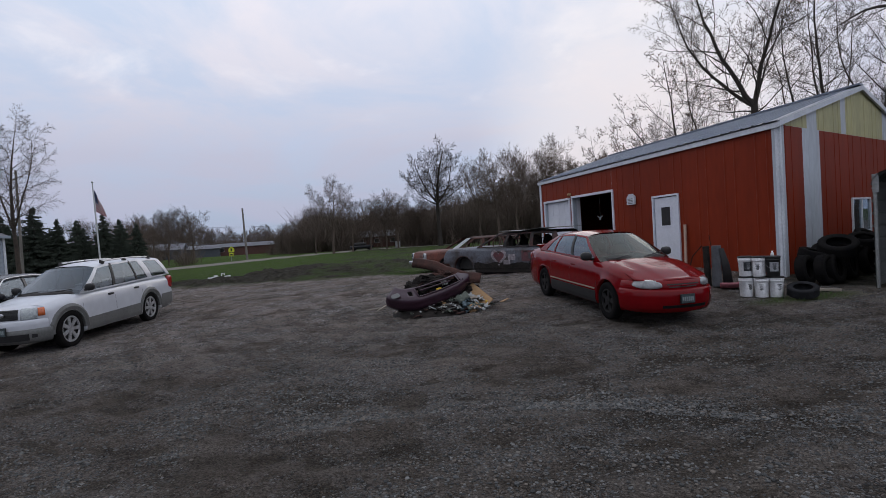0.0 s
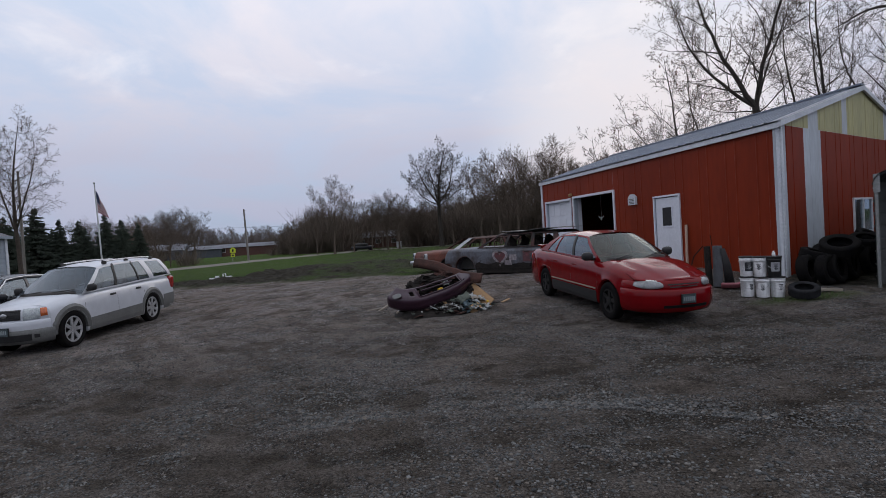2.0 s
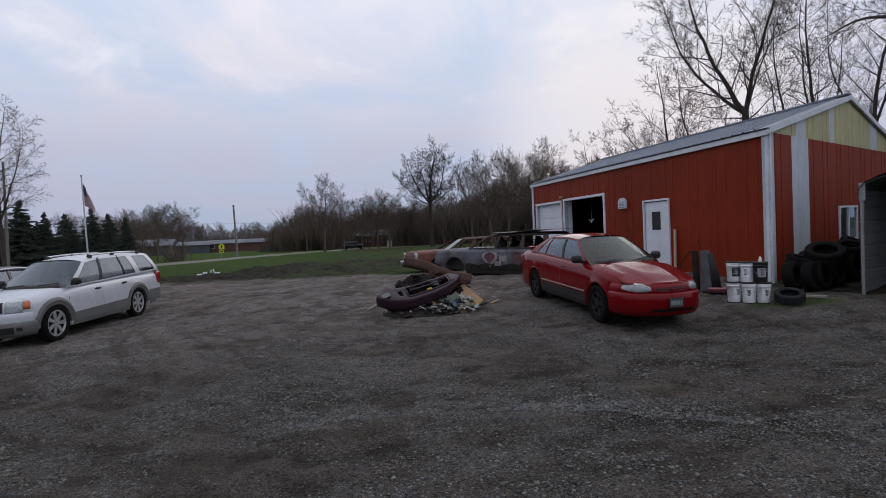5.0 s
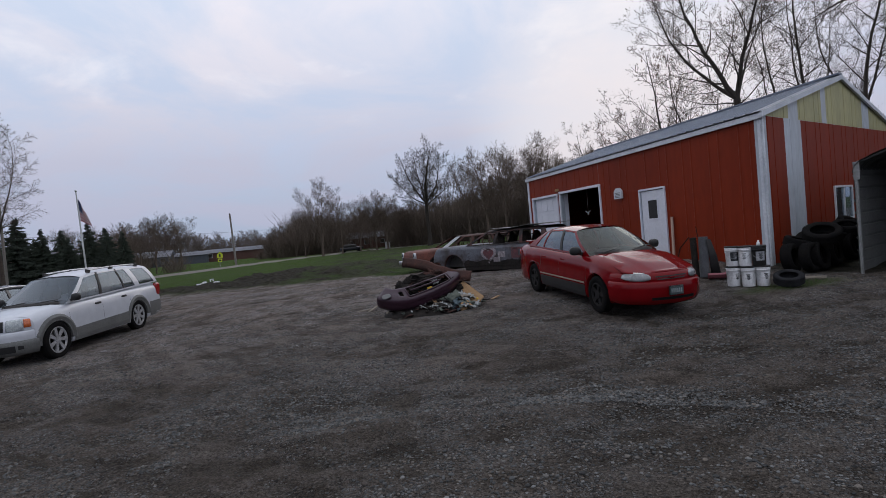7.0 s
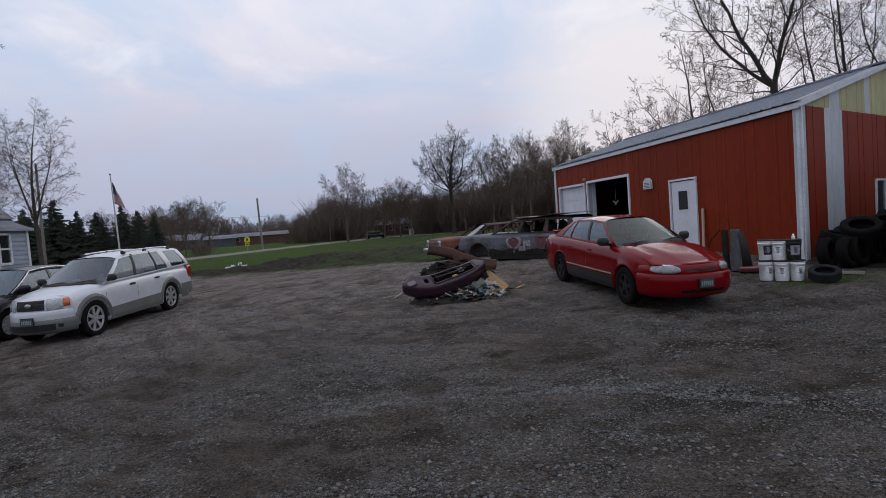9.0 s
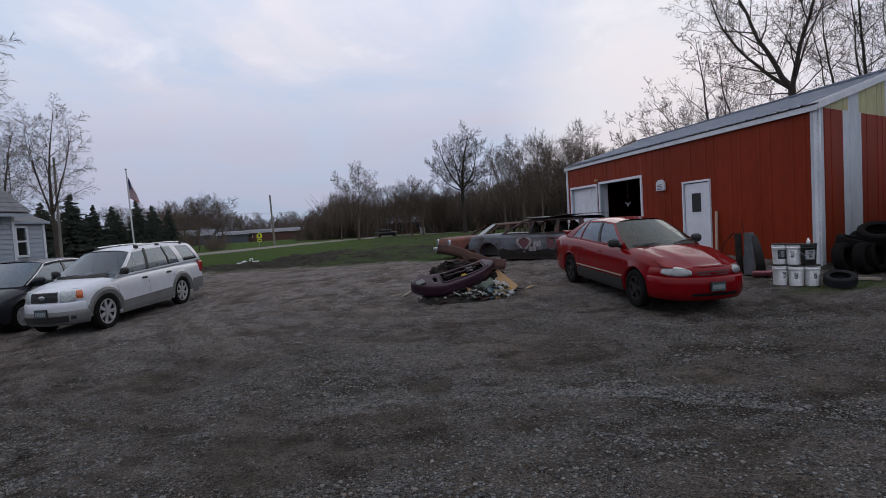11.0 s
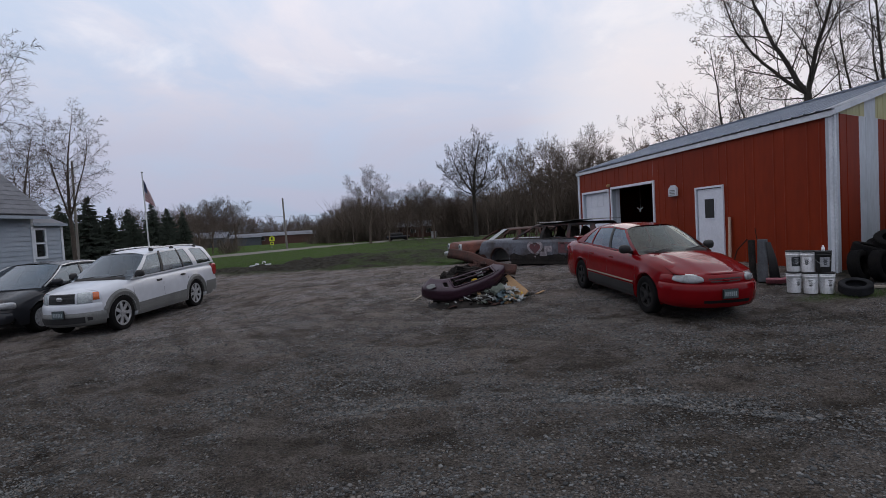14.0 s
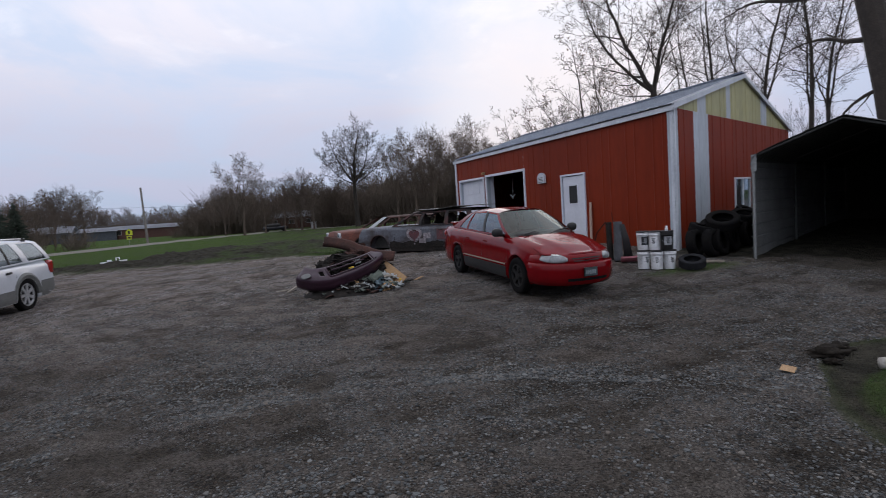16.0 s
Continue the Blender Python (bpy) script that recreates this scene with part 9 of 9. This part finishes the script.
for k in range(3200):
    px_ = -150 + 1500 * (k + rw.random()) / 3200
    d = rw.uniform(98, 132) if px_ > 520 else rw.uniform(112, 160)
    x, y = by_bearing(px_, d)
    if -46 < x < -20 and y < 140 or (abs(x - 0.5) < 6 and y < 121):
        continue
    s = poly(SAP, px_) * rw.uniform(0.6, 1.15) * (0.82 + 0.65 * noise.noise(Vector((px_ * 0.022, d * 0.03, 2))))
    places.append((x, y, s * 1.3, rw.uniform(0, 6.28), s))
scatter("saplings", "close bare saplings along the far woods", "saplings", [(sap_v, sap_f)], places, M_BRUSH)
# thicket and rough trees close behind the building
places = []
for k in range(60):
    x, y = rw.uniform(20, 60), rw.uniform(12, 60)
    if x < 24 and y < 28:
        x += 8
    h = rw.uniform(6, 11)
    places.append((x, y, h / 10 * 0.6, rw.uniform(0, 6.28), h / 10))
thin = Grower(73, sides=(4, 3, 3, 3, 3, 3), max_level=3, kids=(10, 7, 6, 4), spread=(18, 45), up=0.12, thin=0.014, start=0.12, shrink=(0.45, 0.6, 0.6, 0.55), split=9, ribbon=1)
thin.branch(Vector((0, 0, 0)), Vector((0.03, 0, 1)), 10.0, 0.10, 0)
thin.fit(10.0)
scatter("thicket", "thin bare trees behind the building", "woods", [thin.wood], places, M_BARK)
# woods that close the place behind the camera
places = []
for k in range(36):
    a = radians(rw.uniform(110, 250))
    d = rw.uniform(45, 70)
    x, y = d * math.sin(a), d * math.cos(a)
    h = rw.uniform(8, 12)
    places.append((x, y, h / 10, rw.uniform(0, 6.28), h / 10))
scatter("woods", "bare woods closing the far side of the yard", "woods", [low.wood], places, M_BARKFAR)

# ---- loose stones and grass blades ----
rs = random.Random(12)
ico = bmesh.new()
bmesh.ops.create_icosphere(ico, subdivisions=1, radius=1.0)
ico.verts.ensure_lookup_table()
stone_f = [[v.index for v in f.verts] for f in ico.faces]
stone_base = np.array([v.co[:] for v in ico.verts], dtype=np.float32)
ico.free()
rng = np.random.default_rng(3)
stones_t = [((stone_base * (0.75 + 0.5 * rng.random((len(stone_base), 1)))) * np.array([1.0, 0.8, 0.5]), stone_f) for _ in range(6)]
octa = np.array([(1, 0, 0.1), (0, 1, -0.1), (-1, 0, 0.15), (0, -1, 0), (0.1, -0.1, 1), (-0.05, 0.1, -1)], dtype=np.float32)
octa_f = [(0, 1, 4), (1, 2, 4), (2, 3, 4), (3, 0, 4), (1, 0, 5), (2, 1, 5), (3, 2, 5), (0, 3, 5)]
chips_t = [((octa * (0.7 + 0.6 * rng.random((6, 1)))) * np.array([1.0, 0.75, 0.5]), octa_f) for _ in range(8)]
places = []
while len(places) < 140000:
    near = rs.random() < 0.24
    d = rs.uniform(0.4, 5.2) if near else 5.0 + 17.0 * rs.random() ** 1.5
    a = rs.uniform(-math.pi, math.pi) if near and d < 2.4 else radians(rs.uniform(-62, 72))
    x, y = d * math.sin(a), d * math.cos(a)
    g, dd, r_ = masks(x, y)
    fade = 0.0 if d < 16 else (d - 16) * 0.12
    if g > 0.3 or dd > 0.5 or noise.noise(Vector((x * 0.55, y * 0.55, 2))) + 0.6 * noise.noise(Vector((x * 1.9, y * 1.9, 6))) + rs.uniform(-0.42, 0.42) < -0.02 + fade:
        continue
    s = (0.0045 + 0.0120 * rs.random() ** 1.7) * (1.7 if rs.random() < 0.08 else 1)
    if d > 5:
        s *= 1.15
    places.append((x, y, s, rs.uniform(0, 6.28), d < 4.2))
V, F, off = [], [], 0
for k, (x, y, s, a, near) in enumerate(places):
    v, f = stones_t[k % 6] if near else chips_t[k % 8]
    c, q = math.cos(a), math.sin(a)
    V.append((v * s) @ np.array([[c, q, 0], [-q, c, 0], [0, 0, 1]]) + np.array([x, y, gz(x, y) + rut(x, y) + s * 0.12]))
    F.append(np.array(f) + off)
    off += len(v)
V, F = np.concatenate(V), np.concatenate(F)
me = bpy.data.meshes.new("gravel")
me.from_pydata(V.tolist(), [], F.tolist())


def stone_mat():
    m = bpy.data.materials.new("loose_stones")
    m.use_nodes = True
    N, L = m.node_tree.nodes, m.node_tree.links
    b = N["Principled BSDF"]
    g = N.new("ShaderNodeNewGeometry")
    r = N.new("ShaderNodeValToRGB")
    el = r.color_ramp.elements
    el[0].position, el[0].color = 0.0, (0.020, 0.021, 0.021, 1)
    el[1].position, el[1].color = 1.0, (0.178, 0.177, 0.170, 1)
    e3 = el.new(0.62); e3.color = (0.092, 0.096, 0.096, 1)
    e4 = el.new(0.78); e4.color = (0.140, 0.116, 0.094, 1)
    e5 = el.new(0.90); e5.color = (0.118, 0.122, 0.121, 1)
    L.new(g.outputs["Random Per Island"], r.inputs[0]); L.new(r.outputs[0], b.inputs["Base Color"])
    b.inputs["Roughness"].default_value = 0.85
    return m


me.materials.append(stone_mat())
tagged(new("gravel", me), "loose grey gravel stones on the yard", "gravel", kind="stuff")

places, tries = [], 0
while len(places) < 14000 and tries < 200000:
    tries += 1
    k = rs.random()
    if k < 0.45:
        x, y = rs.uniform(3.2, 7.5), rs.uniform(0.8, 3.6)
    elif k < 0.55:
        x, y = rs.uniform(6.2, 9.0), rs.uniform(7.8, 9.2)
    else:
        x = rs.uniform(-16, 8)
        y = poly(GRASS_EDGE, x) + rs.uniform(-0.5, 14) * rs.random()
    g, dd, r_ = masks(x, y)
    if g - dd < 0.35 or rs.random() > g:
        continue
    s = rs.uniform(0.03, 0.06) if y < 10 else rs.uniform(0.04, 0.085)
    places.append((x, y, s, rs.uniform(0, 6.28), s))
bl_v = [(-0.07, 0, 0), (0.07, 0, 0), (0.05, 0.12, 0.6), (-0.03, 0.12, 0.6), (0.02, 0.35, 1.0), (0.0, 0.35, 1.0), (0.13, 0.3, 0), (0.25, 0.3, 0), (0.30, 0.2, 0.5), (0.24, 0.2, 0.5), (0.45, 0.05, 0.8), (0.43, 0.05, 0.8)]
bl_f = [(0, 1, 2, 3), (3, 2, 4, 5), (6, 7, 8, 9), (9, 8, 10, 11)]
scatter("grass", "short green spring grass blades", "grass", [(bl_v, bl_f)], places, M_GRASSB)
